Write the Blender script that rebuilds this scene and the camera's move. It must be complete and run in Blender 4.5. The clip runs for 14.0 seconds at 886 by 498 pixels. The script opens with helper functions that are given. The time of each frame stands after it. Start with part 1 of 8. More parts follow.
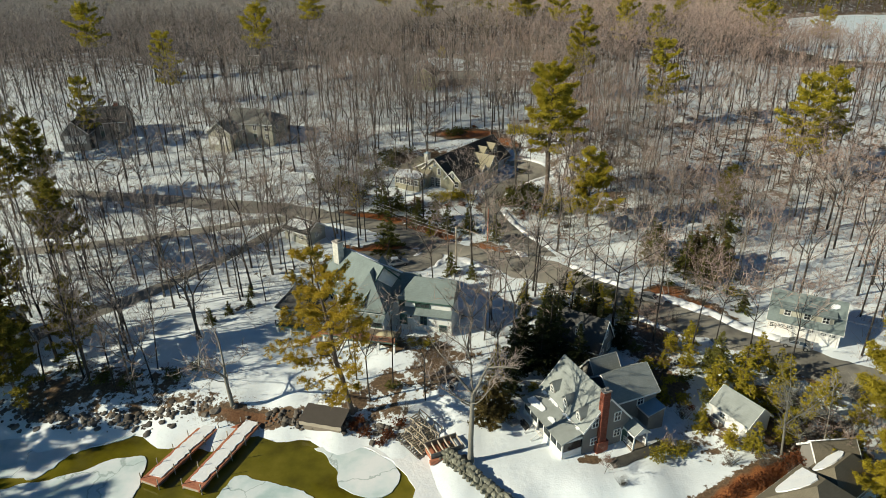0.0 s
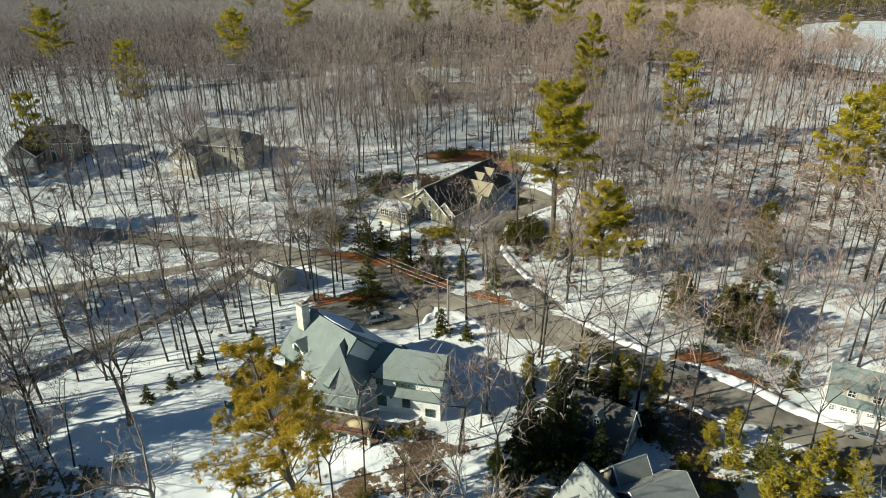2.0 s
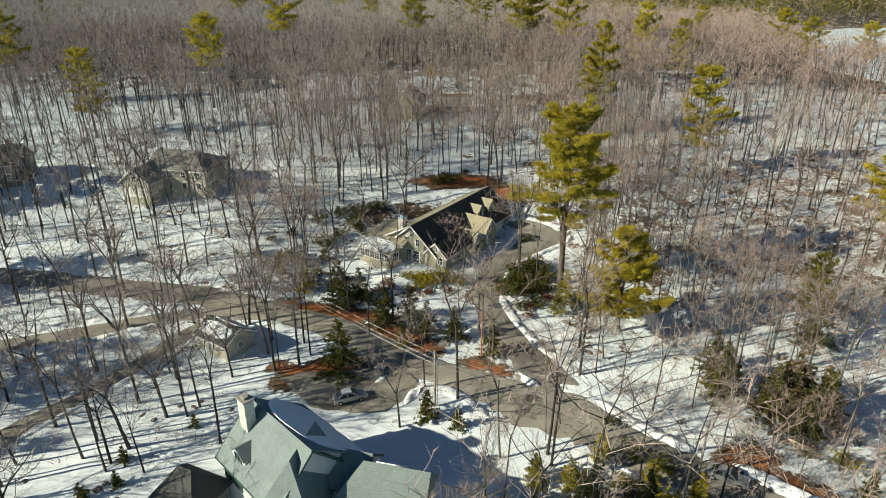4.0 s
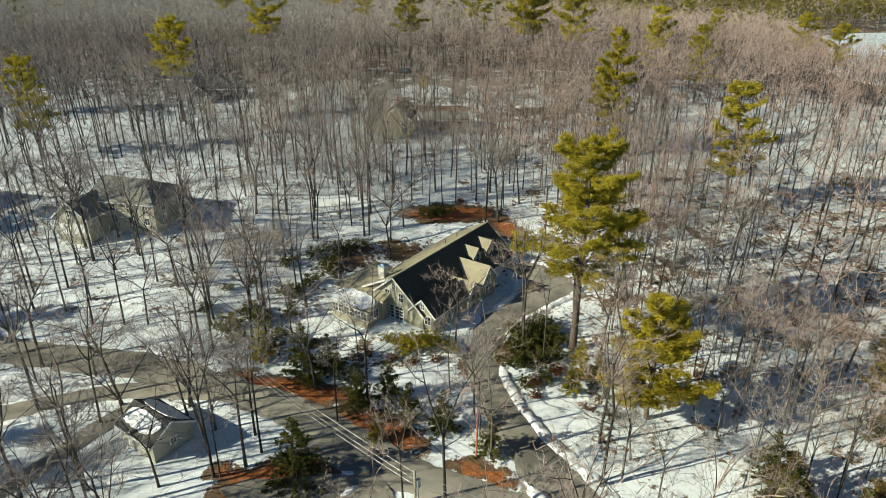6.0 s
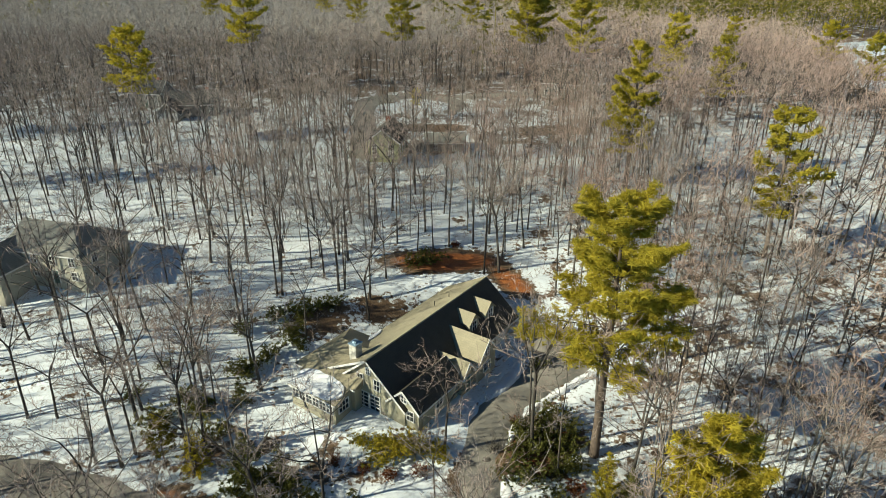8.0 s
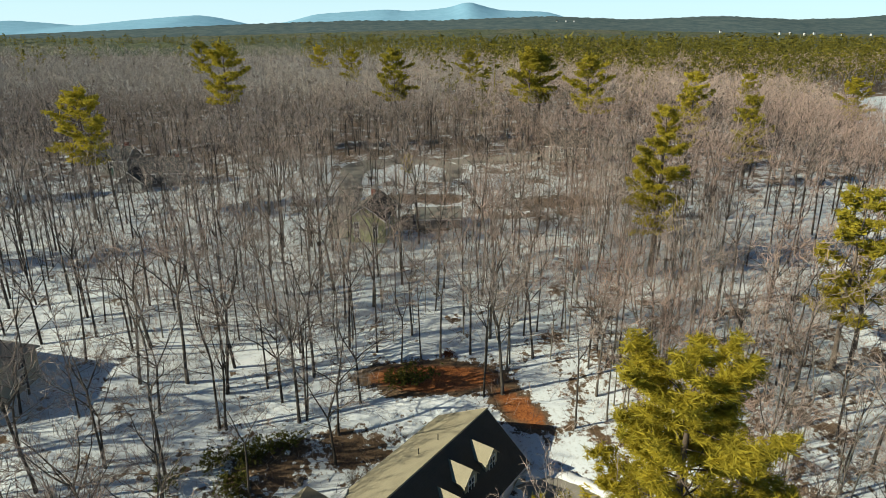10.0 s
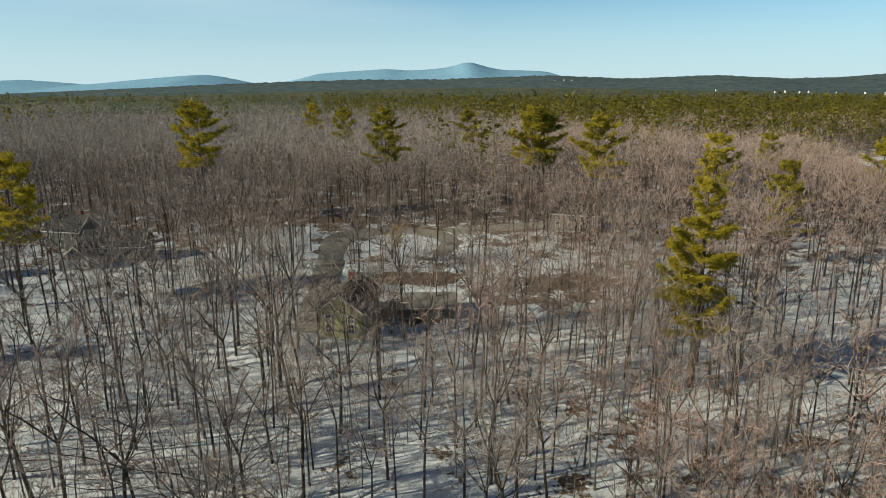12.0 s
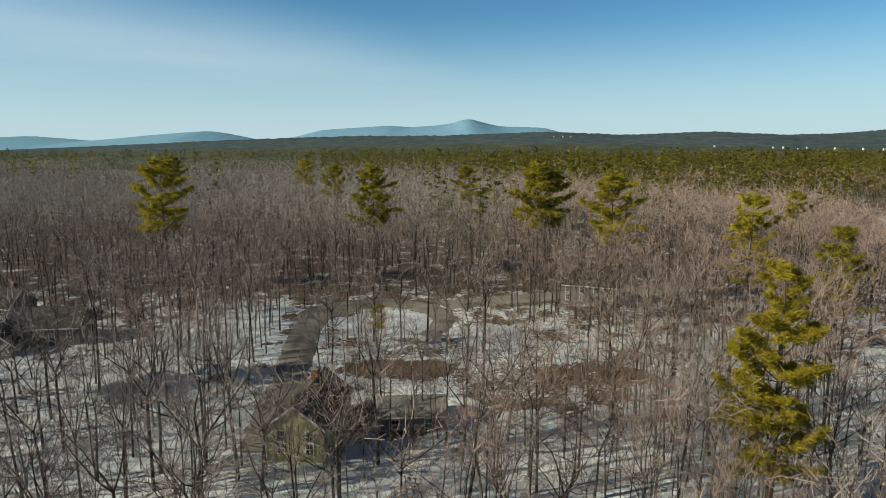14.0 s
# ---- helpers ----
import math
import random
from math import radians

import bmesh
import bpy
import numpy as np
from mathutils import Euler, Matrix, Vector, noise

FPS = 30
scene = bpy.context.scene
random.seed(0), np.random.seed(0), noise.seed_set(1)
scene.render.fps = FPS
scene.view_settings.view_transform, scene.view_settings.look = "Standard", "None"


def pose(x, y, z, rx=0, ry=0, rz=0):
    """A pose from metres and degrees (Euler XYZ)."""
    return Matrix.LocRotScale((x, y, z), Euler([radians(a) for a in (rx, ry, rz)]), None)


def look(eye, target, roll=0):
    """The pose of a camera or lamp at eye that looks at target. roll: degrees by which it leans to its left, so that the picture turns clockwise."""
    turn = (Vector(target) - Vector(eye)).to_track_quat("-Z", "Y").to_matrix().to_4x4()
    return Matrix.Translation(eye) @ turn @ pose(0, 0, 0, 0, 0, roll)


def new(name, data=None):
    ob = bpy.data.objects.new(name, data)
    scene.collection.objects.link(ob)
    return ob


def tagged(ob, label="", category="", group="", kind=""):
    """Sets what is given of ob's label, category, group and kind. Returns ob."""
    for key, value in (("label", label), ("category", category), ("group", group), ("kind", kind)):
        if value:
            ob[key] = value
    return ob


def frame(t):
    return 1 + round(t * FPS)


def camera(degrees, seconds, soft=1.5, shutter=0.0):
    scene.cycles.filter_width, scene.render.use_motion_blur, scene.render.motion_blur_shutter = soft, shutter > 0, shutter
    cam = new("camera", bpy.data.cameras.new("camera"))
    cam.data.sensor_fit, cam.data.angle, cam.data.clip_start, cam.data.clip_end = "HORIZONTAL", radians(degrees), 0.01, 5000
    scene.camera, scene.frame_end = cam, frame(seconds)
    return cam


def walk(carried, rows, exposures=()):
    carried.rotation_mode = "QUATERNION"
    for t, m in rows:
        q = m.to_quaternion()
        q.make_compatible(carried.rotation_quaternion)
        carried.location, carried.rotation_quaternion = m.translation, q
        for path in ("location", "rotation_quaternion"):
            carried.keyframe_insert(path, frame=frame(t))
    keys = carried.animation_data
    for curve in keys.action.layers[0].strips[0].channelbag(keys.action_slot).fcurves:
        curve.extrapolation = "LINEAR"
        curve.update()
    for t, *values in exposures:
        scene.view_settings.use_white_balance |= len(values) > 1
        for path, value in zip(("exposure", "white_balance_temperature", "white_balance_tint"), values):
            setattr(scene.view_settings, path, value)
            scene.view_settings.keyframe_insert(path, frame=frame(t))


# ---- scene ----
EXPO = 0.0
cam = camera(70.0, 14.0, 0.5)
# seconds, place in metres, pitch, yaw and roll in degrees: a level flight inland over the shore
FLIGHT = [
    (0.0, 0.00, 0.00, 59.50, -24.60, 0.15, 0.66),
    (0.5, 0.32, 5.10, 59.43, -24.52, 0.12, 0.65),
    (1.0, 0.65, 10.22, 59.37, -24.45, 0.08, 0.60),
    (1.5, 0.99, 15.35, 59.30, -24.38, 0.05, 0.54),
    (2.0, 1.32, 20.50, 59.23, -24.33, 0.02, 0.47),
    (2.5, 1.67, 25.67, 59.16, -24.28, -0.00, 0.38),
    (3.0, 2.02, 30.86, 59.10, -24.24, -0.02, 0.29),
    (3.2, 2.16, 32.94, 59.07, -24.23, -0.03, 0.25),
    (5.3, 3.68, 54.96, 58.78, -24.17, -0.08, -0.09),
    (5.5, 3.83, 57.07, 58.76, -24.17, -0.08, -0.12),
    (6.0, 4.21, 62.37, 58.69, -24.18, -0.08, -0.17),
    (6.5, 4.59, 67.68, 58.62, -24.20, -0.08, -0.21),
    (7.0, 4.98, 73.02, 58.55, -24.23, -0.08, -0.23),
    (7.5, 5.37, 78.36, 58.48, -24.26, -0.08, -0.25),
    (8.0, 5.76, 83.73, 58.41, -23.86, -0.07, -0.25),
    (8.2, 5.92, 85.89, 58.38, -23.43, -0.07, -0.25),
    (10.3, 7.65, 108.66, 58.08, -18.58, -0.03, 0.00),
    (10.5, 7.82, 110.84, 58.05, -18.09, -0.02, 0.00),
    (11.0, 8.25, 116.31, 57.98, -16.87, -0.01, 0.00),
    (11.5, 8.68, 121.81, 57.91, -15.65, 0.01, 0.00),
    (12.0, 9.11, 127.32, 57.84, -14.43, 0.02, 0.00),
    (12.5, 9.55, 132.85, 57.77, -13.21, 0.04, 0.00),
    (13.0, 10.00, 138.40, 57.69, -11.99, 0.06, 0.00),
    (13.5, 10.45, 143.96, 57.62, -10.78, 0.08, 0.00),
    (14.0, 10.90, 149.54, 57.55, -9.57, 0.09, 0.00),
]
walk(cam, [(t, pose(x, y, z, 90 + pitch, roll, yaw)) for t, x, y, z, pitch, yaw, roll in FLIGHT], [(0.0, EXPO + 0.37, 6600, 3), (1.0, EXPO + 0.52, 6550, 2), (3.0, EXPO + 0.7, 6500, 2), (5.5, EXPO + 0.66, 6480, 0), (7.0, EXPO + 0.72, 6450, -1), (8.2, EXPO + 0.74, 6450, -1), (10.5, EXPO + 0.4, 6600, 3), (14.0, EXPO + 0.0, 6650, 5)])

# ---- light ----
SUN_UP, SUN_TO = 25.5, (0.958, 0.286)          # degrees above the horizon; the way the shadows fall
world = bpy.data.worlds.new("world")
scene.world = world
world.use_nodes = True
wn = world.node_tree.nodes
sky = wn.new("ShaderNodeTexSky")
sky.sky_type, sky.sun_disc = "NISHITA", False
sky.sun_elevation = radians(SUN_UP)
sky.sun_rotation = math.atan2(-SUN_TO[0], -SUN_TO[1])
sky.altitude, sky.air_density, sky.dust_density, sky.ozone_density = 600.0, 1.0, 0.05, 3.0
wn["Background"].inputs["Strength"].default_value = 0.053
# a blue winter sky with a thin veil of high cloud
wt = world.node_tree
where = wn.new("ShaderNodeTexCoord")
squash = wn.new("ShaderNodeMapping")
squash.inputs["Rotation"].default_value = (0.0, radians(-9), radians(20))
squash.inputs["Scale"].default_value = (1.0, 1.4, 9.0)
veil = wn.new("ShaderNodeTexNoise")
veil.inputs["Scale"].default_value, veil.inputs["Detail"].default_value, veil.inputs["Roughness"].default_value = 1.1, 5.0, 0.55
soft = wn.new("ShaderNodeMapRange")
soft.inputs["From Min"].default_value, soft.inputs["From Max"].default_value = 0.2, 0.75
soft.inputs["To Min"].default_value, soft.inputs["To Max"].default_value = 0.3, 0.8
edge = wn.new("ShaderNodeVectorMath")          # the veil's upper edge slants down to the east
edge.operation, edge.inputs[1].default_value = "DOT_PRODUCT", (-0.169, 0.130, -0.978)
rim = wn.new("ShaderNodeMapRange")
rim.interpolation_type = "SMOOTHSTEP"
rim.inputs["From Min"].default_value, rim.inputs["From Max"].default_value = -0.05, 0.07
film = wn.new("ShaderNodeMath")
film.operation = "MULTIPLY"
tint = wn.new("ShaderNodeMix")
tint.data_type, tint.blend_type = "RGBA", "MULTIPLY"
tint.inputs[0].default_value = 1.0
deep = wn.new("ShaderNodeMix")          # deeper blue towards the zenith
deep.data_type = "RGBA"
deep.inputs[6].default_value, deep.inputs[7].default_value = (1.0, 1.68, 1.95, 1), (0.27, 0.47, 0.62, 1)
rise = wn.new("ShaderNodeMapRange")
rise.interpolation_type = "SMOOTHSTEP"
rise.inputs["From Min"].default_value, rise.inputs["From Max"].default_value = 0.2, 0.5
cloud = wn.new("ShaderNodeMix")
cloud.data_type = "RGBA"
cloud.inputs[7].default_value = (10.0, 12.9, 14.8, 1)
split = wn.new("ShaderNodeSeparateXYZ")
low = wn.new("ShaderNodeMapRange")          # pale haze towards the horizon
low.interpolation_type = "SMOOTHSTEP"
low.inputs["From Min"].default_value, low.inputs["From Max"].default_value = -0.01, 0.20
low.inputs["To Min"].default_value, low.inputs["To Max"].default_value = 0.9, 0.0
most = wn.new("ShaderNodeMath")
most.operation = "MAXIMUM"
for a, b in ((where.outputs["Generated"], squash.inputs["Vector"]), (squash.outputs[0], veil.inputs["Vector"]), (veil.outputs["Fac"], soft.inputs["Value"]), (sky.outputs[0], tint.inputs[6]),
             (tint.outputs[2], cloud.inputs[6]), (split.outputs["Z"], rise.inputs["Value"]), (rise.outputs[0], deep.inputs[0]), (deep.outputs[2], tint.inputs[7]), (where.outputs["Generated"], split.inputs[0]), (split.outputs["Z"], low.inputs["Value"]), (where.outputs["Generated"], edge.inputs[0]), (edge.outputs["Value"], rim.inputs["Value"]), (rim.outputs[0], film.inputs[0]), (soft.outputs[0], film.inputs[1]), (film.outputs[0], most.inputs[0]), (low.outputs[0], most.inputs[1]), (most.outputs[0], cloud.inputs[0]), (cloud.outputs[2], wn["Background"].inputs[0])):
    wt.links.new(a, b)
lamp = bpy.data.lights.new("sun", "SUN")
lamp.energy, lamp.angle, lamp.color = 5.0, radians(0.55), (1.0, 0.925, 0.765)
sun = new("sun", lamp)
hor = math.hypot(*SUN_TO)
sun.matrix_world = look((0, 0, 200), (SUN_TO[0] / hor, SUN_TO[1] / hor, 200 - math.tan(radians(SUN_UP))))


# ---- materials ----
class Mat:
    """A node material with a principled shader; small methods add variation."""
    def __init__(self, name, rough=0.8, metal=0.0, spec=0.3):
        self.m = bpy.data.materials.new(name)
        self.m.use_nodes = True
        self.t = self.m.node_tree
        self.b = self.t.nodes["Principled BSDF"]
        self.b.inputs["Roughness"].default_value = rough
        self.b.inputs["Metallic"].default_value = metal
        self.b.inputs["Specular IOR Level"].default_value = spec
        self.pos = self.t.nodes.new("ShaderNodeNewGeometry").outputs["Position"]

    def node(self, kind):
        return self.t.nodes.new(kind)

    def link(self, a, b):
        self.t.links.new(a, b)

    def local(self):
        self.pos = self.node("ShaderNodeTexCoord").outputs["Object"]
        return self

    def noise(self, scale, detail=3.0, rough=0.55, stretch=None):
        n = self.node("ShaderNodeTexNoise")
        n.inputs["Scale"].default_value, n.inputs["Detail"].default_value, n.inputs["Roughness"].default_value = scale, detail, rough
        src = self.pos
        if stretch:
            mp = self.node("ShaderNodeMapping")
            mp.inputs["Scale"].default_value = stretch
            self.link(src, mp.inputs["Vector"])
            src = mp.outputs[0]
        self.link(src, n.inputs["Vector"])
        return n.outputs["Fac"]

    def ramp(self, fac, stops, hard=False):
        r = self.node("ShaderNodeValToRGB")
        e = r.color_ramp.elements
        while len(e) < len(stops):
            e.new(0.5)
        for el, (p, c) in zip(e, stops):
            el.position = p
            el.color = (*c, 1) if len(c) == 3 else c
        if hard:
            r.color_ramp.interpolation = "CONSTANT"
        self.link(fac, r.inputs[0])
        return r.outputs[0]

    def mix(self, fac, a, b, mode="MIX"):
        n = self.node("ShaderNodeMix")
        n.data_type, n.blend_type = "RGBA", mode
        for sock, val in ((n.inputs[0], fac), (n.inputs[6], a), (n.inputs[7], b)):
            if isinstance(val, (int, float)):
                sock.default_value = val
            elif isinstance(val, tuple):
                sock.default_value = (*val, 1)
            else:
                self.link(val, sock)
        return n.outputs[2]

    def math(self, op, a, b=0.0, clamp=False):
        n = self.node("ShaderNodeMath")
        n.operation, n.use_clamp = op, clamp
        for sock, val in zip(n.inputs, (a, b)):
            if isinstance(val, (int, float)):
                sock.default_value = val
            else:
                self.link(val, sock)
        return n.outputs[0]

    def island(self):
        return self.node("ShaderNodeNewGeometry").outputs["Random Per Island"]

    def each(self):
        return self.node("ShaderNodeObjectInfo").outputs["Random"]

    def color(self, c):
        if isinstance(c, tuple):
            self.b.inputs["Base Color"].default_value = (*c, 1)
        else:
            self.link(c, self.b.inputs["Base Color"])
        return self

    def bump(self, fac, strength=0.3, dist=0.05):
        n = self.node("ShaderNodeBump")
        n.inputs["Strength"].default_value, n.inputs["Distance"].default_value = strength, dist
        self.link(fac, n.inputs["Height"])
        self.link(n.outputs[0], self.b.inputs["Normal"])
        return self


def dk(c, k):
    return tuple(v * k for v in c)


def simple(name, c, scale=3.0, vary=0.25, rough=0.8, metal=0.0, spec=0.3, fine=30.0, bump=0.0, per=""):
    """Colour with coarse and fine variation, and optionally a shift per island or per object."""
    m = Mat(name, rough, metal, spec)
    a = m.ramp(m.noise(scale, 4), [(0.3, dk(c, 1 - vary)), (0.7, dk(c, 1 + vary * 0.6))])
    a = m.mix(0.35, a, m.ramp(m.noise(fine, 2), [(0.3, dk(c, 1 - vary)), (0.7, dk(c, 1 + vary))]))
    if per:
        a = m.mix(0.6, a, m.ramp(m.island() if per == "island" else m.each(), [(0.0, dk(c, 1 - vary * 1.3)), (1.0, dk(c, 1 + vary))]))
    m.color(a)
    if bump:
        m.bump(m.noise(fine, 3), bump)
    return m.m


def needles(name, dark, mid, light, clump=0.35):
    m = Mat(name, 0.75, 0, 0.2)
    c = m.ramp(m.island(), [(0.0, dark), (0.45, mid), (1.0, light)])
    c = m.mix(0.5, c, m.ramp(m.noise(clump, 3), [(0.3, dark), (0.55, mid), (0.75, light)]))
    c = m.mix(0.25, c, m.ramp(m.each(), [(0.0, dark), (1.0, light)]))
    m.color(c)
    thin = m.node("ShaderNodeBsdfTranslucent")
    m.link(c, thin.inputs["Color"])
    both = m.node("ShaderNodeMixShader")
    both.inputs[0].default_value = 0.4
    m.link(m.b.outputs[0], both.inputs[1])
    m.link(thin.outputs[0], both.inputs[2])
    m.link(both.outputs[0], m.t.nodes["Material Output"].inputs["Surface"])
    return m.m


def ground_material():
    m = Mat("snowy_ground", 0.6, 0, 0.3)
    att = m.node("ShaderNodeAttribute")
    att.attribute_name = "bare"
    bare = att.outputs["Fac"]
    tex = m.math("ADD", m.math("MULTIPLY", m.noise(0.22, 5, 0.62), 0.55), m.math("MULTIPLY", m.noise(1.3, 5, 0.65), 0.45))
    cover = m.math("ADD", bare, m.math("MULTIPLY", m.math("SUBTRACT", tex, 0.5), 2.4))
    mask = m.ramp(cover, [(0.47, (0, 0, 0)), (0.56, (1, 1, 1))])
    snow = m.ramp(m.noise(0.15, 4), [(0.3, (0.72, 0.77, 0.79)), (0.7, (0.81, 0.84, 0.85))])
    litter = m.math("MULTIPLY", m.ramp(m.noise(2.2, 5, 0.7), [(0.53, (0, 0, 0)), (0.66, (1, 1, 1))]), m.ramp(bare, [(0.06, (0.05, 0.05, 0.05)), (0.35, (0.65, 0.65, 0.65))]))
    snow = m.mix(litter, snow, (0.46, 0.46, 0.43))
    leaf = m.ramp(m.noise(3.0, 6, 0.7), [(0.3, (0.05, 0.034, 0.022)), (0.5, (0.135, 0.088, 0.052)), (0.7, (0.24, 0.16, 0.095))])
    rust = m.ramp(m.noise(4.0, 6, 0.7), [(0.3, (0.10, 0.03, 0.012)), (0.5, (0.30, 0.10, 0.03)), (0.72, (0.46, 0.19, 0.06))])
    rusty = m.ramp(bare, [(0.78, (0, 0, 0)), (1.0, (1, 1, 1))])
    m.color(m.mix(mask, snow, m.mix(rusty, leaf, rust)))
    m.bump(m.math("ADD", m.noise(0.9, 5), m.math("MULTIPLY", m.noise(6.0, 4), 0.3)), 0.3, 0.22)
    return m.m


def asphalt_material():
    m = Mat("asphalt", 0.85, 0, 0.25)
    c = m.ramp(m.noise(0.25, 4), [(0.3, (0.225, 0.208, 0.172)), (0.7, (0.36, 0.33, 0.27))])
    c = m.mix(0.3, c, m.ramp(m.noise(14, 3), [(0.3, (0.10, 0.092, 0.08)), (0.7, (0.29, 0.265, 0.225))]))
    wet = m.ramp(m.noise(0.12, 3, 0.5, (1, 1, 1)), [(0.55, (0, 0, 0)), (0.66, (1, 1, 1))])
    m.color(m.mix(wet, c, (0.13, 0.12, 0.105)))
    m.bump(m.noise(25, 2), 0.15, 0.02)
    return m.m


def snow_material(name, base=0.82):
    m = Mat(name, 0.55, 0, 0.3)
    c = m.ramp(m.noise(0.6, 5), [(0.25, (base * 0.9, base * 0.92, base * 0.95)), (0.6, (base, base, base))])
    c = m.mix(m.ramp(m.noise(3.5, 5, 0.7), [(0.63, (0, 0, 0)), (0.8, (1, 1, 1))]), c, (0.45, 0.42, 0.38))
    m.color(c)
    m.bump(m.noise(2.5, 5), 0.5, 0.12)
    return m.m


def ice_material():
    """Lake ice under thin snow: grey-green where wet, with a few long cracks."""
    m = Mat("lake_ice", 0.4, 0, 0.4)
    c = m.ramp(m.noise(0.16, 5, 0.6), [(0.32, (0.46, 0.58, 0.57)), (0.48, (0.68, 0.74, 0.74)), (0.62, (0.80, 0.81, 0.81))])
    v = m.node("ShaderNodeTexVoronoi")
    v.feature = "DISTANCE_TO_EDGE"
    v.inputs["Scale"].default_value = 0.09
    warp = m.node("ShaderNodeVectorMath")
    warp.operation = "MULTIPLY_ADD"
    n = m.node("ShaderNodeTexNoise")
    n.inputs["Scale"].default_value, n.inputs["Detail"].default_value = 0.3, 4.0
    m.link(m.pos, n.inputs["Vector"])
    m.link(n.outputs["Color"], warp.inputs[0])
    warp.inputs[1].default_value = (6.0, 6.0, 0.0)
    m.link(m.pos, warp.inputs[2])
    m.link(warp.outputs[0], v.inputs["Vector"])
    crack = m.ramp(v.outputs["Distance"], [(0.004, (1, 1, 1)), (0.012, (0, 0, 0))])
    m.color(m.mix(m.math("MULTIPLY", crack, 0.6), c, (0.25, 0.33, 0.31)))
    m.bump(m.noise(0.8, 4), 0.12, 0.05)
    return m.m


def shingle_material(name, c, vary=0.3):
    m = Mat(name, 0.85, 0, 0.2).local()
    w = m.node("ShaderNodeTexBrick")
    w.offset, w.inputs["Scale"].default_value = 0.5, 1.0
    w.inputs["Brick Width"].default_value, w.inputs["Row Height"].default_value, w.inputs["Mortar Size"].default_value = 0.35, 0.2, 0.012
    w.inputs["Color1"].default_value, w.inputs["Color2"].default_value, w.inputs["Mortar"].default_value = (*dk(c, 1.15), 1), (*dk(c, 0.85), 1), (*dk(c, 0.5), 1)
    m.link(m.pos, w.inputs["Vector"])
    a = m.mix(0.5, w.outputs[0], m.ramp(m.noise(0.7, 5), [(0.3, dk(c, 1 - vary)), (0.7, dk(c, 1 + vary))]))
    a = m.mix(0.35, a, m.ramp(m.noise(9, 3), [(0.3, dk(c, 1 - vary)), (0.7, dk(c, 1 + vary))]))
    m.color(a)
    m.bump(m.noise(12, 2), 0.3, 0.02)
    return m.m


def siding_material(name, c, lap=0.16, vary=0.15):
    m = Mat(name, 0.75, 0, 0.25).local()
    a = m.ramp(m.noise(0.8, 4), [(0.3, dk(c, 1 - vary)), (0.7, dk(c, 1 + vary * 0.5))])
    a = m.mix(0.4, a, m.ramp(m.noise(7, 3, 0.6, (0.4, 0.4, 2.5)), [(0.3, dk(c, 1 - vary)), (0.7, dk(c, 1 + vary))]))
    m.color(a)
    w = m.node("ShaderNodeTexWave")
    w.wave_profile, w.bands_direction = "SAW", "Z"
    w.inputs["Scale"].default_value = 1 / lap / 3.18
    m.link(m.pos, w.inputs["Vector"])
    m.bump(w.outputs["Fac"], 0.4, 0.02)
    return m.m


def bark_material(name, c, light):
    m = Mat(name, 0.9, 0, 0.15)
    a = m.ramp(m.noise(6, 4, 0.6, (1, 1, 0.25)), [(0.3, dk(c, 0.55)), (0.6, c), (0.8, light)])
    a = m.mix(0.45, a, m.ramp(m.each(), [(0.0, dk(c, 0.6)), (1.0, light)]))
    m.color(a)
    return m.m


def twig_material(name, a, b, c, spread=0.45):
    m = Mat(name, 0.85, 0, 0.15)
    axis = m.node("ShaderNodeSeparateXYZ")          # greyer in the west, redder in the east
    m.link(m.pos, axis.inputs[0])
    kind = m.math("ADD", m.noise(0.045, 3), m.math("MULTIPLY", axis.outputs["X"], 0.0022))
    x = m.ramp(kind, [(0.35, a), (0.52, b), (0.72, c)])
    x = m.mix(spread, x, m.ramp(m.island(), [(0.0, dk(a, 0.7)), (1.0, dk(c, 1.2))]))
    m.color(x)
    return m.m


def water_material():
    m = Mat("shallow_water", 0.06, 0, 0.5)
    c = m.ramp(m.noise(0.12, 5, 0.6), [(0.3, (0.05, 0.04, 0.006)), (0.5, (0.12, 0.105, 0.010)), (0.68, (0.19, 0.155, 0.02))])
    m.color(c)
    m.bump(m.noise(3.0, 3), 0.05, 0.02)
    return m.m


def glass_material():
    m = Mat("window_glass", 0.08, 0, 0.6)
    m.color(m.ramp(m.each(), [(0.0, (0.012, 0.016, 0.018)), (1.0, (0.05, 0.06, 0.065))]))
    return m.m


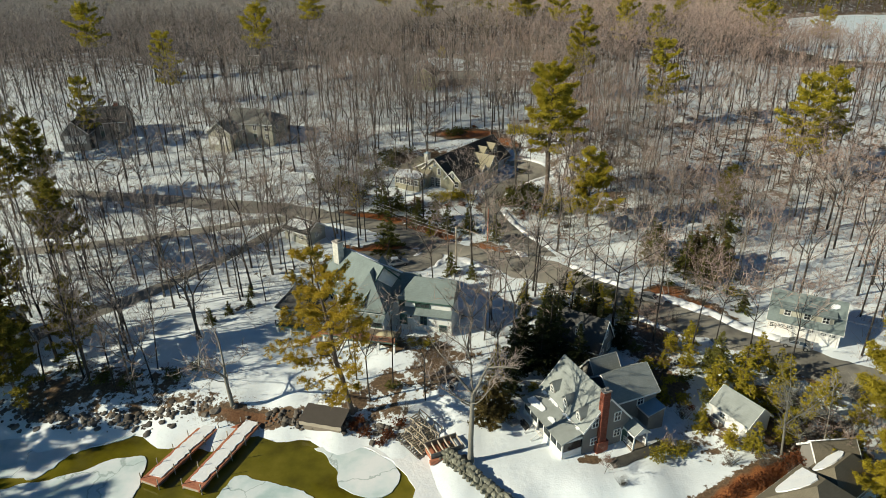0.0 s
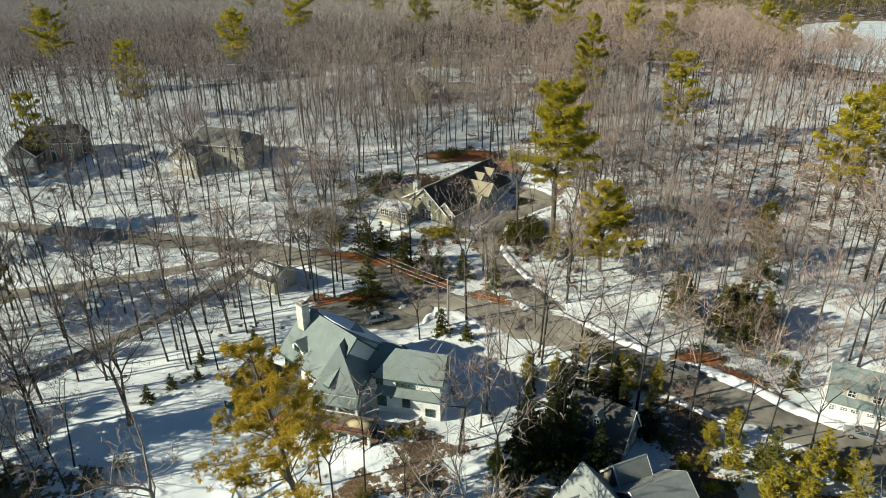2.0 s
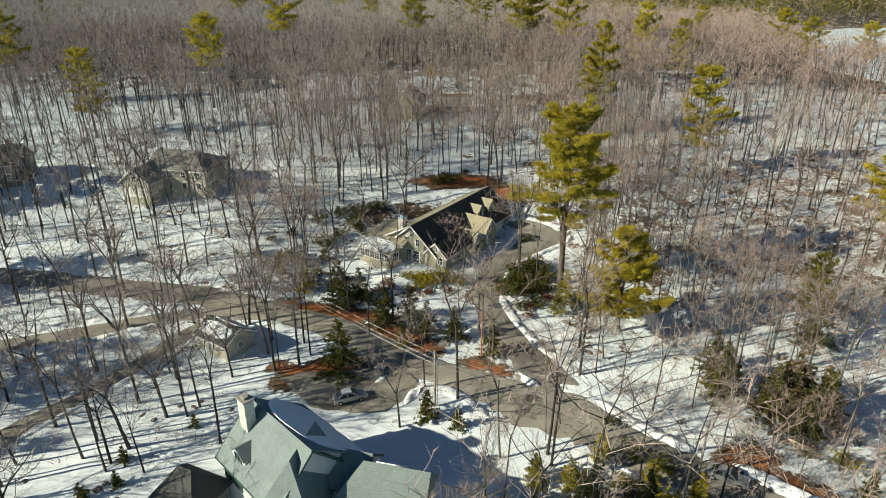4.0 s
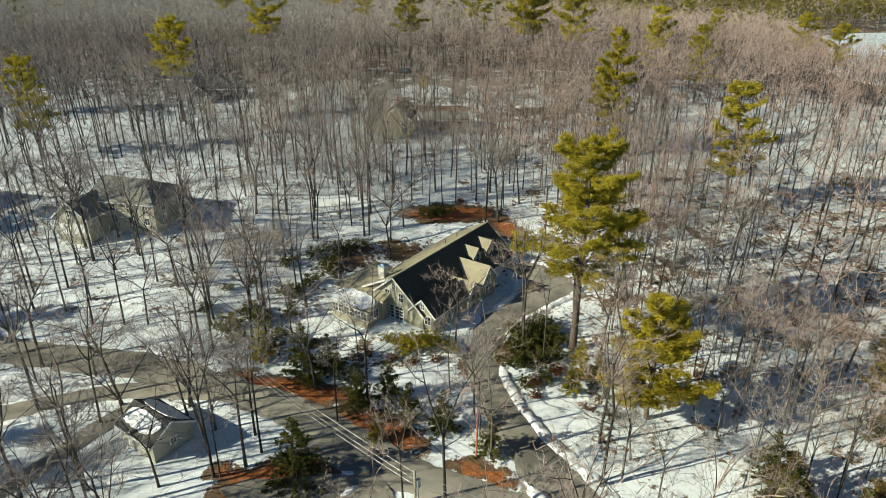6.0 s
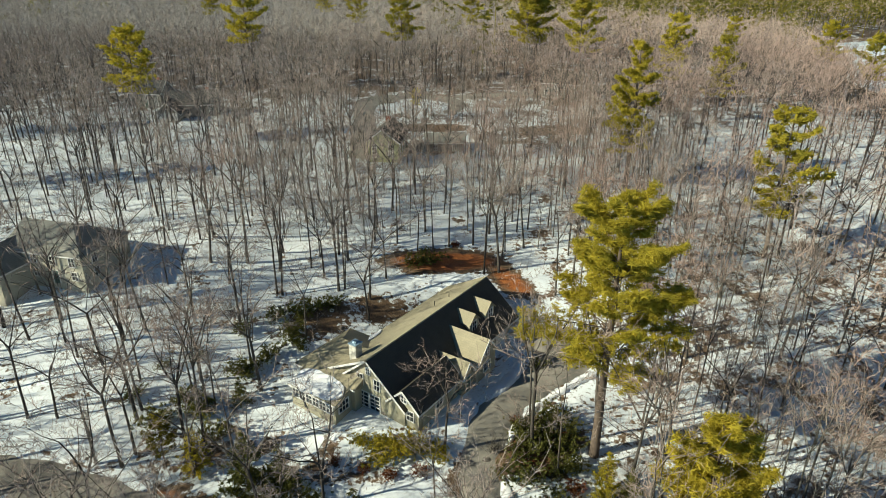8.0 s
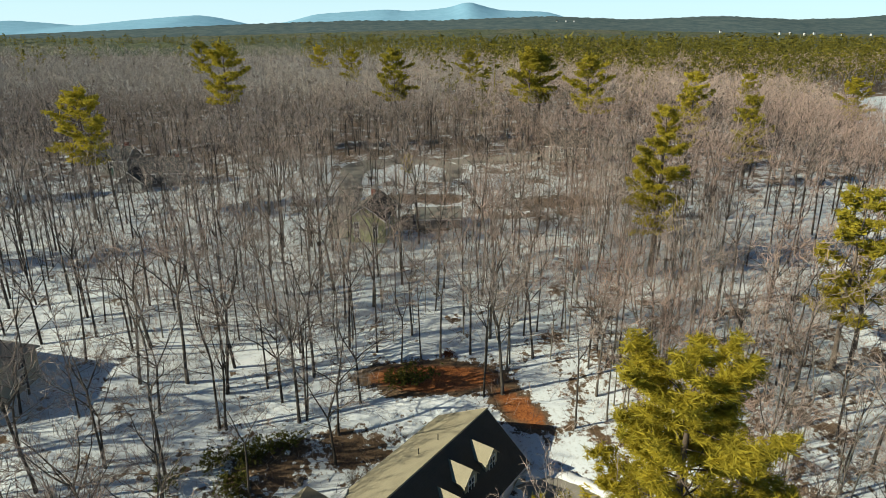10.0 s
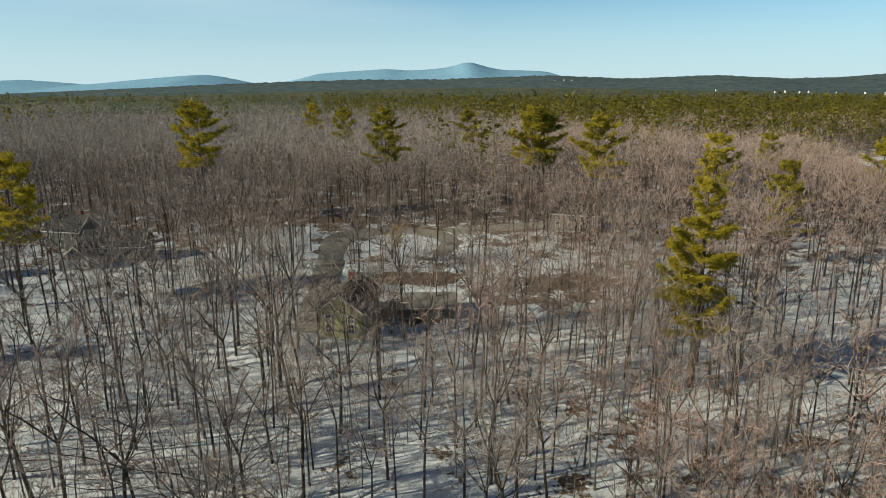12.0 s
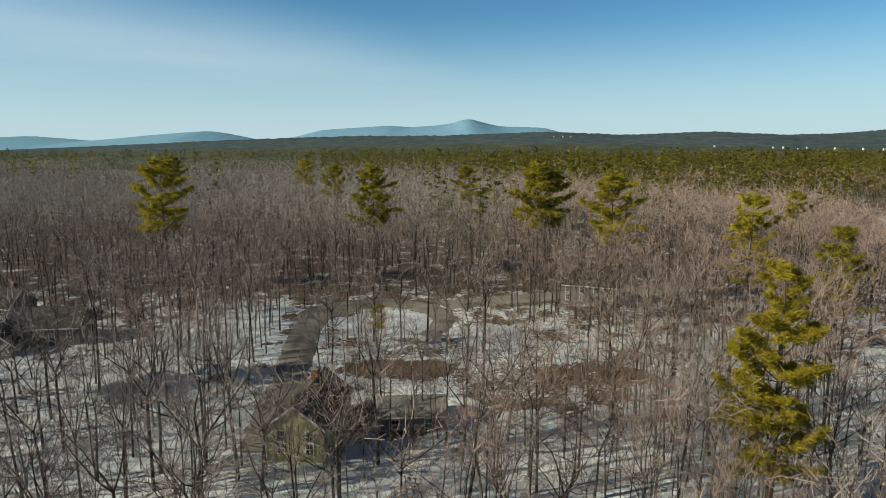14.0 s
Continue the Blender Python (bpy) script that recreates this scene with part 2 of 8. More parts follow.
M = dict(
    ground=ground_material(), asphalt=asphalt_material(), snow=snow_material("snow"), bank=snow_material("packed_snow", 0.8), ice=ice_material(),
    water=water_material(), glass=glass_material(),
    # the last twig material is paler: haze painted into its tones
    bark=bark_material("bark", (0.055, 0.048, 0.042), (0.19, 0.165, 0.135)), twig=twig_material("twig", (0.225, 0.205, 0.188), (0.315, 0.268, 0.23), (0.39, 0.272, 0.222)), redtwig=twig_material("red_twig", (0.205, 0.165, 0.14), (0.29, 0.215, 0.175), (0.36, 0.225, 0.175)), rusttwig=twig_material("rust_twig", (0.23, 0.13, 0.095), (0.31, 0.16, 0.11), (0.34, 0.16, 0.11)), hazetwig=twig_material("hazed_twig", (0.35, 0.322, 0.288), (0.43, 0.365, 0.312), (0.44, 0.325, 0.265), 0.25),
    greybark=bark_material("grey_bark", (0.16, 0.15, 0.125), (0.30, 0.28, 0.235)), olive=needles("olive_needles", (0.04, 0.03, 0.012), (0.13, 0.095, 0.03), (0.25, 0.18, 0.055)),
    birch=bark_material("birch_bark", (0.42, 0.37, 0.31), (0.6, 0.56, 0.5)), pinebark=bark_material("pine_bark", (0.12, 0.09, 0.07), (0.24, 0.19, 0.15)),
    pine=needles("pine_needles", (0.09, 0.09, 0.014), (0.37, 0.305, 0.03), (0.64, 0.50, 0.05)),
    amber=needles("amber_needles", (0.17, 0.12, 0.014), (0.47, 0.33, 0.035), (0.68, 0.48, 0.055)),
    gold=needles("golden_needles", (0.15, 0.125, 0.015), (0.48, 0.385, 0.035), (0.7, 0.55, 0.06)),
    shore=needles("shore_needles", (0.04, 0.045, 0.012), (0.18, 0.155, 0.022), (0.40, 0.31, 0.03)),
    spruce=needles("spruce_needles", (0.010, 0.016, 0.008), (0.03, 0.038, 0.013), (0.08, 0.085, 0.025)),
    shrub=needles("shrub_leaves", (0.03, 0.04, 0.01), (0.115, 0.12, 0.026), (0.25, 0.225, 0.05)),
    rust=needles("rusty_leaves", (0.07, 0.022, 0.012), (0.18, 0.06, 0.025), (0.30, 0.12, 0.045)),
    farpine=needles("far_needles", (0.035, 0.042, 0.014), (0.20, 0.175, 0.028), (0.50, 0.40, 0.048), 0.07),
    mossrock=simple("mossy_stone", (0.20, 0.195, 0.15), 1.5, 0.4, 0.9, bump=0.4, per="object"),
    rock=simple("granite", (0.115, 0.10, 0.085), 1.5, 0.55, 0.9, bump=0.4, per="island"),
    roofgreen=shingle_material("green_shingle", (0.19, 0.225, 0.215)), roofgrey=shingle_material("grey_shingle", (0.25, 0.265, 0.25)),
    # tan and umber shingles: sunlit and shaded slopes of one roof, put into colour
    roofbrown=shingle_material("brown_shingle", (0.15, 0.128, 0.092)), roofash=shingle_material("ash_shingle", (0.25, 0.245, 0.215)), roofsunlit=shingle_material("sunlit_shingle", (0.30, 0.265, 0.18)), roofumbershade=shingle_material("umber_shade_shingle", (0.085, 0.075, 0.06)), roofdark=shingle_material("dark_shingle", (0.07, 0.068, 0.065)),
    white=simple("white_paint", (0.72, 0.70, 0.66), 0.8, 0.1, 0.6), stucco=simple("white_stucco", (0.70, 0.69, 0.65), 0.7, 0.12, 0.85, bump=0.2),
    greyside=siding_material("grey_shakes", (0.20, 0.185, 0.165)), tan=siding_material("tan_clapboard", (0.38, 0.35, 0.25)), olivewall=siding_material("olive_clapboard", (0.42, 0.42, 0.22)), cream=siding_material("cream_clapboard", (0.45, 0.42, 0.33)),
    greentrim=simple("green_trim", (0.05, 0.10, 0.08), 2, 0.2, 0.5), brick=simple("red_brick", (0.24, 0.075, 0.045), 2, 0.4, 0.9, fine=12, per="island"),
    mortar=simple("mortar", (0.30, 0.27, 0.24), 3, 0.2, 0.95), palestone=simple("pale_stone", (0.55, 0.53, 0.47), 2, 0.2, 0.9, fine=9, per="island"), stone=simple("field_stone", (0.33, 0.31, 0.27), 2, 0.35, 0.9, fine=9, bump=0.4, per="island"),
    deckwood=simple("weathered_wood", (0.22, 0.18, 0.135), 1.2, 0.3, 0.85, per="island"), redwood=simple("stained_wood", (0.42, 0.165, 0.095), 1.2, 0.3, 0.8, per="island"),
    flag=simple("wet_flagstone", (0.075, 0.07, 0.06), 1.5, 0.4, 0.6, fine=9),
    barnwood=simple("dark_barn_wood", (0.085, 0.072, 0.06), 1.2, 0.35, 0.9, per="island"), palewood=simple("pale_dry_wood", (0.40, 0.34, 0.26), 1.2, 0.3, 0.85, per="island"),
    greywood=simple("grey_wood", (0.16, 0.145, 0.13), 1.2, 0.35, 0.9, per="island"), metalroof=simple("snowy_metal", (0.30, 0.40, 0.48), 0.6, 0.15, 0.35, 0.3),
    steel=simple("galvanised_steel", (0.45, 0.45, 0.44), 3, 0.2, 0.45, 0.8), black=simple("black_metal", (0.02, 0.02, 0.02), 3, 0.2, 0.5), tarp=simple("tan_tarp", (0.42, 0.36, 0.22), 1, 0.2, 0.7),
    silver=simple("silver_car_paint", (0.42, 0.42, 0.42), 1, 0.08, 0.3, 0.6), darkcar=simple("dark_car_paint", (0.05, 0.055, 0.06), 1, 0.08, 0.3, 0.4), rubber=simple("tyre_rubber", (0.02, 0.02, 0.02), 3, 0.2, 0.9),
)
# ---- shapes ----
class Shape:
    """Vertices and faces of one mesh."""
    def __init__(self):
        self.v, self.f = [], []

    def add(self, verts, faces):
        n = len(self.v)
        self.v += [tuple(p) for p in verts]
        self.f += [tuple(i + n for i in face) for face in faces]
        return self

    def box(self, x0, y0, z0, x1, y1, z1):
        return self.add([(x, y, z) for z in (z0, z1) for x, y in ((x0, y0), (x1, y0), (x1, y1), (x0, y1))],
                        [(3, 2, 1, 0), (4, 5, 6, 7), (0, 1, 5, 4), (1, 2, 6, 5), (2, 3, 7, 6), (3, 0, 4, 7)])

    def beam(self, a, b, w, h=None):
        """A square bar from a to b."""
        a, b = Vector(a), Vector(b)
        d = (b - a).normalized()
        s = d.cross(Vector((0, 0, 1))) if abs(d.z) < 0.95 else Vector((1, 0, 0))
        s.normalize()
        u = s.cross(d) * (h or w) / 2
        s = s * w / 2
        return self.add([p + i * s + j * u for p in (a, b) for i, j in ((-1, -1), (1, -1), (1, 1), (-1, 1))],
                        [(3, 2, 1, 0), (4, 5, 6, 7), (0, 1, 5, 4), (1, 2, 6, 5), (2, 3, 7, 6), (3, 0, 4, 7)])

    def slab(self, pts, t):
        """A flat polygon of thickness t below it."""
        p = [Vector(q) for q in pts]
        nrm = (p[1] - p[0]).cross(p[2] - p[0]).normalized()
        if nrm.z < 0:
            p.reverse()
            nrm = -nrm
        n = len(p)
        return self.add(p + [q - nrm * t for q in p], [tuple(range(n)), tuple(range(2 * n - 1, n - 1, -1))] + [(i, i + n, (i + 1) % n + n, (i + 1) % n) for i in range(n)])

    def prism(self, pts, depth):
        """A polygon in plan, raised by depth."""
        n = len(pts)
        return self.add([tuple(q) for q in pts] + [(x, y, z + depth) for x, y, z in pts],
                        [tuple(range(n - 1, -1, -1)), tuple(range(n, 2 * n))] + [(i, (i + 1) % n, (i + 1) % n + n, i + n) for i in range(n)])

    def tube(self, a, b, ra, rb, k=8):
        a, b = Vector(a), Vector(b)
        d = (b - a).normalized()
        s = d.orthogonal().normalized()
        u = d.cross(s)
        ring = [(math.cos(2 * math.pi * i / k), math.sin(2 * math.pi * i / k)) for i in range(k)]
        return self.add([a + (s * c + u * e) * ra for c, e in ring] + [b + (s * c + u * e) * rb for c, e in ring],
                        [(i, (i + 1) % k, (i + 1) % k + k, i + k) for i in range(k)] + [tuple(range(k - 1, -1, -1)), tuple(range(k, 2 * k))])


def mesh_of(name, v, f, material, smooth=False):
    me = bpy.data.meshes.new(name)
    me.from_pydata(v, [], f)
    if smooth:
        me.shade_smooth()
    me.materials.append(material)
    return me


def tri_mesh(name, v, tris, material):
    """A mesh from arrays of vertices and triangles."""
    me = bpy.data.meshes.new(name)
    v, tris = np.asarray(v, np.float32), np.asarray(tris, np.int32)
    me.vertices.add(len(v))
    me.vertices.foreach_set("co", v.ravel())
    me.loops.add(tris.size)
    me.loops.foreach_set("vertex_index", tris.ravel())
    me.polygons.add(len(tris))
    me.polygons.foreach_set("loop_start", np.arange(0, tris.size, 3, dtype=np.int32))
    me.update(calc_edges=True)
    me.materials.append(material)
    return me


def part(name, shape, material, parent=None, label="", smooth=False):
    ob = new(name, mesh_of(name, shape.v, shape.f, material, smooth))
    if parent:
        ob.parent = parent
    return tagged(ob, label)


def thing(name, m, label, category, group="", kind=""):
    e = new(name)
    e.empty_display_size = 0.3
    e.matrix_world = m
    return tagged(e, label, category, group, kind)


# ---- the land ----
EX, NS, N0 = 1.03, 1.125, 5.6          # layout fitted to the camera's view: its units in metres, eastward and northward


def north(y):
    return NS * np.asarray(y, float) + N0


def at(x, y, z, rx=0, ry=0, rz=0):
    """A pose at a place of the layout, stretched to fit the camera's view."""
    return pose(x * EX, float(north(y)), z, rx, ry, rz)


LAND_Y = (-300, 40, 50, 56, 62, 75, 95, 125, 140, 153, 165, 188, 210, 260, 500, 700, 1000, 2500, 6000)
LAND_Z = (-2.5, -2.5, -1.6, 0.5, 2.4, 4.2, 5.4, 8.2, 10.4, 13.2, 15, 18.2, 19.2, 20, 20, 18, 13, 10, 10)


PADS = [(56, 73, 8, 3.3), (16, 55, 7, 1.0), (21.5, 69, 4.5, 3.0), (38.3, 56, 3.5, 1.5), (3.6, 133.5, 10, 9.1), (-29.2, 104.4, 4, 6.0), (41, 46, 6, 0.9), (-8, 77, 7, 4.4), (-87, 44, 15, 2.0)]          # levelled building plots; the last is land added out of view under shading pines


def ease(a, b, x):
    t = np.clip((np.asarray(x, float) - a) / (b - a), 0, 1)
    return t * t * (3 - 2 * t)


def height(x, y):
    """The ground's height: it climbs from the shore to a level wood, with a shoulder to the west."""
    x, y = np.asarray(x, float), np.asarray(y, float)
    ye = y + 10 * ease(-20, 2, x) * ease(60, 44, y) + (1.0 * np.sin(x * 0.33) + 0.7 * np.sin(x * 0.81 + 1)) * ease(66, 60, y)
    z = np.interp(ye, LAND_Y, LAND_Z) + 2.6 * ease(-14, -38, x) * ease(108, 140, y) * ease(200, 150, y) - 6.5 * ease(110, 165, x) * ease(215, 250, y) * ease(520, 470, y)
    for px, py, pr, pz in PADS:
        k = ease(pr * 1.7, pr, np.hypot(x - px, y - py))
        z = z * (1 - k) + pz * k
    return z


def hz(x, y):
    return float(height(x, y))


def blob(x, y, cx, cy, rx, ry, turn=0.0):
    """1 in the middle of an ellipse, 0 at its rim and outside."""
    c, s = math.cos(radians(turn)), math.sin(radians(turn))
    u, v = ((x - cx) * c + (y - cy) * s) / rx, (-(x - cx) * s + (y - cy) * c) / ry
    return np.clip(1.4 - 1.4 * (u * u + v * v), 0, 1)


# leaf-covered and bare places: middle, radii, turn, how bare
BARE = [
    (-21.3, 113.6, 4.5, 1.5, -28, 1.0), (-14.6, 110.3, 4.5, 1.7, -28, 1.0), (-8.3, 106.9, 4.5, 1.8, -30, 1.0), (-2.5, 103.6, 4.5, 1.8, -30, 1.0), (-19.1, 99.6, 3.5, 1.6, -15, 1.0), (-14.3, 98, 3.5, 1.6, -15, 1.0),
    (6, 155.2, 12, 3.4, 0, 1.0), (16.6, 150, 5.5, 2.6, -48, 1.0), (1.5, 137.3, 6, 2.2, 10, 0.95), (-9.7, 142.7, 12, 3.2, 24, 0.7), (-2.8, 145.2, 6, 2, 0, 0.55),
    (-14, 112.2, 11, 1.9, -12, 1.0), (-2, 105.8, 7.5, 2.0, -31, 1.0), (9, 99.5, 5, 1.5, -20, 1.0), (-14, 99, 8, 3.0, 20, 1.0), (-10, 96.5, 4, 2.0, 0, 0.95),
    (16, 121, 4.5, 5, 0, 0.85), (41, 80, 6, 3, -30, 0.95), (46, 76, 5, 2.2, -35, 0.7), (-28, 58.6, 9, 1.8, -3, 0.85), (-12, 60, 9, 2.4, -8, 0.62), (-5, 64, 9, 3, 10, 0.62),
    (36, 47, 9, 2.2, 24, 0.98), (28, 43, 6, 2.2, 26, 0.95), (-50, 63, 16, 5, 0, 0.6), (-3, 69.5, 9, 2.4, -6, 0.72), (17, 50.4, 2.6, 0.8, 8, 0.8), (10, 118, 6, 3, 50, 0.7),
    (-6, 118, 7, 3, -20, 0.55), (-20.3, 120.6, 10, 5, 0, 0.5), (3.8, 219.6, 12, 5, 0, 0.8), (27.4, 211.2, 18, 8, 0, 0.6), (34.5, 217.7, 12, 6, 0, 0.72), (1.2, 202.5, 10, 6, 0, 0.7), (-45, 60, 18, 2.0, 4, 0.56), (30, 63, 5, 4, 0, 0.7), (44, 58, 6, 5, 0, 0.75), (33, 74, 5, 2.5, -35, 0.75), (18, 72, 6, 4, 0, 0.7), (38, 84, 5, 2.4, 0, 0.95), (24, 80, 5, 3, 0, 0.6), (47, 53, 12, 6, 20, 0.6), (35, 54, 6, 4, 0, 0.55), (50, 66, 8, 3, -30, 0.55), (30, 70, 7, 4, -30, 0.6),
]


def bareness(x, y):
    b = np.full(np.shape(x), 0.10)
    b = b + 0.22 * ease(84, 130, y) + 0.36 * ease(192, 290, y) + 0.15 * ease(0, 36, x) * ease(72, 98, y) * ease(200, 150, y)
    b = b - 0.5 * blob(x, y, -1.6, 243.3, 10, 10) - 0.5 * blob(x, y, 19.3, 235.6, 6, 7.5) - 0.28 * blob(x, y, -32.6, 236.7, 12, 26) - 0.22 * blob(x, y, -32, 66, 14, 8) - 0.3 * blob(x, y, 14, 44, 26, 9)
    for cx, cy, rx, ry, turn, k in BARE:
        b = np.maximum(b, k * np.clip(blob(x, y, cx, cy, rx * 1.15, ry * 1.25, turn), 0, 1))
    return b


def steps(core, far, first, grow):
    """Grid lines: even over the core, ever wider towards the far ends."""
    a, b, d = core
    mid = list(np.arange(a, b + d / 2, d))
    up, s, p = [], first, mid[-1]
    while p < far[1]:
        s *= grow
        p += s
        up.append(p)
    dn, s, p = [], first, mid[0]
    while p > far[0]:
        s *= grow
        p -= s
        dn.append(p)
    return np.array(dn[::-1] + mid + up)


def along(pts, n):
    """n places spread evenly along a smooth line through pts."""
    p = np.array(pts, float)
    for _ in range(2):
        p = np.concatenate([p[:1], np.stack([p[:-1] * 0.75 + p[1:] * 0.25, p[:-1] * 0.25 + p[1:] * 0.75], 1).reshape(-1, p.shape[1]), p[-1:]])
    d = np.concatenate([[0], np.cumsum(np.hypot(*(p[1:, :2] - p[:-1, :2]).T))])
    s = np.linspace(0, d[-1], n)
    return np.stack([np.interp(s, d, p[:, k]) for k in range(p.shape[1])], 1)


PAVED = []


def paving(name, left, right, label, material="asphalt", lift=0.07, kind="structure", category="road", cross=6, step=1.2, remember=True):
    """A draped sheet between two edges, with slightly uneven rims."""
    n = max(4, int(max(np.hypot(*np.diff(np.array(e), axis=0).T).sum() for e in (left, right)) / step))
    a, b = along(left, n), along(right, n)
    r = np.random.default_rng(len(PAVED) + 3)
    a = a + r.normal(0, 0.10, a.shape)
    b = b + r.normal(0, 0.10, b.shape)
    t = np.linspace(0, 1, cross + 1)[None, :, None]
    g = a[:, None] * (1 - t) + b[:, None] * t
    z = height(g[..., 0], g[..., 1]) + lift
    z[:, 0] -= lift + 0.12
    z[:, -1] -= lift + 0.12
    k = np.arange(n * (cross + 1)).reshape(n, cross + 1)
    q = np.stack([k[:-1, :-1], k[:-1, 1:], k[1:, 1:], k[1:, :-1]], -1).reshape(-1, 4)
    me = tri_mesh(name, np.stack([g[..., 0] * EX, north(g[..., 1]), z], -1).reshape(-1, 3), np.concatenate([q[:, [0, 2, 1]], q[:, [0, 3, 2]]]), M[material])
    me.shade_smooth()
    if remember:
        PAVED.append((g[:, 1:-1, 0].ravel(), g[:, 1:-1, 1].ravel(), 0.75))
    return tagged(new(name, me), label, category, kind=kind)


# the lane past the houses, its two western arms, the court, the drives
paving("road", [(66, 62), (58, 67.5), (50, 73), (42.2, 77.8), (34, 84), (26.6, 88.5), (20.5, 95.5), (15.5, 97.5)],
       [(62, 56), (54, 61.5), (46, 67.5), (37, 73), (29, 79), (21, 84.5), (15, 88.2), (10.5, 89.3)], "grey asphalt lane between snow banks")
paving("road", [(17, 96.5), (12, 97.5), (6, 99.8), (0, 102.5), (-6.9, 107.5), (-13.6, 111), (-23.5, 114.6), (-35.6, 118.4), (-49.1, 119.7), (-63.7, 122.2), (-95.6, 125.4)],
       [(12, 89), (7, 94), (1.2, 97), (-4, 98.5), (-10, 101.5), (-14, 105.8), (-21.3, 109), (-31.7, 112.8), (-48.4, 115.3), (-64.2, 117.7), (-95.3, 123)], "grey asphalt lane curving past a leafy bank")
paving("road", [(-22.4, 113.2), (-35.9, 113.7), (-48.6, 110.3), (-62.7, 105.8), (-81, 102), (-108.2, 98.4)],
       [(-22.4, 110.2), (-36.5, 111), (-48.7, 106.9), (-62.7, 102.3), (-81.2, 98.8), (-108.4, 95.3)], "wet asphalt lane between snowy verges")
paving("road", [(-33, 111), (-37.3, 108.4), (-41.1, 102.1), (-45.6, 95.9), (-50.8, 90.6), (-56.2, 84.6), (-67.5, 75.3)],
       [(-30.8, 109.3), (-35.4, 106.5), (-38.9, 100.5), (-43.4, 94.2), (-48.4, 88.5), (-53.7, 82.4), (-64.9, 72.8)], "narrow dark track along a snowy slope")
paving("driveway", [(-3, 100), (-8.6, 99.8), (-15, 100), (-19.7, 97.8)], [(-0.8, 96.8), (-2.4, 92), (-7, 90.5), (-14.5, 92.5)], "shaded asphalt court behind a house", category="driveway")
paving("driveway", [(13, 97.5), (11.6, 101.8), (9.4, 107.6), (7.6, 113.8), (7.7, 119.6), (9.8, 125.7), (12.2, 128.4), (15.2, 131.3), (18, 134.9), (17.3, 137.7), (15.1, 140.5)],
       [(21.6, 96), (19.3, 100.2), (16.3, 104), (13, 110.8), (11.6, 116.5), (12.6, 120.8), (15.2, 125.4), (20.2, 129.8), (26.1, 133), (26.4, 136.4), (22.1, 140.6)], "asphalt driveway widening into a parking court", category="driveway")
paving("road", [(-15.4, 195.1), (-16.7, 209.8), (-18.7, 226.4), (-20.4, 242.3), (-21.9, 252.6), (-14.8, 260.2), (-0.6, 261.9), (11.7, 255.1), (13.5, 244.2), (9.1, 233.7)],
       [(-9.7, 194.7), (-10.6, 209.4), (-11.6, 221.5), (-13, 232.8), (-13.7, 245.9), (-8.1, 253.1), (-0.6, 255.3), (7.3, 250.1), (8.5, 244.2), (5.4, 236.6)], "lane ending in a turning circle", category="road")
paving("garden_path", [(19.6, 50.6), (22.4, 51.6), (25, 52.6), (27.6, 54.2)], [(20.2, 49.4), (23, 50.3), (25.6, 51.4), (28.4, 53)], "dark wet garden path along the cottage", "flag", category="path")
paving("road", [(8.2, 259.3), (36.5, 268.1), (71.8, 275.2)], [(11.7, 252.6), (38.2, 261), (71.8, 268.1)], "snow-edged lane", category="road")


gx = steps((-90, 100, 1.4), (-4800, 4800), 1.4, 1.16)
gy = steps((38, 300, 1.4), (-600, 4900), 1.4, 1.16)
X, Y = np.meshgrid(gx, gy)
Z = height(X, Y)
rng = np.random.default_rng(5)
bumps = rng.normal(0, 1, X.shape)
bumps = (bumps + np.roll(bumps, 1, 0) + np.roll(bumps, 1, 1) + np.roll(bumps, -1, 0) + np.roll(bumps, -1, 1)) / 5
Z = Z + bumps * 0.16 * ((Z > 0.5) & (Y < 400))
for px, py, pw in PAVED:                       # the ground gives way under the paving
    for u, w in zip(px, py):
        i0, i1, j0, j1 = *np.searchsorted(gx, (u - pw, u + pw)), *np.searchsorted(gy, (w - pw, w + pw))
        if i1 > i0 and j1 > j0:
            Z[j0:j1, i0:i1] = np.minimum(Z[j0:j1, i0:i1], height(X[j0:j1, i0:i1], Y[j0:j1, i0:i1]) - 0.22)
ny, nx = X.shape
idx = np.arange(nx * ny).reshape(ny, nx)
q = np.stack([idx[:-1, :-1], idx[:-1, 1:], idx[1:, 1:], idx[1:, :-1]], -1).reshape(-1, 4)
me = tri_mesh("ground", np.stack([X * EX, north(Y), Z], -1).reshape(-1, 3), np.concatenate([q[:, [0, 1, 2]], q[:, [0, 2, 3]]]), M["ground"])
me.shade_smooth()
me.attributes.new("bare", "FLOAT", "POINT").data.foreach_set("value", bareness(X, Y).ravel().astype(np.float32))
tagged(new("ground", me), "melting snow over brown leaf litter on a wooded slope", "ground", kind="structure")


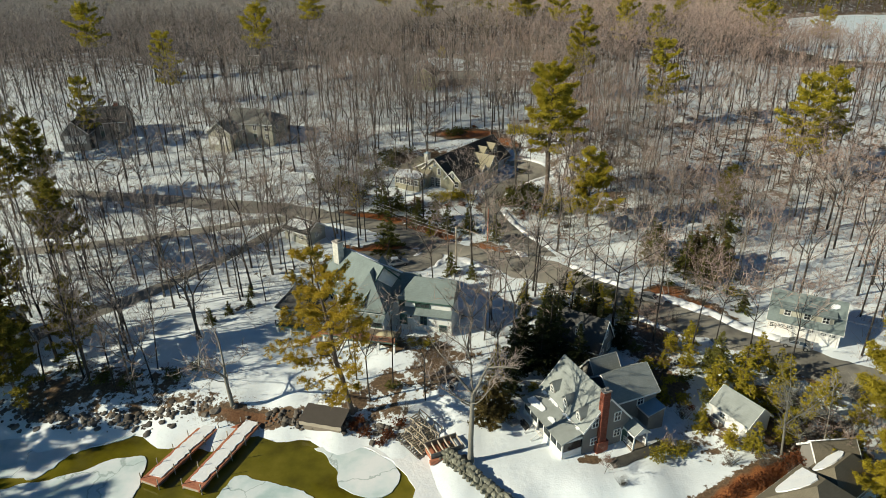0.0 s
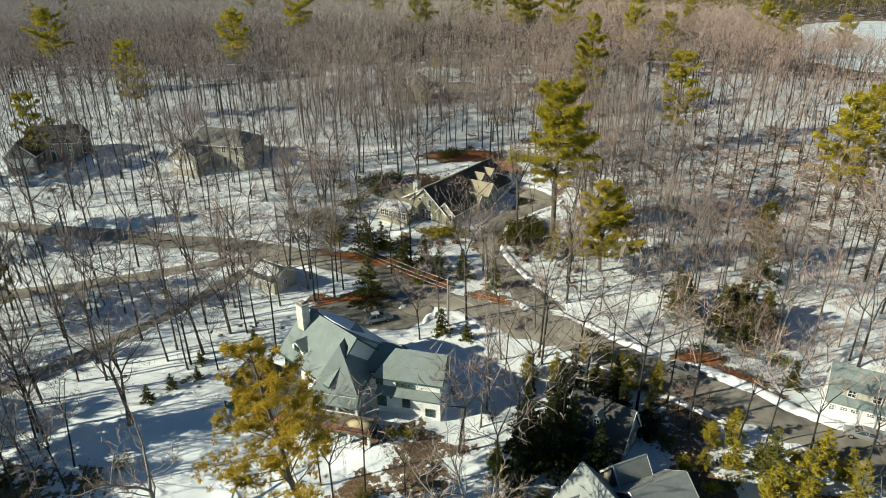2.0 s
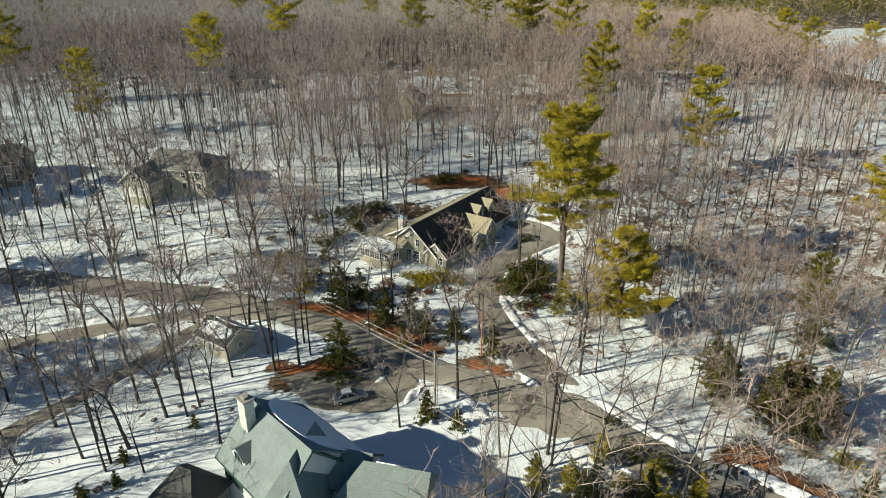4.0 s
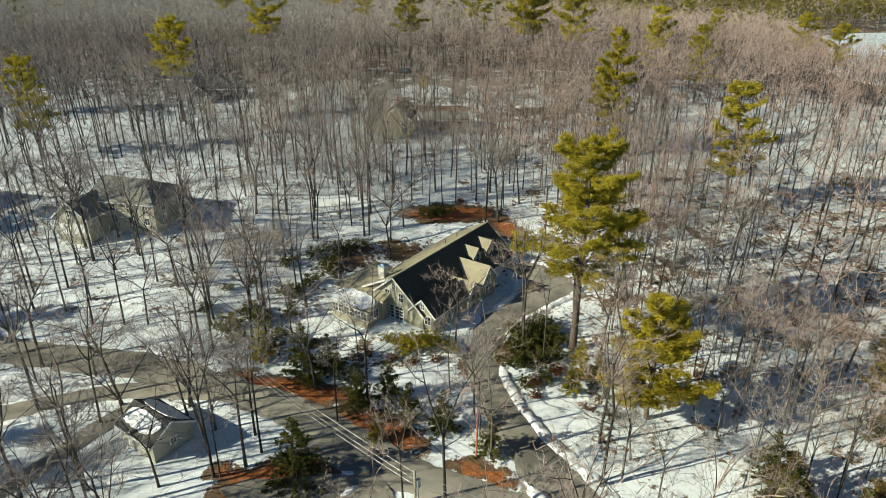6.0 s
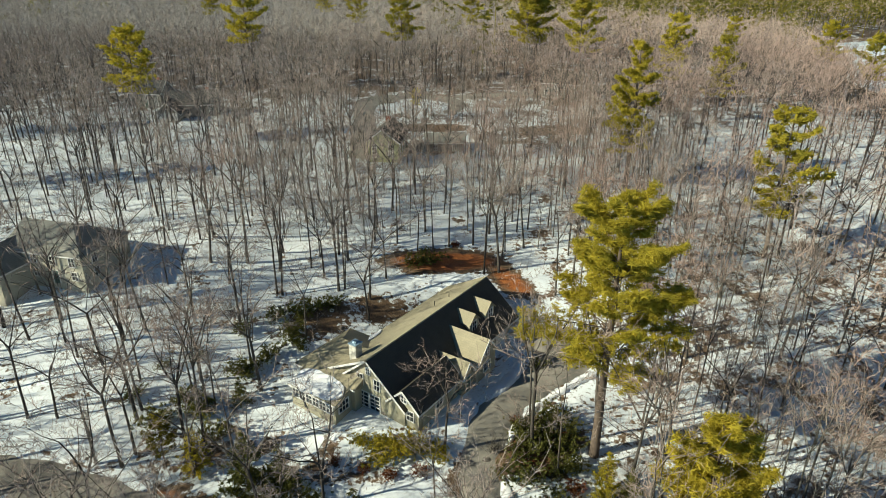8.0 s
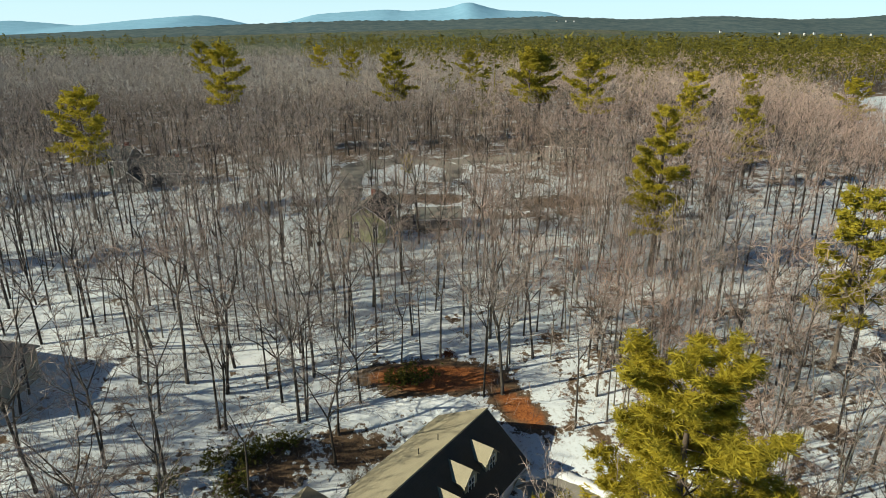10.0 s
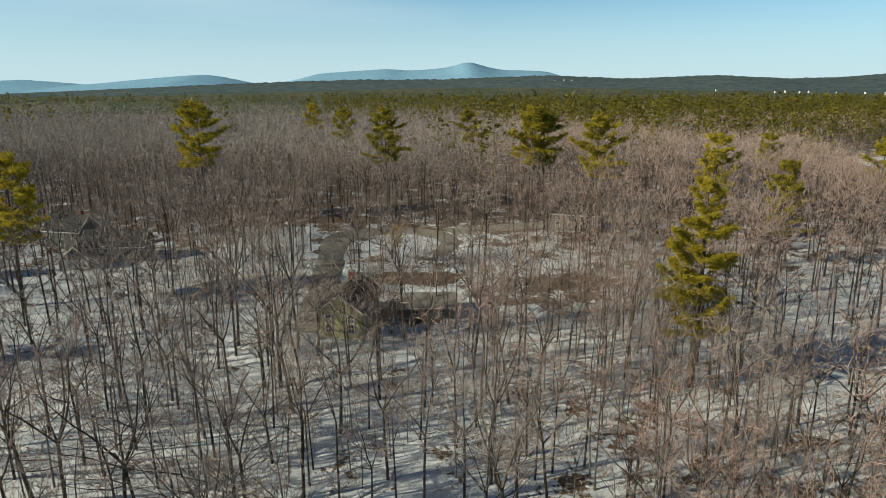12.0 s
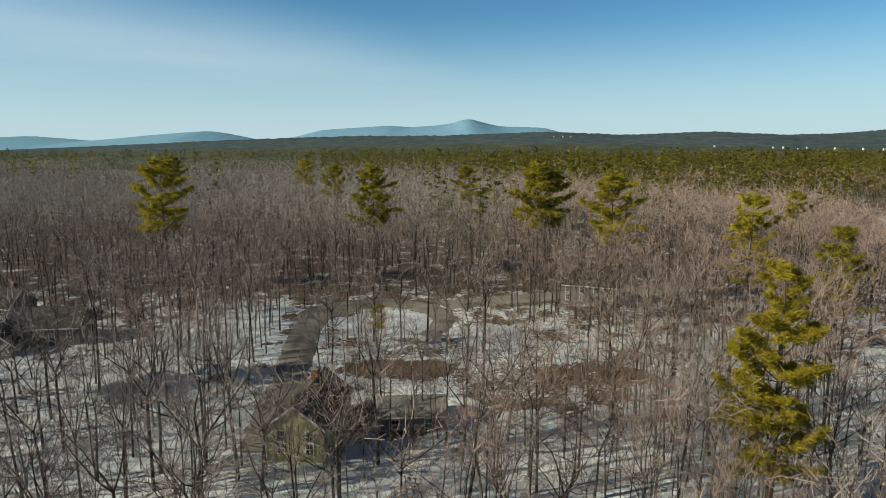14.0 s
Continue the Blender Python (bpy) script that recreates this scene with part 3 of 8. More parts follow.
def bank(line, width, high, seed):
    """A ridge of ploughed snow along a line."""
    n = max(6, int(np.hypot(*np.diff(np.array(line), axis=0).T).sum() / 0.6))
    p = along(line, n)
    r = np.random.default_rng(seed)
    d = np.gradient(p, axis=0)
    s = np.stack([-d[:, 1], d[:, 0]], 1) / np.hypot(*d.T)[:, None]
    prof = [(-0.5, -0.15), (-0.36, 0.45), (-0.1, 0.95), (0.15, 0.85), (0.38, 0.35), (0.5, -0.15)]
    env = np.clip(np.minimum(np.arange(n), np.arange(n)[::-1]) / 3.0, 0.05, 1)
    w = width * (0.8 + 0.35 * np.interp(np.arange(n), np.arange(0, n + 4, 4), r.uniform(0, 1, len(np.arange(0, n + 4, 4))))) * env
    v = []
    for o, h in prof:
        c = p + s * (o * w)[:, None] + r.normal(0, 0.14, p.shape)
        z = height(c[:, 0], c[:, 1]) + (h * high * np.convolve(r.uniform(0.1, 1.5, n + 2), (0.25, 0.5, 0.25), 'valid') * env if h > 0 else -0.15)
        v.append(np.column_stack([c[:, 0] * EX, north(c[:, 1]), z]))
    v = np.stack(v, 1)
    k = np.arange(n * len(prof)).reshape(n, len(prof))
    q = np.stack([k[:-1, :-1], k[:-1, 1:], k[1:, 1:], k[1:, :-1]], -1).reshape(-1, 4)
    me = tri_mesh("snow_bank", v.reshape(-1, 3), np.concatenate([q[:, [0, 2, 1]], q[:, [0, 3, 2]]]), M["bank"])
    me.shade_smooth()
    return tagged(new("snow_bank", me), "ridge of dirty ploughed snow beside the asphalt", "snow bank", "ploughed snow banks")


for k, (line, w, h) in enumerate([
    ([(11.0, 126.8), (13.6, 130.0), (16.0, 133.2), (16.2, 136.0), (14.6, 138.0)], 2.0, 0.45), ([(13, 121), (15.6, 125), (20.6, 129.2), (26.7, 132.4), (27.4, 135.4)], 1.1, 0.35), ([(12.2, 117), (13.6, 110.6), (16.9, 104), (20, 100.6), (22.3, 97.4)], 1.6, 0.22),
    ([(15.5, 141.3), (18.8, 141.5), (22.8, 139.8), (26.4, 137.7)], 1.6, 0.5), ([(36, 83.5), (43, 77.9), (50, 73.2), (53, 71.2)], 2.2, 0.7), ([(22.5, 93.8), (27.5, 88.6), (33, 85)], 1.6, 0.45),
    ([(13.2, 98.6), (14.6, 96.6), (16.4, 95.8)], 2.2, 0.6), ([(-6.6, 96.6), (-5, 98.2)], 1.6, 0.5), ([(-2.6, 92.4), (-0.8, 95.4), (2.4, 95.8), (5.8, 93.6), (8.6, 90)], 1.8, 0.5),
    ([(-64.8, 106.6), (-49.7, 110.9), (-38.7, 114.3)], 1.4, 0.4), ([(-63.8, 101.5), (-49.7, 105.6), (-40, 109.8)], 1.4, 0.4), ([(-29.4, 107.3), (-36.6, 102.6), (-42.3, 94.9), (-49.2, 87.2)], 1.2, 0.3), ([(23, 83), (31, 76.6), (38, 71.4)], 1.2, 0.35)]):
    bank(line, w, h, 40 + k)


# ---- the lake ----
tagged(part("lake_water", Shape().add([(-400, -500, 0), (200, -500, 0), (200, 92, 0), (-400, 92, 0)], [(0, 1, 2, 3)]), M["water"]), "shallow olive-green lake water, open beside the ice", "water", kind="structure")


def sheet(name, outline, z, thick, material, label, category, seed, rag=0.5, kind="structure", every=0.7):
    """A flat sheet with a ragged outline."""
    p = np.array(outline + outline[:1], float)
    n = int(np.hypot(*np.diff(p, axis=0).T).sum() / every)
    p = along(outline + outline[:1], n)[:-1]
    r = np.random.default_rng(seed)
    j = r.normal(0, rag, p.shape)
    j = (j + np.roll(j, 1, 0) + np.roll(j, -1, 0)) / 3
    p = p + j
    return tagged(part(name, Shape().prism([(x * EX, float(north(y)), z - thick) for x, y in p], thick), material), label, category, kind=kind)


sheet("lake_ice", [(-90, 62), (-62, 59.6), (-55, 57.4), (-47, 56.8), (-39.4, 57.8), (-42.3, 55.7), (-47.3, 54), (-49.8, 52.1), (-49.6, 50.3), (-52.2, 49.1), (-58, 48.9), (-90, 47)], 0.10, 0.16, M["ice"], "snow-covered lake ice with a melted edge", "ice", 1, 0.35)
sheet("lake_ice", [(-90, 40), (-58, 46.4), (-54.3, 48.1), (-50.3, 48.4), (-47.2, 50), (-43.7, 51.4), (-40.1, 52.8), (-38.2, 52.2), (-38.4, 49.8), (-37, 46.3), (-40, 38), (-50, 30), (-90, 20)], 0.10, 0.16, M["ice"], "white lake ice sheet with rounded edges", "ice", 2, 0.3)
sheet("lake_ice", [(-27.6, 47.6), (-25.9, 49.6), (-22, 48.2), (-17.6, 47), (-14.4, 45.4), (-17, 38), (-28, 34), (-29, 42)], 0.10, 0.16, M["ice"], "thin grey-white ice floe off the shore", "ice", 3, 0.25)
sheet("lake_ice", [(-17.6, 53.6), (-14, 54.5), (-9.8, 53.4), (-6.7, 50.8), (-5.7, 48.2), (-8.2, 45.6), (-11.8, 46.3), (-13.9, 48.2), (-13.8, 49.9), (-15.1, 51.9)], 0.10, 0.16, M["ice"], "cracked ice floe close to the shore", "ice", 4, 0.25)
sheet("lake_ice", [(-19.4, 55.4), (-14.2, 55), (-10.6, 53.9), (-6.8, 51.4), (-5, 48.9), (-4.2, 45.9), (-6, 40), (-12, 28), (-6, -20), (60, -40), (60, 20), (14, 38), (6, 44), (3, 48), (-2, 51.5), (-7, 54.5), (-13.4, 57.2), (-17.4, 57)], 0.14, 0.2, M["snow"], "shelf of snowy ice along the shore", "ice", 5, 0.25)
sheet("far_lake_ice", [(178, 262), (168, 300), (190, 345), (230, 400), (262, 470), (420, 480), (600, 440), (600, 240), (300, 225)], 15.4, 0.5, M["ice"], "frozen snow-covered lake beyond the woods", "ice", 6, 2.0, every=6)
# ---- trees ----
class Wood:
    """Collects tubes and slivers as triangles."""
    def __init__(self, seed):
        self.r = np.random.default_rng(seed)
        self.v, self.t, self.n = [], [], 0

    def put(self, v, t):
        self.v.append(np.asarray(v, np.float32))
        self.t.append(np.asarray(t, np.int32) + self.n)
        self.n += len(v)

    def limb(self, pts, rad, k):
        pts, rad = np.asarray(pts, float), np.asarray(rad, float)
        d = np.gradient(pts, axis=0)
        d /= np.linalg.norm(d, axis=1)[:, None] + 1e-9
        ref = np.array([1.0, 0.2, 0.1]) if abs(d[0, 2]) > 0.7 else np.array([0.1, 0.2, 1.0])
        s = np.cross(d, ref)
        s /= np.linalg.norm(s, axis=1)[:, None] + 1e-9
        u = np.cross(d, s)
        a = np.arange(k) * 2 * np.pi / k
        ring = pts[:, None] + rad[:, None, None] * (np.cos(a)[None, :, None] * s[:, None] + np.sin(a)[None, :, None] * u[:, None])
        n = len(pts)
        i, j = np.meshgrid(np.arange(n - 1), np.arange(k), indexing="ij")
        a0, a1 = i * k + j, i * k + (j + 1) % k
        q = np.stack([a0, a1, a1 + k, a0 + k], -1).reshape(-1, 4)
        self.put(ring.reshape(-1, 3), np.concatenate([q[:, [0, 1, 2]], q[:, [0, 2, 3]]]))

    def slivers(self, base, way, width):
        """Thin triangles from base along way."""
        base, way = np.asarray(base, float), np.asarray(way, float)
        n = len(base)
        s = np.cross(way, self.r.normal(0, 1, (n, 3)))
        s = s / (np.linalg.norm(s, axis=1)[:, None] + 1e-9) * (np.asarray(width).reshape(-1, 1) / 2)
        self.put(np.stack([base - s, base + s, base + way], 1).reshape(-1, 3), np.arange(3 * n).reshape(n, 3))

    def arrays(self):
        return np.concatenate(self.v), np.concatenate(self.t)


def unit(v):
    v = np.asarray(v, float)
    return v / (np.linalg.norm(v, axis=-1, keepdims=True) + 1e-9)


def bend(r, p, d, length, n, lift, wild):
    """Points of a branch that starts at p towards d and bends upward."""
    out, step = [np.array(p, float)], length / (n - 1)
    d = unit(d)
    for _ in range(n - 1):
        d = unit(d + r.normal(0, wild, 3) + np.array([0, 0, lift]))
        out.append(out[-1] + d * step)
    return np.array(out)


def bare_tree(seed, tall=20.0, spread=1.0, limbs=7, subs=6, twigs=9, low=0.42, girth=0.2, sides=6, lean=0.02, leaders=3, twig_w=0.062):
    """Trunk and crown of a leafless broadleaf tree, as (trunk arrays, crown arrays): a bare stem that forks into spreading limbs."""
    tr, cr = Wood(seed), Wood(seed + 1000)
    r = tr.r
    fork = tall * r.uniform(low, low + 0.14)
    n = 6
    base = np.column_stack([np.zeros(n), np.zeros(n), np.linspace(-0.4, fork, n)])
    sway = np.cumsum(r.normal(0, 0.012 * tall / 6, (n, 2)), axis=0) + np.linspace(0, 1, n)[:, None] * r.normal(0, lean * tall, 2)
    base[:, :2] += sway - sway[0]
    tr.limb(base, girth * np.array([1.4, 1.02, 0.93, 0.86, 0.8, 0.74]), sides)
    starts = []
    a0 = r.uniform(0, 2 * np.pi)
    for i in range(leaders):
        a = a0 + 2 * np.pi * (i + r.uniform(-0.25, 0.25)) / leaders
        out = 0.5 * spread * r.uniform(0.4, 1.3)
        p = bend(r, base[-1], (math.cos(a) * out, math.sin(a) * out, 1), (tall - fork) * r.uniform(0.85, 1.05), 6, 0.0, 0.11)
        tr.limb(p, girth * np.linspace(0.62, 0.12, 6), 4)
        starts.append((p, girth * 0.5))
    for i in range(limbs):
        a = a0 + i * 2.4 + r.uniform(-0.5, 0.5)
        if i % 3 == 0:
            p0 = np.array([np.interp(fork * r.uniform(0.72, 1.0), base[:, 2], base[:, k]) for k in range(3)])
            ln, g = tall * r.uniform(0.22, 0.33) * spread, girth * r.uniform(0.26, 0.4)
        else:
            p0 = starts[i % leaders][0][r.integers(1, 4)]
            ln, g = tall * r.uniform(0.18, 0.28) * spread, girth * r.uniform(0.22, 0.34)
        p = bend(r, p0, (math.cos(a), math.sin(a), r.uniform(0.15, 0.75)), ln, 5, 0.08, 0.22)
        tr.limb(p, g * np.linspace(1, 0.26, 5), 4)
        starts.append((p, g))
    for p, g in starts:
        ln = np.linalg.norm(p[-1] - p[0])
        for _ in range(subs):
            t = r.uniform(0.25, 1.0)
            q0 = np.array([np.interp(t * (len(p) - 1), np.arange(len(p)), p[:, k]) for k in range(3)])
            d = unit(p[-1] - p[0]) * 0.75 + r.normal(0, 0.55, 3) + np.array([0, 0, 0.22])
            s = bend(r, q0, d, max(1.5, ln * r.uniform(0.3, 0.58)), 4, 0.08, 0.3)
            cr.limb(s, max(0.034, g * 0.28) * np.array([1, 0.75, 0.5, 0.22]), 3)
            tt = r.uniform(0.15, 1.0, twigs) * 3
            b = np.stack([np.interp(tt, np.arange(4), s[:, k]) for k in range(3)], 1)
            spray(cr, b, unit(s[-1] - s[0]), 0.55, r.uniform(0.5, 1.5, (twigs, 1)) * tall / 20, twig_w)
    return tr.arrays(), cr.arrays()


def spray(w, base, along_way, wild, length, width):
    """Twigs from base, each forking once on the way."""
    r, n = w.r, len(base)
    way = unit(along_way * 0.8 + r.normal(0, wild, (n, 3)) + np.array([0, 0, 0.18])) * length
    w.slivers(base, way, r.uniform(0.7, 1.3, n) * width)
    fork = unit(way + r.normal(0, 0.45, (n, 3)) * length) * length * r.uniform(0.4, 0.75, (n, 1))
    w.slivers(base + way * r.uniform(0.3, 0.6, (n, 1)), fork, r.uniform(0.6, 1.0, n) * width * 0.8)


def light_tree(seed, tall, spread, limbs=7, twigs=24, width=0.06, girth=0.18, near=True, whip=1.0):
    """A cheaper leafless tree for the depth of the wood, with a round crown of fine forked twigs: (wood arrays, twig arrays)."""
    w, tw = Wood(seed), Wood(seed + 700)
    r = w.r
    fork = tall * r.uniform(0.36, 0.52)
    lean = r.normal(0, 0.35, 2)
    p = np.array([(0, 0, -0.4), (lean[0] * 0.4, lean[1] * 0.6, fork * 0.5), (lean[0], lean[1], fork)])
    w.limb(p if near else p[[0, 2]], girth * (np.array([1.25, 0.95, 0.8]) if near else np.array([1.1, 0.8])), 4 if near else 3)
    a0 = r.uniform(0, 7)
    crown = tall - fork
    for i in range(limbs):
        a = a0 + i * 2.4 + r.uniform(-0.4, 0.4)
        out = spread * (0.25 if i == 0 else r.uniform(0.45, 0.95))
        p0 = p[2] + np.array([0, 0, 0 if i < 3 else crown * r.uniform(-0.2, 0.35)])
        s = bend(r, p0, (math.cos(a) * out, math.sin(a) * out, 1), crown * r.uniform(0.75, 1.05) * (1.0 if i < 3 else 0.72), 4, 0.02, 0.16)
        if near:
            w.limb(s, girth * (0.55 if i < 3 else 0.36) * np.array([1, 0.7, 0.4, 0.14]), 3)
        else:
            w.slivers(s[:3], s[1:] - s[:3], np.array([1.5, 1.1, 0.8]) * width)
        k = max(2, twigs // 5)
        t = np.sort(r.uniform(0.3, 1.0, k)) * 3
        b = np.stack([np.interp(t, np.arange(4), s[:, m]) for m in range(3)], 1)
        way = unit(unit(s[-1] - s[0]) * 0.55 + r.normal(0, 0.62, (k, 3)) + np.array([0, 0, 0.12])) * r.uniform(1.4, 3.2, (k, 1)) * tall / 20 * spread
        tw.slivers(b, way, np.full(k, width * 1.2))
        m = twigs // 2
        pick = r.integers(0, k, m)
        spray(tw, b[pick] + way[pick] * r.uniform(0.25, 1.0, (m, 1)), unit(way[pick]), 0.5, r.uniform(0.6, 1.6, (m, 1)) * tall / 20 * whip, width)
    return w.arrays(), tw.arrays()


def tufts(w, centres, size, blades, flat=0.6, up=0.35, wide=0.32):
    """Sprays of needle-like blades round each centre."""
    r, c = w.r, np.repeat(np.asarray(centres, float), blades, 0)
    n = len(c)
    d = unit(r.normal(0, 1, (n, 3)) * np.array([1, 1, flat]) + np.array([0, 0, up]))
    L = np.repeat(np.broadcast_to(np.asarray(size, float), (len(centres),)), blades) * r.uniform(0.6, 1.25, n)
    w.slivers(c + r.normal(0, 0.16, (n, 3)) * L[:, None] - d * L[:, None] * 0.3, d * L[:, None], L * wide)


def pine(seed, tall=26.0, bottom=0.38, reach=4.6, whorls=17, per=5, girth=0.34, size=0.85, blades=12, dense=1.0, crown_pow=0.6, fine=0.2):
    """A white pine: trunk with tiers of level limbs, tufted with needles, uneven and with gaps."""
    tr, cr = Wood(seed), Wood(seed + 500)
    r = tr.r
    n = 9
    b = np.column_stack([np.cumsum(r.normal(0, 0.09, n)), np.cumsum(r.normal(0, 0.09, n)), np.linspace(-0.5, tall * 0.985, n)])
    b[:, :2] -= b[0, :2]
    tr.limb(b, girth * np.array([1.25, 1, 0.92, 0.84, 0.74, 0.6, 0.44, 0.26, 0.06]), 8)
    cent, size_l = [], []
    for i in range(whorls):
        f = (i + r.uniform(-0.3, 0.3)) / (whorls - 1)
        h = tall * (bottom + (0.975 - bottom) * np.clip(f, 0, 1))
        reach_h = reach * (1 - np.clip(f, 0, 1)) ** crown_pow * (0.55 + 0.45 * min(1, f * 5 + 0.3)) + 0.7
        for j in range(per):
            if r.uniform() < 0.24:
                continue
            a = 2 * np.pi * (j + r.uniform(-0.3, 0.3)) / per + i * 1.1
            ln = reach_h * r.uniform(0.4, 1.25)
            p0 = np.array([np.interp(h, b[:, 2], b[:, 0]), np.interp(h, b[:, 2], b[:, 1]), h])
            s = bend(r, p0, (math.cos(a), math.sin(a), r.uniform(-0.12, 0.3) + f * 0.5), ln, 5, 0.07, 0.13)
            tr.limb(s, np.linspace(0.075, 0.02, 5) * (0.5 + reach_h / reach * 0.6), 3)
            m = max(4, int(ln * 4.6 * dense))
            t = (0.3 + 0.7 * r.uniform(0, 1, m) ** 0.75) * 4
            c = np.stack([np.interp(t, np.arange(5), s[:, k]) for k in range(3)], 1)
            side = np.cross(unit(s[-1] - s[0]), (0, 0, 1))
            c = c + side * (r.normal(0, 0.21, (m, 1)) * ln * (1.2 - t[:, None] / 5)) + r.normal(0, 1, (m, 3)) * (0.14, 0.14, 0.09) + np.array([0, 0, 0.1])
            cent.append(c)
            size_l.append(np.full(m, size) * r.uniform(0.6, 1.2, m))
    cent.append(b[-1:] + r.normal(0, 0.3, (6, 3)))
    size_l.append(np.full(6, size * 0.8))
    tufts(cr, np.concatenate(cent), np.concatenate(size_l), blades, 0.5, 0.3, fine)
    return tr.arrays(), cr.arrays()


def spruce(seed, tall=8.0, reach=2.2, tiers=16, per=8, size=0.5, blades=11, bottom=0.06, droop=-0.12, girth=0.12, fine=0.24):
    """A full conical conifer down to the ground."""
    tr, cr = Wood(seed), Wood(seed + 500)
    r = tr.r
    tr.limb([(0, 0, -0.3), (0.05, 0.03, tall * 0.5), (0, 0, tall * 0.98)], [girth, girth * 0.6, 0.02], 6)
    cent, sz = [], []
    for i in range(tiers):
        f = i / (tiers - 1)
        h = tall * (bottom + (0.96 - bottom) * f)
        for j in range(max(3, int(per * (1.1 - f * 0.6)))):
            a = r.uniform(0, 2 * np.pi)
            ln = (reach * (1 - f) ** 0.7 + 0.2) * r.uniform(0.45, 1.2)
            m = max(2, int(ln / size * 2.2))
            t = r.uniform(0.25, 1.0, m)
            c = np.stack([np.cos(a) * ln * t, np.sin(a) * ln * t, h + droop * ln * t * 2 + 0.12 * ln * t * t], 1) + r.normal(0, size * 0.22, (m, 3))
            cent.append(c)
            sz.append(np.full(m, size) * r.uniform(0.7, 1.2, m))
            tr.limb([(0, 0, h), (np.cos(a) * ln * 0.9, np.sin(a) * ln * 0.9, h + droop * ln * 1.7)], [0.03, 0.01], 3)
    cent.append(np.array([[0, 0, tall * 0.97]]))
    sz.append(np.array([size * 0.6]))
    tufts(cr, np.concatenate(cent), np.concatenate(sz), blades, 0.45, 0.15, fine)
    return tr.arrays(), cr.arrays()


def bush(seed, reach=1.4, tall=1.6, stems=16, leaves=120, size=0.28, blades=7, stem_r=0.02):
    """A rounded bush: stems from the ground and leaf sprays over an uneven dome."""
    tr, cr = Wood(seed), Wood(seed + 500)
    r = tr.r
    tips = []
    for _ in range(stems):
        a, k = r.uniform(0, 2 * np.pi), r.uniform(0.2, 1.0)
        p = bend(r, (r.normal(0, 0.15 * reach), r.normal(0, 0.15 * reach), -0.15), (math.cos(a) * k, math.sin(a) * k, 1.0), tall * r.uniform(0.75, 1.1), 4, -0.02, 0.12)
        p[:, :2] *= reach / tall * 1.1
        tr.limb(p, np.linspace(stem_r, stem_r * 0.3, 4), 3)
        tr.slivers(p[[1, 2, 2, 3, 3]], unit(r.normal(0, 0.6, (5, 3)) + np.array([0, 0, 0.7])) * tall * 0.3, np.full(5, stem_r * 0.9))
        tips.append(p[2:])
    tips = np.concatenate(tips)
    if leaves:
        c = tips[r.integers(0, len(tips), leaves)] + r.normal(0, 0.2 * reach, (leaves, 3)) * np.array([1, 1, 0.7])
        c[:, 2] = np.clip(c[:, 2], 0.1, None)
        tufts(cr, c, np.full(leaves, size), blades, 0.7, 0.2)
        return tr.arrays(), cr.arrays()
    return tr.arrays(), None


def kind_of(name, parts, label, category, group):
    """Meshes of a kind of plant: (trunk mesh, crown mesh), with its tags."""
    meshes = [(n, tri_mesh(n, a[0], a[1], m)) for n, a, m in parts if a is not None]
    return name, meshes, label, category, group


def plant(kind, x, y, turn=0.0, scale=1.0, lean=(0.0, 0.0), wide=1.0, z=None, label=""):
    name, meshes, lab, cat, group = kind
    m = at(x, y, (hz(x, y) if z is None else z), lean[0], lean[1], turn) @ Matrix.Diagonal((scale * wide, scale * wide, scale, 1))
    e = thing(name, m, label or lab, cat, group)
    for n, me in meshes:
        ob = new(n, me)
        ob.parent = e
    return e


BARE_KINDS = [kind_of("bare_tree", [("trunk", a, M["bark"]), ("crown", b, M["twig"])], "leafless grey-barked hardwood tree standing in snow", "tree", "leafless woodland trees")
              for a, b in [bare_tree(10 + i, t, s, l, 6, 9, lo, g, 6, ln, ld, 0.046) for i, (t, s, l, lo, g, ln, ld) in enumerate([
                  (19, 1.0, 7, 0.42, 0.17, 0.02, 3), (22, 0.95, 7, 0.48, 0.20, 0.02, 2), (17, 1.2, 8, 0.36, 0.17, 0.03, 3), (20, 1.05, 7, 0.45, 0.16, 0.02, 3),
                  (22, 1.1, 8, 0.42, 0.22, 0.02, 4), (16, 1.0, 6, 0.40, 0.14, 0.04, 2), (18, 0.85, 6, 0.50, 0.13, 0.02, 2), (21, 1.25, 9, 0.34, 0.24, 0.03, 3)])]]
OPEN_KIND = kind_of("bare_tree", [(n, ar, M["greybark"]) for n, ar in zip(("trunk", "crown"), bare_tree(60, 14, 1.1, 11, 8, 10, 0.3, 0.17, 7, 0.03, 3, 0.03))],
                    "pale-barked spreading leafless tree beside a cottage", "tree", "leafless woodland trees")
BIRCH_KIND = kind_of("birch_tree", [(n, ar, M["birch"]) for n, ar in zip(("trunk", "crown"), bare_tree(61, 12, 0.8, 6, 4, 9, 0.5, 0.10, 6, 0.10, 2, 0.03))], "leaning white-barked birch, leafless", "tree", "birches")
SMALL_KIND = kind_of("bare_tree", [(n, ar, M[mm]) for n, ar, mm in zip(("trunk", "crown"), bare_tree(62, 9, 1.5, 10, 7, 10, 0.2, 0.09, 6, 0.06, 4, 0.035), ("bark", "twig"))], "small spreading leafless ornamental tree", "tree", "leafless woodland trees")


def pine_kind(seed, label, mat="pine", **kw):
    a, b = pine(seed, **kw)
    return kind_of("pine_tree", [("trunk", a, M["pinebark"]), ("crown", b, M[mat])], label, "tree", "pines")


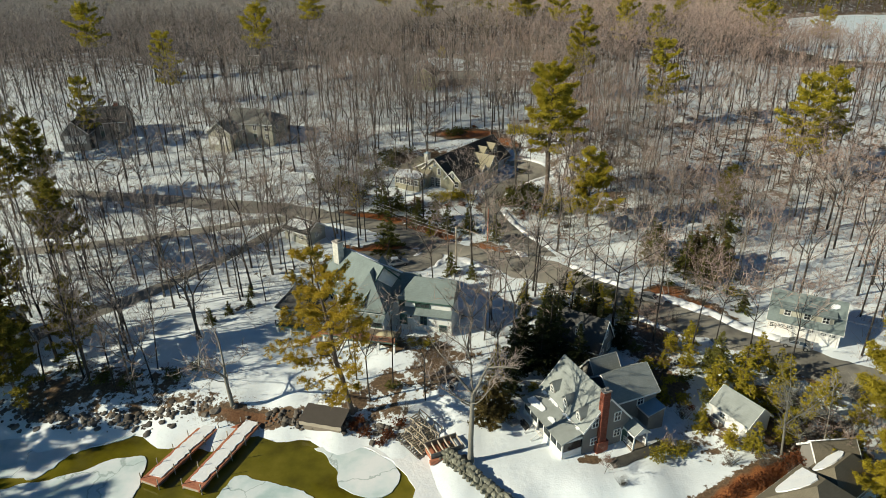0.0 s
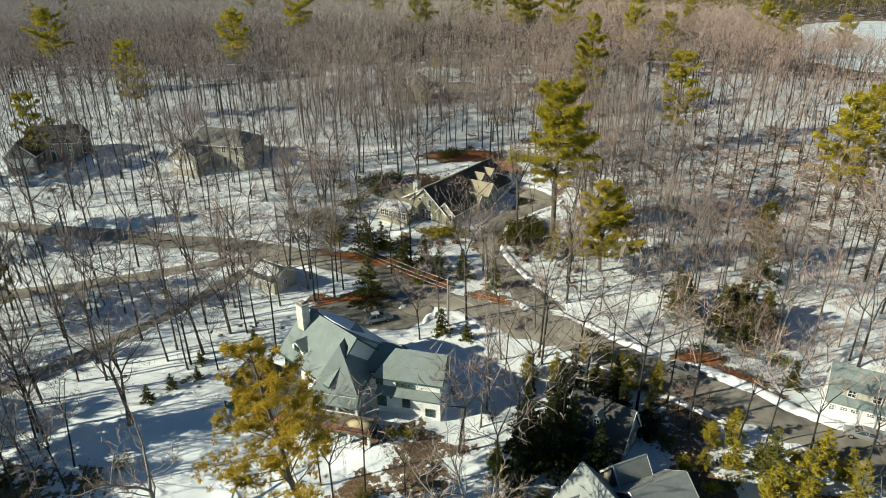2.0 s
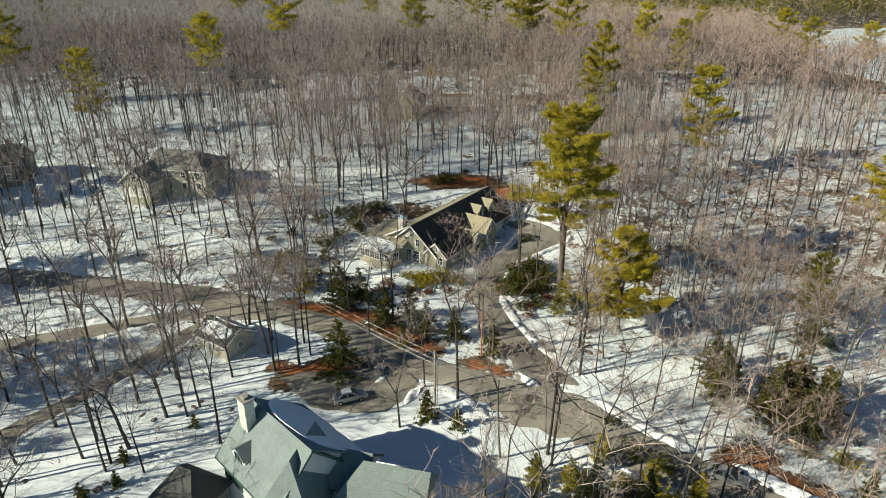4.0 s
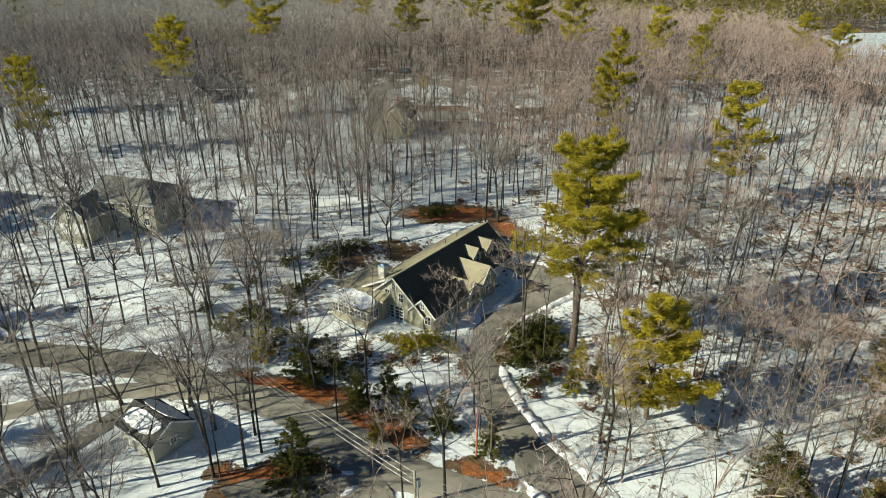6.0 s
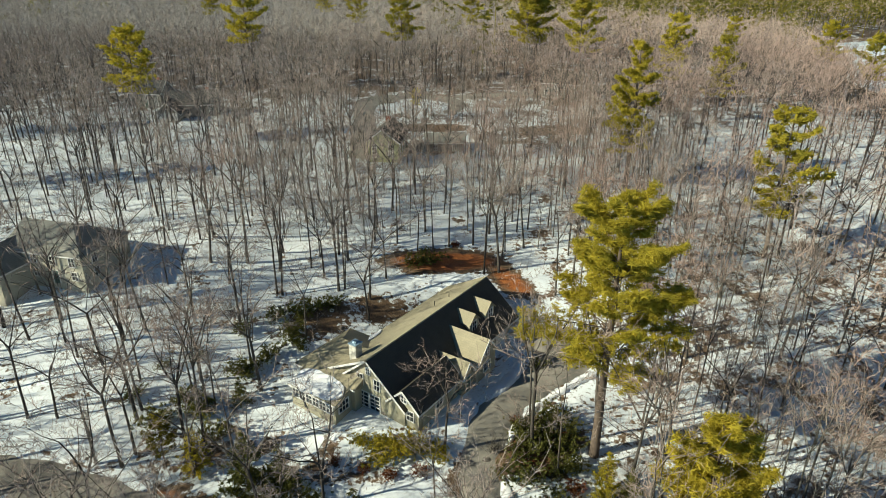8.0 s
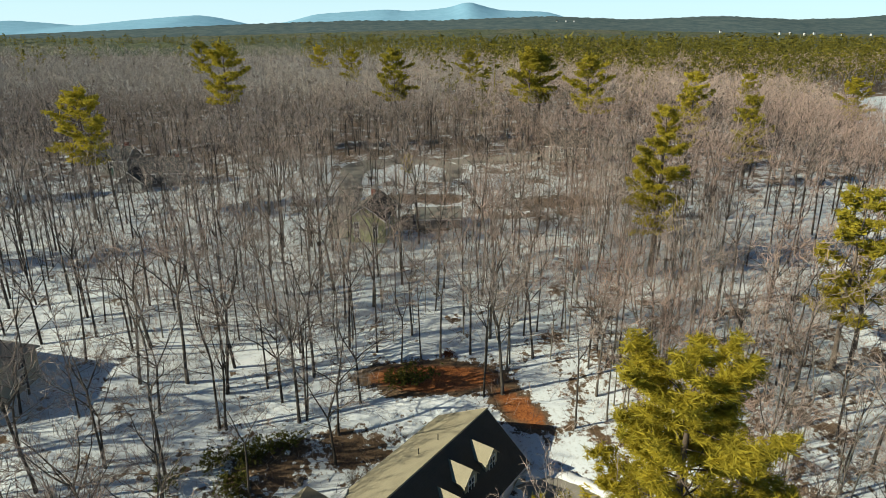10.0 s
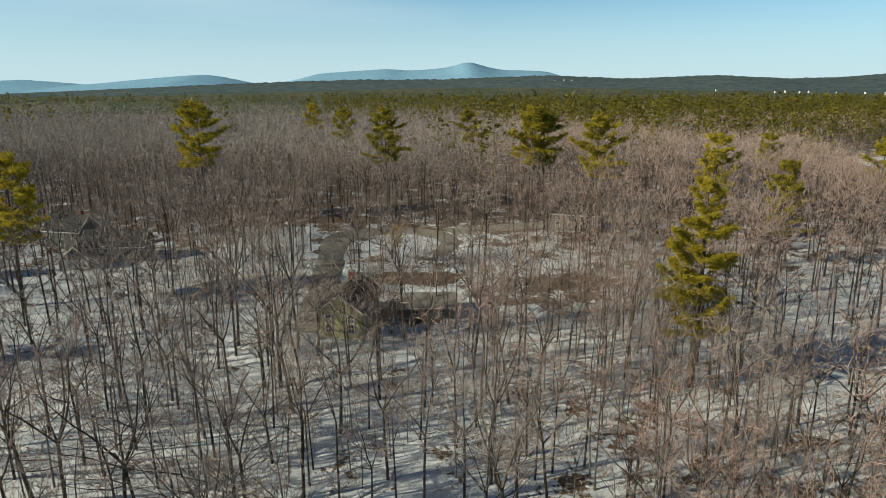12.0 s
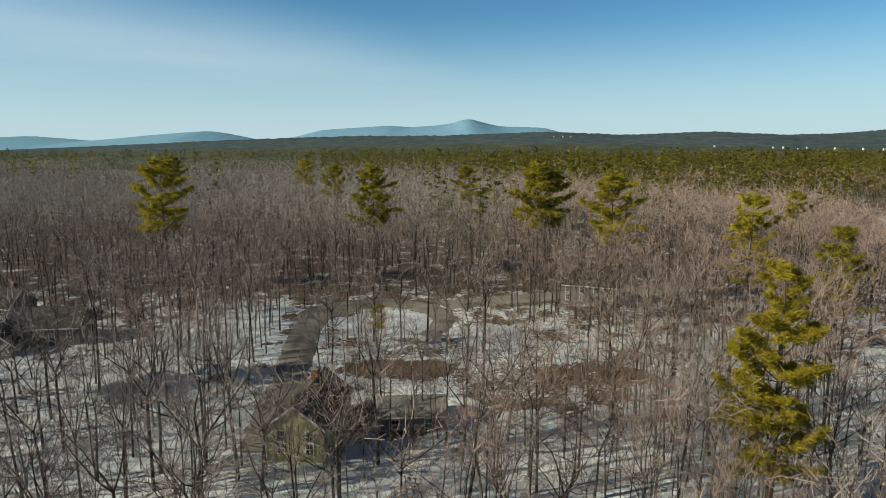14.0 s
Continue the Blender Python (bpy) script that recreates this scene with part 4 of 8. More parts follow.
def spruce_kind(seed, label, mat="spruce", name="spruce_tree", **kw):
    a, b = spruce(seed, **kw)
    return kind_of(name, [("trunk", a, M["pinebark"]), ("crown", b, M[mat])], label, "tree", "evergreens")


def bush_kind(seed, label, mat="shrub", **kw):
    a, b = bush(seed, **kw)
    return kind_of("bush", [("branchwork", a, M["bark"]), ("foliage", b, M[mat])], label, "bush", "bushes")


BIG_PINE = pine_kind(1, "tall white pine with a bare lower trunk beside a driveway", tall=30, bottom=0.40, reach=7.4, whorls=15, per=6, girth=0.5, dense=2.2, size=0.8, blades=22, fine=0.10, crown_pow=0.33)
GOLD_PINE = pine_kind(2, "leaning golden-yellow pine with a thin crown near the shore", "amber", tall=24, bottom=0.22, reach=6.6, whorls=13, per=5, girth=0.32, dense=1.7, crown_pow=0.5, blades=20, fine=0.1, size=0.66)
FULL_PINE = pine_kind(3, "bushy yellow-green pine among leafless trees", "gold", tall=16, bottom=0.2, reach=5.6, whorls=14, per=7, girth=0.28, dense=2.4, crown_pow=0.45, size=0.8, blades=16, fine=0.11)
WOOD_PINES = [pine_kind(4, "white pine rising above the leafless wood", tall=25, bottom=0.30, reach=6.3, whorls=13, per=5, dense=1.1, size=1.1, blades=8, fine=0.22, crown_pow=0.42), pine_kind(5, "slender dark pine at the shore", "shore", tall=18, bottom=0.25, reach=4.9, whorls=13, per=5, girth=0.2, dense=1.3, size=0.9, blades=8, fine=0.22)]
DOME_PINE = pine_kind(16, "round-topped white pine above the leafless wood", tall=27, bottom=0.46, reach=6.6, whorls=11, per=6, girth=0.36, dense=1.1, size=1.1, blades=8, fine=0.22, crown_pow=0.28)
SPRUCE = spruce_kind(6, "dark spruce beside the house", tall=12, reach=3.2, tiers=20, per=9, size=0.55, blades=8)
FIR = spruce_kind(7, "small dense green fir in snow", "shrub", "fir_tree", tall=4.0, reach=1.5, tiers=12, per=8, size=0.36, blades=9)
CEDAR = spruce_kind(8, "yellow-green cedar in a garden hedge", "pine", "cedar_tree", tall=6.5, reach=2.1, tiers=14, per=8, size=0.45, droop=0.03, blades=7)
HEMLOCK = spruce_kind(9, "green hemlock at the edge of the lane", "shrub", "hemlock_tree", tall=8.5, reach=3.2, tiers=15, per=8, size=0.55, blades=8)
EVERBUSH = bush_kind(1, "dark evergreen rhododendron bush in snow", leaves=170)
GREENBUSH = bush_kind(2, "rounded yellow-green bush standing in snow", "pine", reach=1.5, tall=1.7, leaves=190)
RUSTBUSH = bush_kind(3, "rust-brown leafy bush of a hedge", "rust", reach=1.5, tall=1.3, leaves=150)
TWIGBUSH = bush_kind(4, "leafless grey twiggy bush in snow", reach=1.5, tall=2.0, stems=44, leaves=0)
HERO_KIND = kind_of("bare_tree", [(n, ar, M[mm]) for n, ar, mm in zip(("trunk", "crown"), bare_tree(65, 20, 1.15, 9, 7, 10, 0.52, 0.36, 9, 0.01, 3), ("greybark", "twig"))], "big pale grey hardwood standing on the lawn by a stone wall", "tree", "leafless woodland trees")
BROWN_CEDAR = spruce_kind(14, "olive-brown bushy cedar beside the cottage", "olive", "cedar_tree", tall=8.5, reach=3.0, tiers=14, per=9, size=0.6, droop=0.05, blades=12)
SHORE_KIND = kind_of("bare_tree", [(n, ar, M[mm]) for n, ar, mm in zip(("trunk", "crown"), bare_tree(71, 11, 1.35, 8, 7, 12, 0.3, 0.23, 8, 0.07, 2, 0.04), ("greybark", "twig"))], "forked grey leafless tree leaning over the docks", "tree", "leafless woodland trees")
TALL_PINE = pine_kind(15, "very tall golden-green pine above the leafless wood", "gold", tall=29, bottom=0.28, reach=6.4, whorls=17, per=5, girth=0.42, dense=2.0, size=0.85, blades=16, fine=0.12, crown_pow=0.5)
# ---- buildings ----
PANES = {}


def lattice(w, h, cols, rows, border, bar, y0, y1):
    """A window frame with its sash bars, as one connected piece."""
    def lines(L, n):
        out = [-L / 2 - border, -L / 2]
        for i in range(1, n):
            out += [-L / 2 + L * i / n - bar / 2, -L / 2 + L * i / n + bar / 2]
        return out + [L / 2, L / 2 + border]
    xs, zs, s = lines(w, cols), lines(h, rows), Shape()
    nx, nz = len(xs), len(zs)
    s.v = [(x, y, z) for y in (y0, y1) for z in zs for x in xs]
    solid = lambda i, j: 0 <= i < nx - 1 and 0 <= j < nz - 1 and (i % 2 == 0 or j % 2 == 0)
    at = lambda i, j, k: k * nx * nz + j * nx + i
    for i in range(nx - 1):
        for j in range(nz - 1):
            if solid(i, j):
                s.f.append((at(i, j, 0), at(i + 1, j, 0), at(i + 1, j + 1, 0), at(i, j + 1, 0)))
                for di, dj, a, b in ((-1, 0, (i, j), (i, j + 1)), (1, 0, (i + 1, j + 1), (i + 1, j)), (0, -1, (i + 1, j), (i, j)), (0, 1, (i, j + 1), (i + 1, j + 1))):
                    if not solid(i + di, j + dj):
                        s.f.append((at(*a, 0), at(*b, 0), at(*b, 1), at(*a, 1)))
    return s


def window(host, m, w, h, cols=2, rows=2, frame_mat="white", depth=0.10, glass="glass", name="window"):
    """A window set on a wall: surround, sash bars and one pane; m puts its middle on the wall, with -y outward."""
    key = (w, h, cols, rows, frame_mat, glass)
    if key not in PANES:
        s = lattice(w, h, cols, rows, 0.11, 0.06, -depth, 0.03)
        PANES[key] = (mesh_of("window", s.v, s.f, M[frame_mat]), mesh_of("pane", *(lambda q: (q.v, q.f))(Shape().box(-w / 2, -0.03, -h / 2, w / 2, 0.01, h / 2)), M[glass]))
    ob = new(name, PANES[key][0])
    ob.parent = host
    ob.matrix_local = m
    p = new("pane", PANES[key][1])
    p.parent = ob
    return ob


class Block:
    """A rectangular volume of a building under a gable, hip or shed roof. Local x runs along the ridge, the front is -y."""
    def __init__(self, host, x, y, turn, w, d, z0, h, rise, wall, roof, over=0.45, style="gable", hip=(0, 0), thick=0.16, roof_label="", foot=1.2, trim="white", top=0.0):
        self.host, self.w, self.d, self.z0, self.h, self.rise = host, w, d, z0, h, rise
        self.m = pose(x, y, z0, 0, 0, turn)
        a, b = w / 2, d / 2
        s = Shape()
        base = [(-a, -b), (a, -b), (a, b), (-a, b)]
        if style == "shed":
            tops = [h, h, h + rise, h + rise]
            s.add([(px, py, -foot) for px, py in base] + [(px, py, t) for (px, py), t in zip(base, tops)], [(3, 2, 1, 0), (4, 5, 6, 7), (0, 1, 5, 4), (1, 2, 6, 5), (2, 3, 7, 6), (3, 0, 4, 7)])
        elif style == "gable" and hip == (0, 0):
            s.add([(px, py, -foot) for px, py in base] + [(px, py, h) for px, py in base] + [(-a, 0, h + rise), (a, 0, h + rise)],
                  [(3, 2, 1, 0), (0, 1, 5, 4), (2, 3, 7, 6), (1, 2, 6, 9, 5), (3, 0, 4, 8, 7), (4, 5, 9, 8), (6, 7, 8, 9)])
        else:
            s.box(-a, -b, -foot, a, b, h)
        self.wall = self.add("wall", s, wall)
        r, o, k = Shape(), over, rise / b
        e = h - o * k
        if style == "shed":
            k = rise / d
            r.slab([(-a - o, -b - o, h - o * k + thick), (a + o, -b - o, h - o * k + thick), (a + o, b + top, h + rise + top * k + thick), (-a - o, b + top, h + rise + top * k + thick)], thick)
        else:
            r0, r1 = -a - (o if not hip[0] else -hip[0]), a + (o if not hip[1] else -hip[1])
            x0, x1 = -a - o, a + o
            if not any(hip):
                r.slab([(x0, -b - o, e + thick), (x1, -b - o, e + thick), (x1, 0, h + rise + thick), (x0, 0, h + rise + thick)], thick)
                r.slab([(x1, b + o, e + thick), (x0, b + o, e + thick), (x0, 0, h + rise + thick), (x1, 0, h + rise + thick)], thick)
            else:
                t = thick
                v = [(x0, -b - o, e + t), (x1, -b - o, e + t), (x1, b + o, e + t), (x0, b + o, e + t), (r0, 0, h + rise + t), (r1, 0, h + rise + t)]
                v += [(px, py, e) for px, py, _ in v[:4]]
                r.add(v, [(0, 1, 5, 4), (2, 3, 4, 5), (3, 0, 4), (1, 2, 5), (0, 6, 7, 1), (1, 7, 8, 2), (2, 8, 9, 3), (3, 9, 6, 0), (9, 8, 7, 6)])
        self.roof = self.add("roof", r, roof, roof_label)
        if style == "gable" and not any(hip) and trim:
            for sx in (-1, 1):
                for sy in (-1, 1):
                    self.add("bargeboard", Shape().beam((sx * (a + o + 0.02), sy * (b + o), e + 0.02), (sx * (a + o + 0.02), 0, h + rise + 0.02), 0.06, 0.24), trim)
        if trim:
            for sy in (-1, 1):
                if style == "shed" and sy > 0:
                    continue
                ee = e if style != "shed" else h - o * rise / d
                self.add("fascia", Shape().box(-a - o, sy * (b + o) - 0.04, ee - 0.12, a + o, sy * (b + o) + 0.04, ee + thick * 0.6), trim)

    def add(self, name, shape, mat, label="", smooth=False):
        ob = part(name, shape, M[mat], self.host, label, smooth)
        ob.matrix_local = self.m
        return ob

    def spot(self, side, u, z, out=0.01):
        """A place on a wall: side S (front), N, E or W, u metres along it from its middle, z above the block's foot."""
        a, b = self.w / 2, self.d / 2
        x, y, t = {"S": (u, -b - out, 0), "N": (-u, b + out, 180), "E": (a + out, u, 90), "W": (-a - out, -u, -90)}[side]
        return self.m @ pose(x, y, z, 0, 0, t)

    def window(self, side, u, z, w=0.9, h=1.3, **kw):
        return window(self.host, self.spot(side, u, z), w, h, **kw)

    def door(self, side, u, w=1.0, h=2.05, mat="greentrim", z=0.0, frame_mat="white"):
        m = self.spot(side, u, z)
        s = Shape().box(-w / 2 - 0.1, -0.08, 0, -w / 2, 0.03, h + 0.1).box(w / 2, -0.08, 0, w / 2 + 0.1, 0.03, h + 0.1).box(-w / 2, -0.08, h, w / 2, 0.03, h + 0.1)
        d = part("door", Shape().box(-w / 2, -0.05, 0, w / 2, 0.02, h).box(-w / 2 + 0.12, -0.07, 0.2, w / 2 - 0.12, -0.05, h * 0.42).box(-w / 2 + 0.12, -0.07, h * 0.5, w / 2 - 0.12, -0.05, h - 0.15), M[mat], self.host)
        d.matrix_local = m
        f = part("door_frame", s, M[frame_mat], d)
        k = part("door_handle", Shape().box(w / 2 - 0.16, -0.13, 0.95, w / 2 - 0.08, -0.05, 1.05), M["steel"], d)
        return d

    def dormer(self, side, u, w=1.5, h=1.0, rise=0.8, up=0.45, wall="greyside", roof="roofgrey", glass=True, trim="white"):
        """A small gabled dormer on the S or N slope, at u along the ridge; up: how far up the slope its face stands (0 to 1)."""
        b = self.d / 2
        sg = -1 if side == "S" else 1
        yf = sg * b * (1 - up)
        zf = self.h + self.rise * up
        slope = self.rise / b
        top = zf + h + rise
        run = (top - zf) / slope
        side_run = h / slope
        a = w / 2
        s = Shape()
        yb, yt = yf - sg * side_run, yf - sg * run
        s.add([(u - a, yf, zf - 0.1), (u + a, yf, zf - 0.1), (u + a, yf, zf + h), (u - a, yf, zf + h), (u, yf, top), (u - a, yb, zf + h), (u + a, yb, zf + h), (u, yt, top)],
              [(0, 1, 2, 4, 3), (0, 3, 5), (1, 6, 2), (2, 6, 7, 4), (3, 4, 7, 5)])
        dm = self.add("dormer", s, wall)
        o = 0.22
        r = Shape()
        k = rise / a
        for t in (-1, 1):
            r.slab([(u + t * (a + o), yf + sg * o, zf + h - o * k + 0.1), (u, yf + sg * o, top + 0.1), (u, yt - sg * 0.05, top + 0.1), (u + t * (a + o), yb - sg * 0.02, zf + h - o * k + 0.1)], 0.1)
        rf = part("dormer_roof", r, M[roof], dm)
        if glass:
            wm = Matrix.Translation((u, yf + sg * 0.01, zf + h * 0.52)) @ pose(0, 0, 0, 0, 0, 0 if sg < 0 else 180)
            win = window(dm, wm, w * 0.42, h * 0.95, frame_mat=trim)
        return dm


def rail(host, m, length, name="railing", mat="white", high=0.95, gap=0.14, posts=True):
    """A balustrade along local x: rails and balusters."""
    s = Shape().box(0, -0.04, high - 0.06, length, 0.04, high).box(0, -0.03, 0.1, length, 0.03, 0.16)
    for i in range(int(length / gap) + 1):
        s.box(i * gap, -0.015, 0.1, i * gap + 0.03, 0.015, high)
    if posts:
        for x in (0, length):
            s.box(x - 0.06, -0.06, 0, x + 0.06, 0.06, high + 0.1)
    ob = part(name, s, M[mat], host)
    ob.matrix_local = m
    return ob


def stair(host, m, n, width, mat="white", rise=0.18, run=0.28, name="step"):
    """A flight going down towards -y; each tread is a part."""
    for i in range(n):
        ob = part(name, Shape().box(-width / 2, -(i + 1) * run, -(i + 1) * rise - 0.05, width / 2, -i * run + 0.02, -(i + 1) * rise), M[mat], host)
        ob.matrix_local = m
    s = Shape()
    for x in (-width / 2 + 0.04, width / 2 - 0.04):
        s.beam((x, 0, -0.2), (x, -n * run, -n * rise - 0.15), 0.05, 0.22)
    ob = part("stringer", s, M[mat], host)
    ob.matrix_local = m


def snow_patch(host, m, outline, label="melting snow left on the roof", thick=0.10, seed=1):
    """A sheet of old snow lying on a roof, in its own plane."""
    r = np.random.default_rng(seed)
    p = along(outline + outline[:1], 28)[:-1]
    p = p + r.normal(0, 0.06, p.shape)
    ob = tagged(part("roof_snow", Shape().prism([(x, y, 0.0) for x, y in p], thick), M["snow"]), label, "snow")
    ob.matrix_world = host.matrix_world @ m
    return ob


def slope_frame(block, side, u, v):
    """A frame lying in a roof slope: u along the ridge, v up the slope from the eave."""
    b = block.d / 2
    ang = math.degrees(math.atan2(block.rise, b))
    L = math.hypot(b, block.rise)
    f = v / L
    if side == "S":
        return block.m @ Matrix.Translation((u, -b * (1 - f), block.h + block.rise * f + 0.17)) @ pose(0, 0, 0, ang, 0, 0)
    return block.m @ Matrix.Translation((u, b * (1 - f), block.h + block.rise * f + 0.17)) @ pose(0, 0, 0, 0, 0, 180) @ pose(0, 0, 0, ang, 0, 0)


def chimney(host, m, w, d, h, mat, cap="mortar", rows=0.0):
    """A chimney of coursed pieces with a cap."""
    c = part("chimney", Shape().box(-w / 2 + 0.03, -d / 2 + 0.03, 0, w / 2 - 0.03, d / 2 - 0.03, h), M["mortar"], host)
    c.matrix_local = m
    n = int(h / rows)
    s = Shape()
    r = np.random.default_rng(7)
    for i in range(n):
        z0, z1 = i * h / n + 0.012, (i + 1) * h / n - 0.012
        for sx, L, ax in ((-1, w, 0), (1, w, 0), (-1, d, 1), (1, d, 1)):
            t, k = -L / 2 + (rows if i % 2 else 0) * 0.5, 0
            t = -L / 2
            while t < L / 2 - 0.05:
                e = min(L / 2, t + rows * r.uniform(1.7, 2.6))
                o = r.uniform(0.0, 0.03)
                if ax == 0:
                    y0, y1 = sorted((sx * (d / 2 - 0.05), sx * (d / 2 + o)))
                    s.box(t + 0.012, y0, z0, e - 0.012, y1, z1)
                else:
                    x0, x1 = sorted((sx * (w / 2 - 0.05), sx * (w / 2 + o)))
                    s.box(x0, t + 0.012, z0, x1, e - 0.012, z1)
                t = e
    part("masonry", s, M[mat], c)
    part("chimney_cap", Shape().box(-w / 2 - 0.1, -d / 2 - 0.1, h, w / 2 + 0.1, d / 2 + 0.1, h + 0.14).box(-w / 4, -d / 4, h + 0.14, w / 4, d / 4, h + 0.4), M[cap], c)
    return c


# the large green-roofed house above the shore
def shore_house():
    e = thing("lake_house", at(-10, 77, 0, 0, 0, -14), "large white stucco house with green shingled roofs and a deck", "house")
    z0 = 4.4
    main = Block(e, -4.3, 0.8, -31, 10.8, 9.0, z0, 6.3, 4.6, "stucco", "roofgreen", 0.5, trim="greentrim", foot=2)
    # the shaded slope of the main roof runs out flatter, over a deeper rear part
    main.add("wall", Shape().add([(x, y, z) for x in (-5.36, 5.36) for y, z in ((0.2, -2.0), (5.7, -2.0), (5.7, 6.7), (0.2, 10.7))],
                                 [(0, 3, 2, 1), (4, 5, 6, 7), (1, 2, 6, 5), (0, 1, 5, 4), (2, 3, 7, 6), (3, 0, 4, 7)]), "stucco")
    main.add("roof", Shape().slab([(-5.9, -0.1, 11.14), (5.9, -0.1, 11.14), (5.9, 6.3, 6.7), (-5.9, 6.3, 6.7)], 0.16), "roofgreen")
    front = Block(e, -1.2, -1.9, 90, 8.0, 5.6, z0, 5.7, 4.6, "stucco", "roofgreen", 0.5, "hip", (2.4, 0), trim="greentrim", foot=2)
    wing = Block(e, 7.4, 0.1, 0, 8.6, 4.8, z0, 6.0, 2.5, "stucco", "roofgreen", 0.45, "hip", (2.0, 0), trim="greentrim", foot=2)
    link = Block(e, 2.6, 1.6, 0, 5.4, 5.6, z0, 5.6, 2.6, "stucco", "roofgreen", 0.2, trim="greentrim", foot=1)
    # deep shade over this block is put into its dark roof and grey walls
    gaz = Block(e, -13.6, -3.4, -10, 5.4, 5.0, z0 + 1.0, 2.9, 2.6, "greyside", "roofdark", 0.6, "hip", (1.8, 1.8), trim="greentrim", foot=2.5)
    # shingled skirts between the storeys
    for x0, x1, y in ((-4.3, 1.9, -6.2), (3.2, 11.9, -2.6)):
        part("skirt_roof", Shape().slab([(x0, y - 0.9, z0 + 3.55), (x1, y - 0.9, z0 + 3.55), (x1, y + 0.4, z0 + 4.35), (x0, y + 0.4, z0 + 4.35)], 0.14), M["roofgreen"], e)
    # front windows
    for u, z in ((-1.4, 5.0), (1.3, 5.0), (-1.4, 2.5), (1.3, 2.5)):
        front.window("W", u, z, 1.9, 0.8 if z > 4 else 1.0, cols=3, rows=1, frame_mat="greentrim")
    wing.window("S", -0.4, 5.0, 2.3, 1.2, cols=3, rows=2, frame_mat="greentrim")
    wing.window("S", -3.9, 5.0, 0.8, 1.2, frame_mat="greentrim")
    wing.window("S", -0.3, 2.0, 0.9, 1.4, frame_mat="greentrim")
    wing.window("S", 2.9, 0.9, 1.0, 1.0, frame_mat="greentrim")
    wing.door("S", -3.7, 1.1, 2.2, z=0.9, frame_mat="greentrim")
    part("wall_lamp", Shape().box(4.9, -2.55, z0 + 2.4, 5.1, -2.3, z0 + 2.75), M["black"], e)
    for u in (-4.2, -2.2):
        main.window("S", u, 4.4, 1.5, 1.3, cols=2, rows=2, frame_mat="greentrim")
    main.window("W", 0.0, 4.6, 1.4, 1.3, frame_mat="greentrim")
    main.window("W", -2.4, 2.0, 1.4, 1.3, frame_mat="greentrim")
    for u in (-1.4, 1.4):
        gaz.window("S", u, 1.6, 1.2, 1.3, frame_mat="greentrim")
    main.dormer("S", -2.4, 2.6, 0.9, 0.9, 0.12, "stucco", "roofgreen", trim="greentrim")
    chimney(e, pose(-8.6, 1.6, z0 + 7.5, 0, 0, -31), 1.5, 1.1, 5.2, "palestone", rows=0.26)
    # deck: boards, beams, posts, rails
    dz = z0 + 1.6
    deck = part("deck", Shape().box(-7.6, -9.2, dz - 0.28, 4.4, -5.9, dz - 0.04), M["greentrim"], e)
    for i in range(24):
        part("deck_board", Shape().box(-7.6 + i * 0.5, -9.3, dz - 0.04, -7.6 + i * 0.5 + 0.47, -5.9, dz), M["deckwood"], deck)
    for x in (-7.4, -4.4, -1.4, 1.6, 4.2):
        part("deck_post", Shape().box(x - 0.15, -9.1, -2.4 + dz, x + 0.15, -8.8, dz - 0.28).box(x - 0.28, -9.23, dz - 3.6, x + 0.28, -8.67, dz - 2.4), M["white"], e)
    rail(e, pose(-7.6, -9.2, dz), 12.0, mat="redwood")
    rail(e, pose(4.4, -9.2, dz, 0, 0, 90), 3.3, mat="black")
    rail(e, pose(-7.6, -9.2, dz, 0, 0, 90), 3.4, mat="redwood")
    stair(e, pose(-7.9, -8.3, dz, 0, 0, -90) @ pose(0, 0, 0), 9, 1.4, "redwood")
    part("basement_wall", Shape().box(-3.8, -5.99, z0 - 2, 1.5, -5.91, dz - 0.3), M["redwood"], e)
    gd = part("balcony", Shape().box(-16.6, -7.6, z0 + 0.7, -11.2, -5.8, z0 + 0.9), M["greentrim"], e)
    rail(e, pose(-16.6, -7.5, z0 + 0.9), 5.4, mat="black")
    for x in (-16.4, -14, -11.4):
        part("balcony_post", Shape().box(x - 0.14, -7.6, z0 - 2.4, x + 0.14, -7.3, z0 + 0.7), M["white"], e)
    # standing snow on the north slope and on the small flat roof
    snow_patch(e, main.m @ pose(0, 6.3, 6.72, 0, 0, 180) @ pose(0, 0, 0, math.degrees(math.atan2(4.44, 6.4)), 0, 0), [(-5.8, 0.1), (5.7, 0.1), (5.8, 7.2), (-5.2, 7.3)], "blue-shaded snow sheet on the shaded roof slope", 0.12, 3)
    snow_patch(e, slope_frame(wing, "N", 0, 0.1), [(-1.8, 0.3), (2.0, 0.3), (2.0, 2.6), (-1.8, 2.8)], "snow on the shaded wing roof", 0.15, 4)
    t = thing("covered_boat", e.matrix_world @ pose(2.6, -7.6, dz, 0, 0, 6), "small upturned boat under a tan tarpaulin on the deck", "boat")
    hull = []
    for i, x in enumerate(np.linspace(-1.7, 1.7, 9)):
        k = math.sqrt(max(0.02, 1 - (x / 1.75) ** 2))
        hull.append([(x, 0.75 * k * math.cos(a), 0.10 + 0.75 * k * math.sin(a)) for a in np.linspace(0, math.pi, 7)])
    s = Shape().add([p for r in hull for p in r], [(i * 7 + j, i * 7 + j + 1, i * 7 + j + 8, i * 7 + j + 7) for i in range(8) for j in range(6)])
    part("tarpaulin", s, M["tarp"], t, "tan tarpaulin", True)
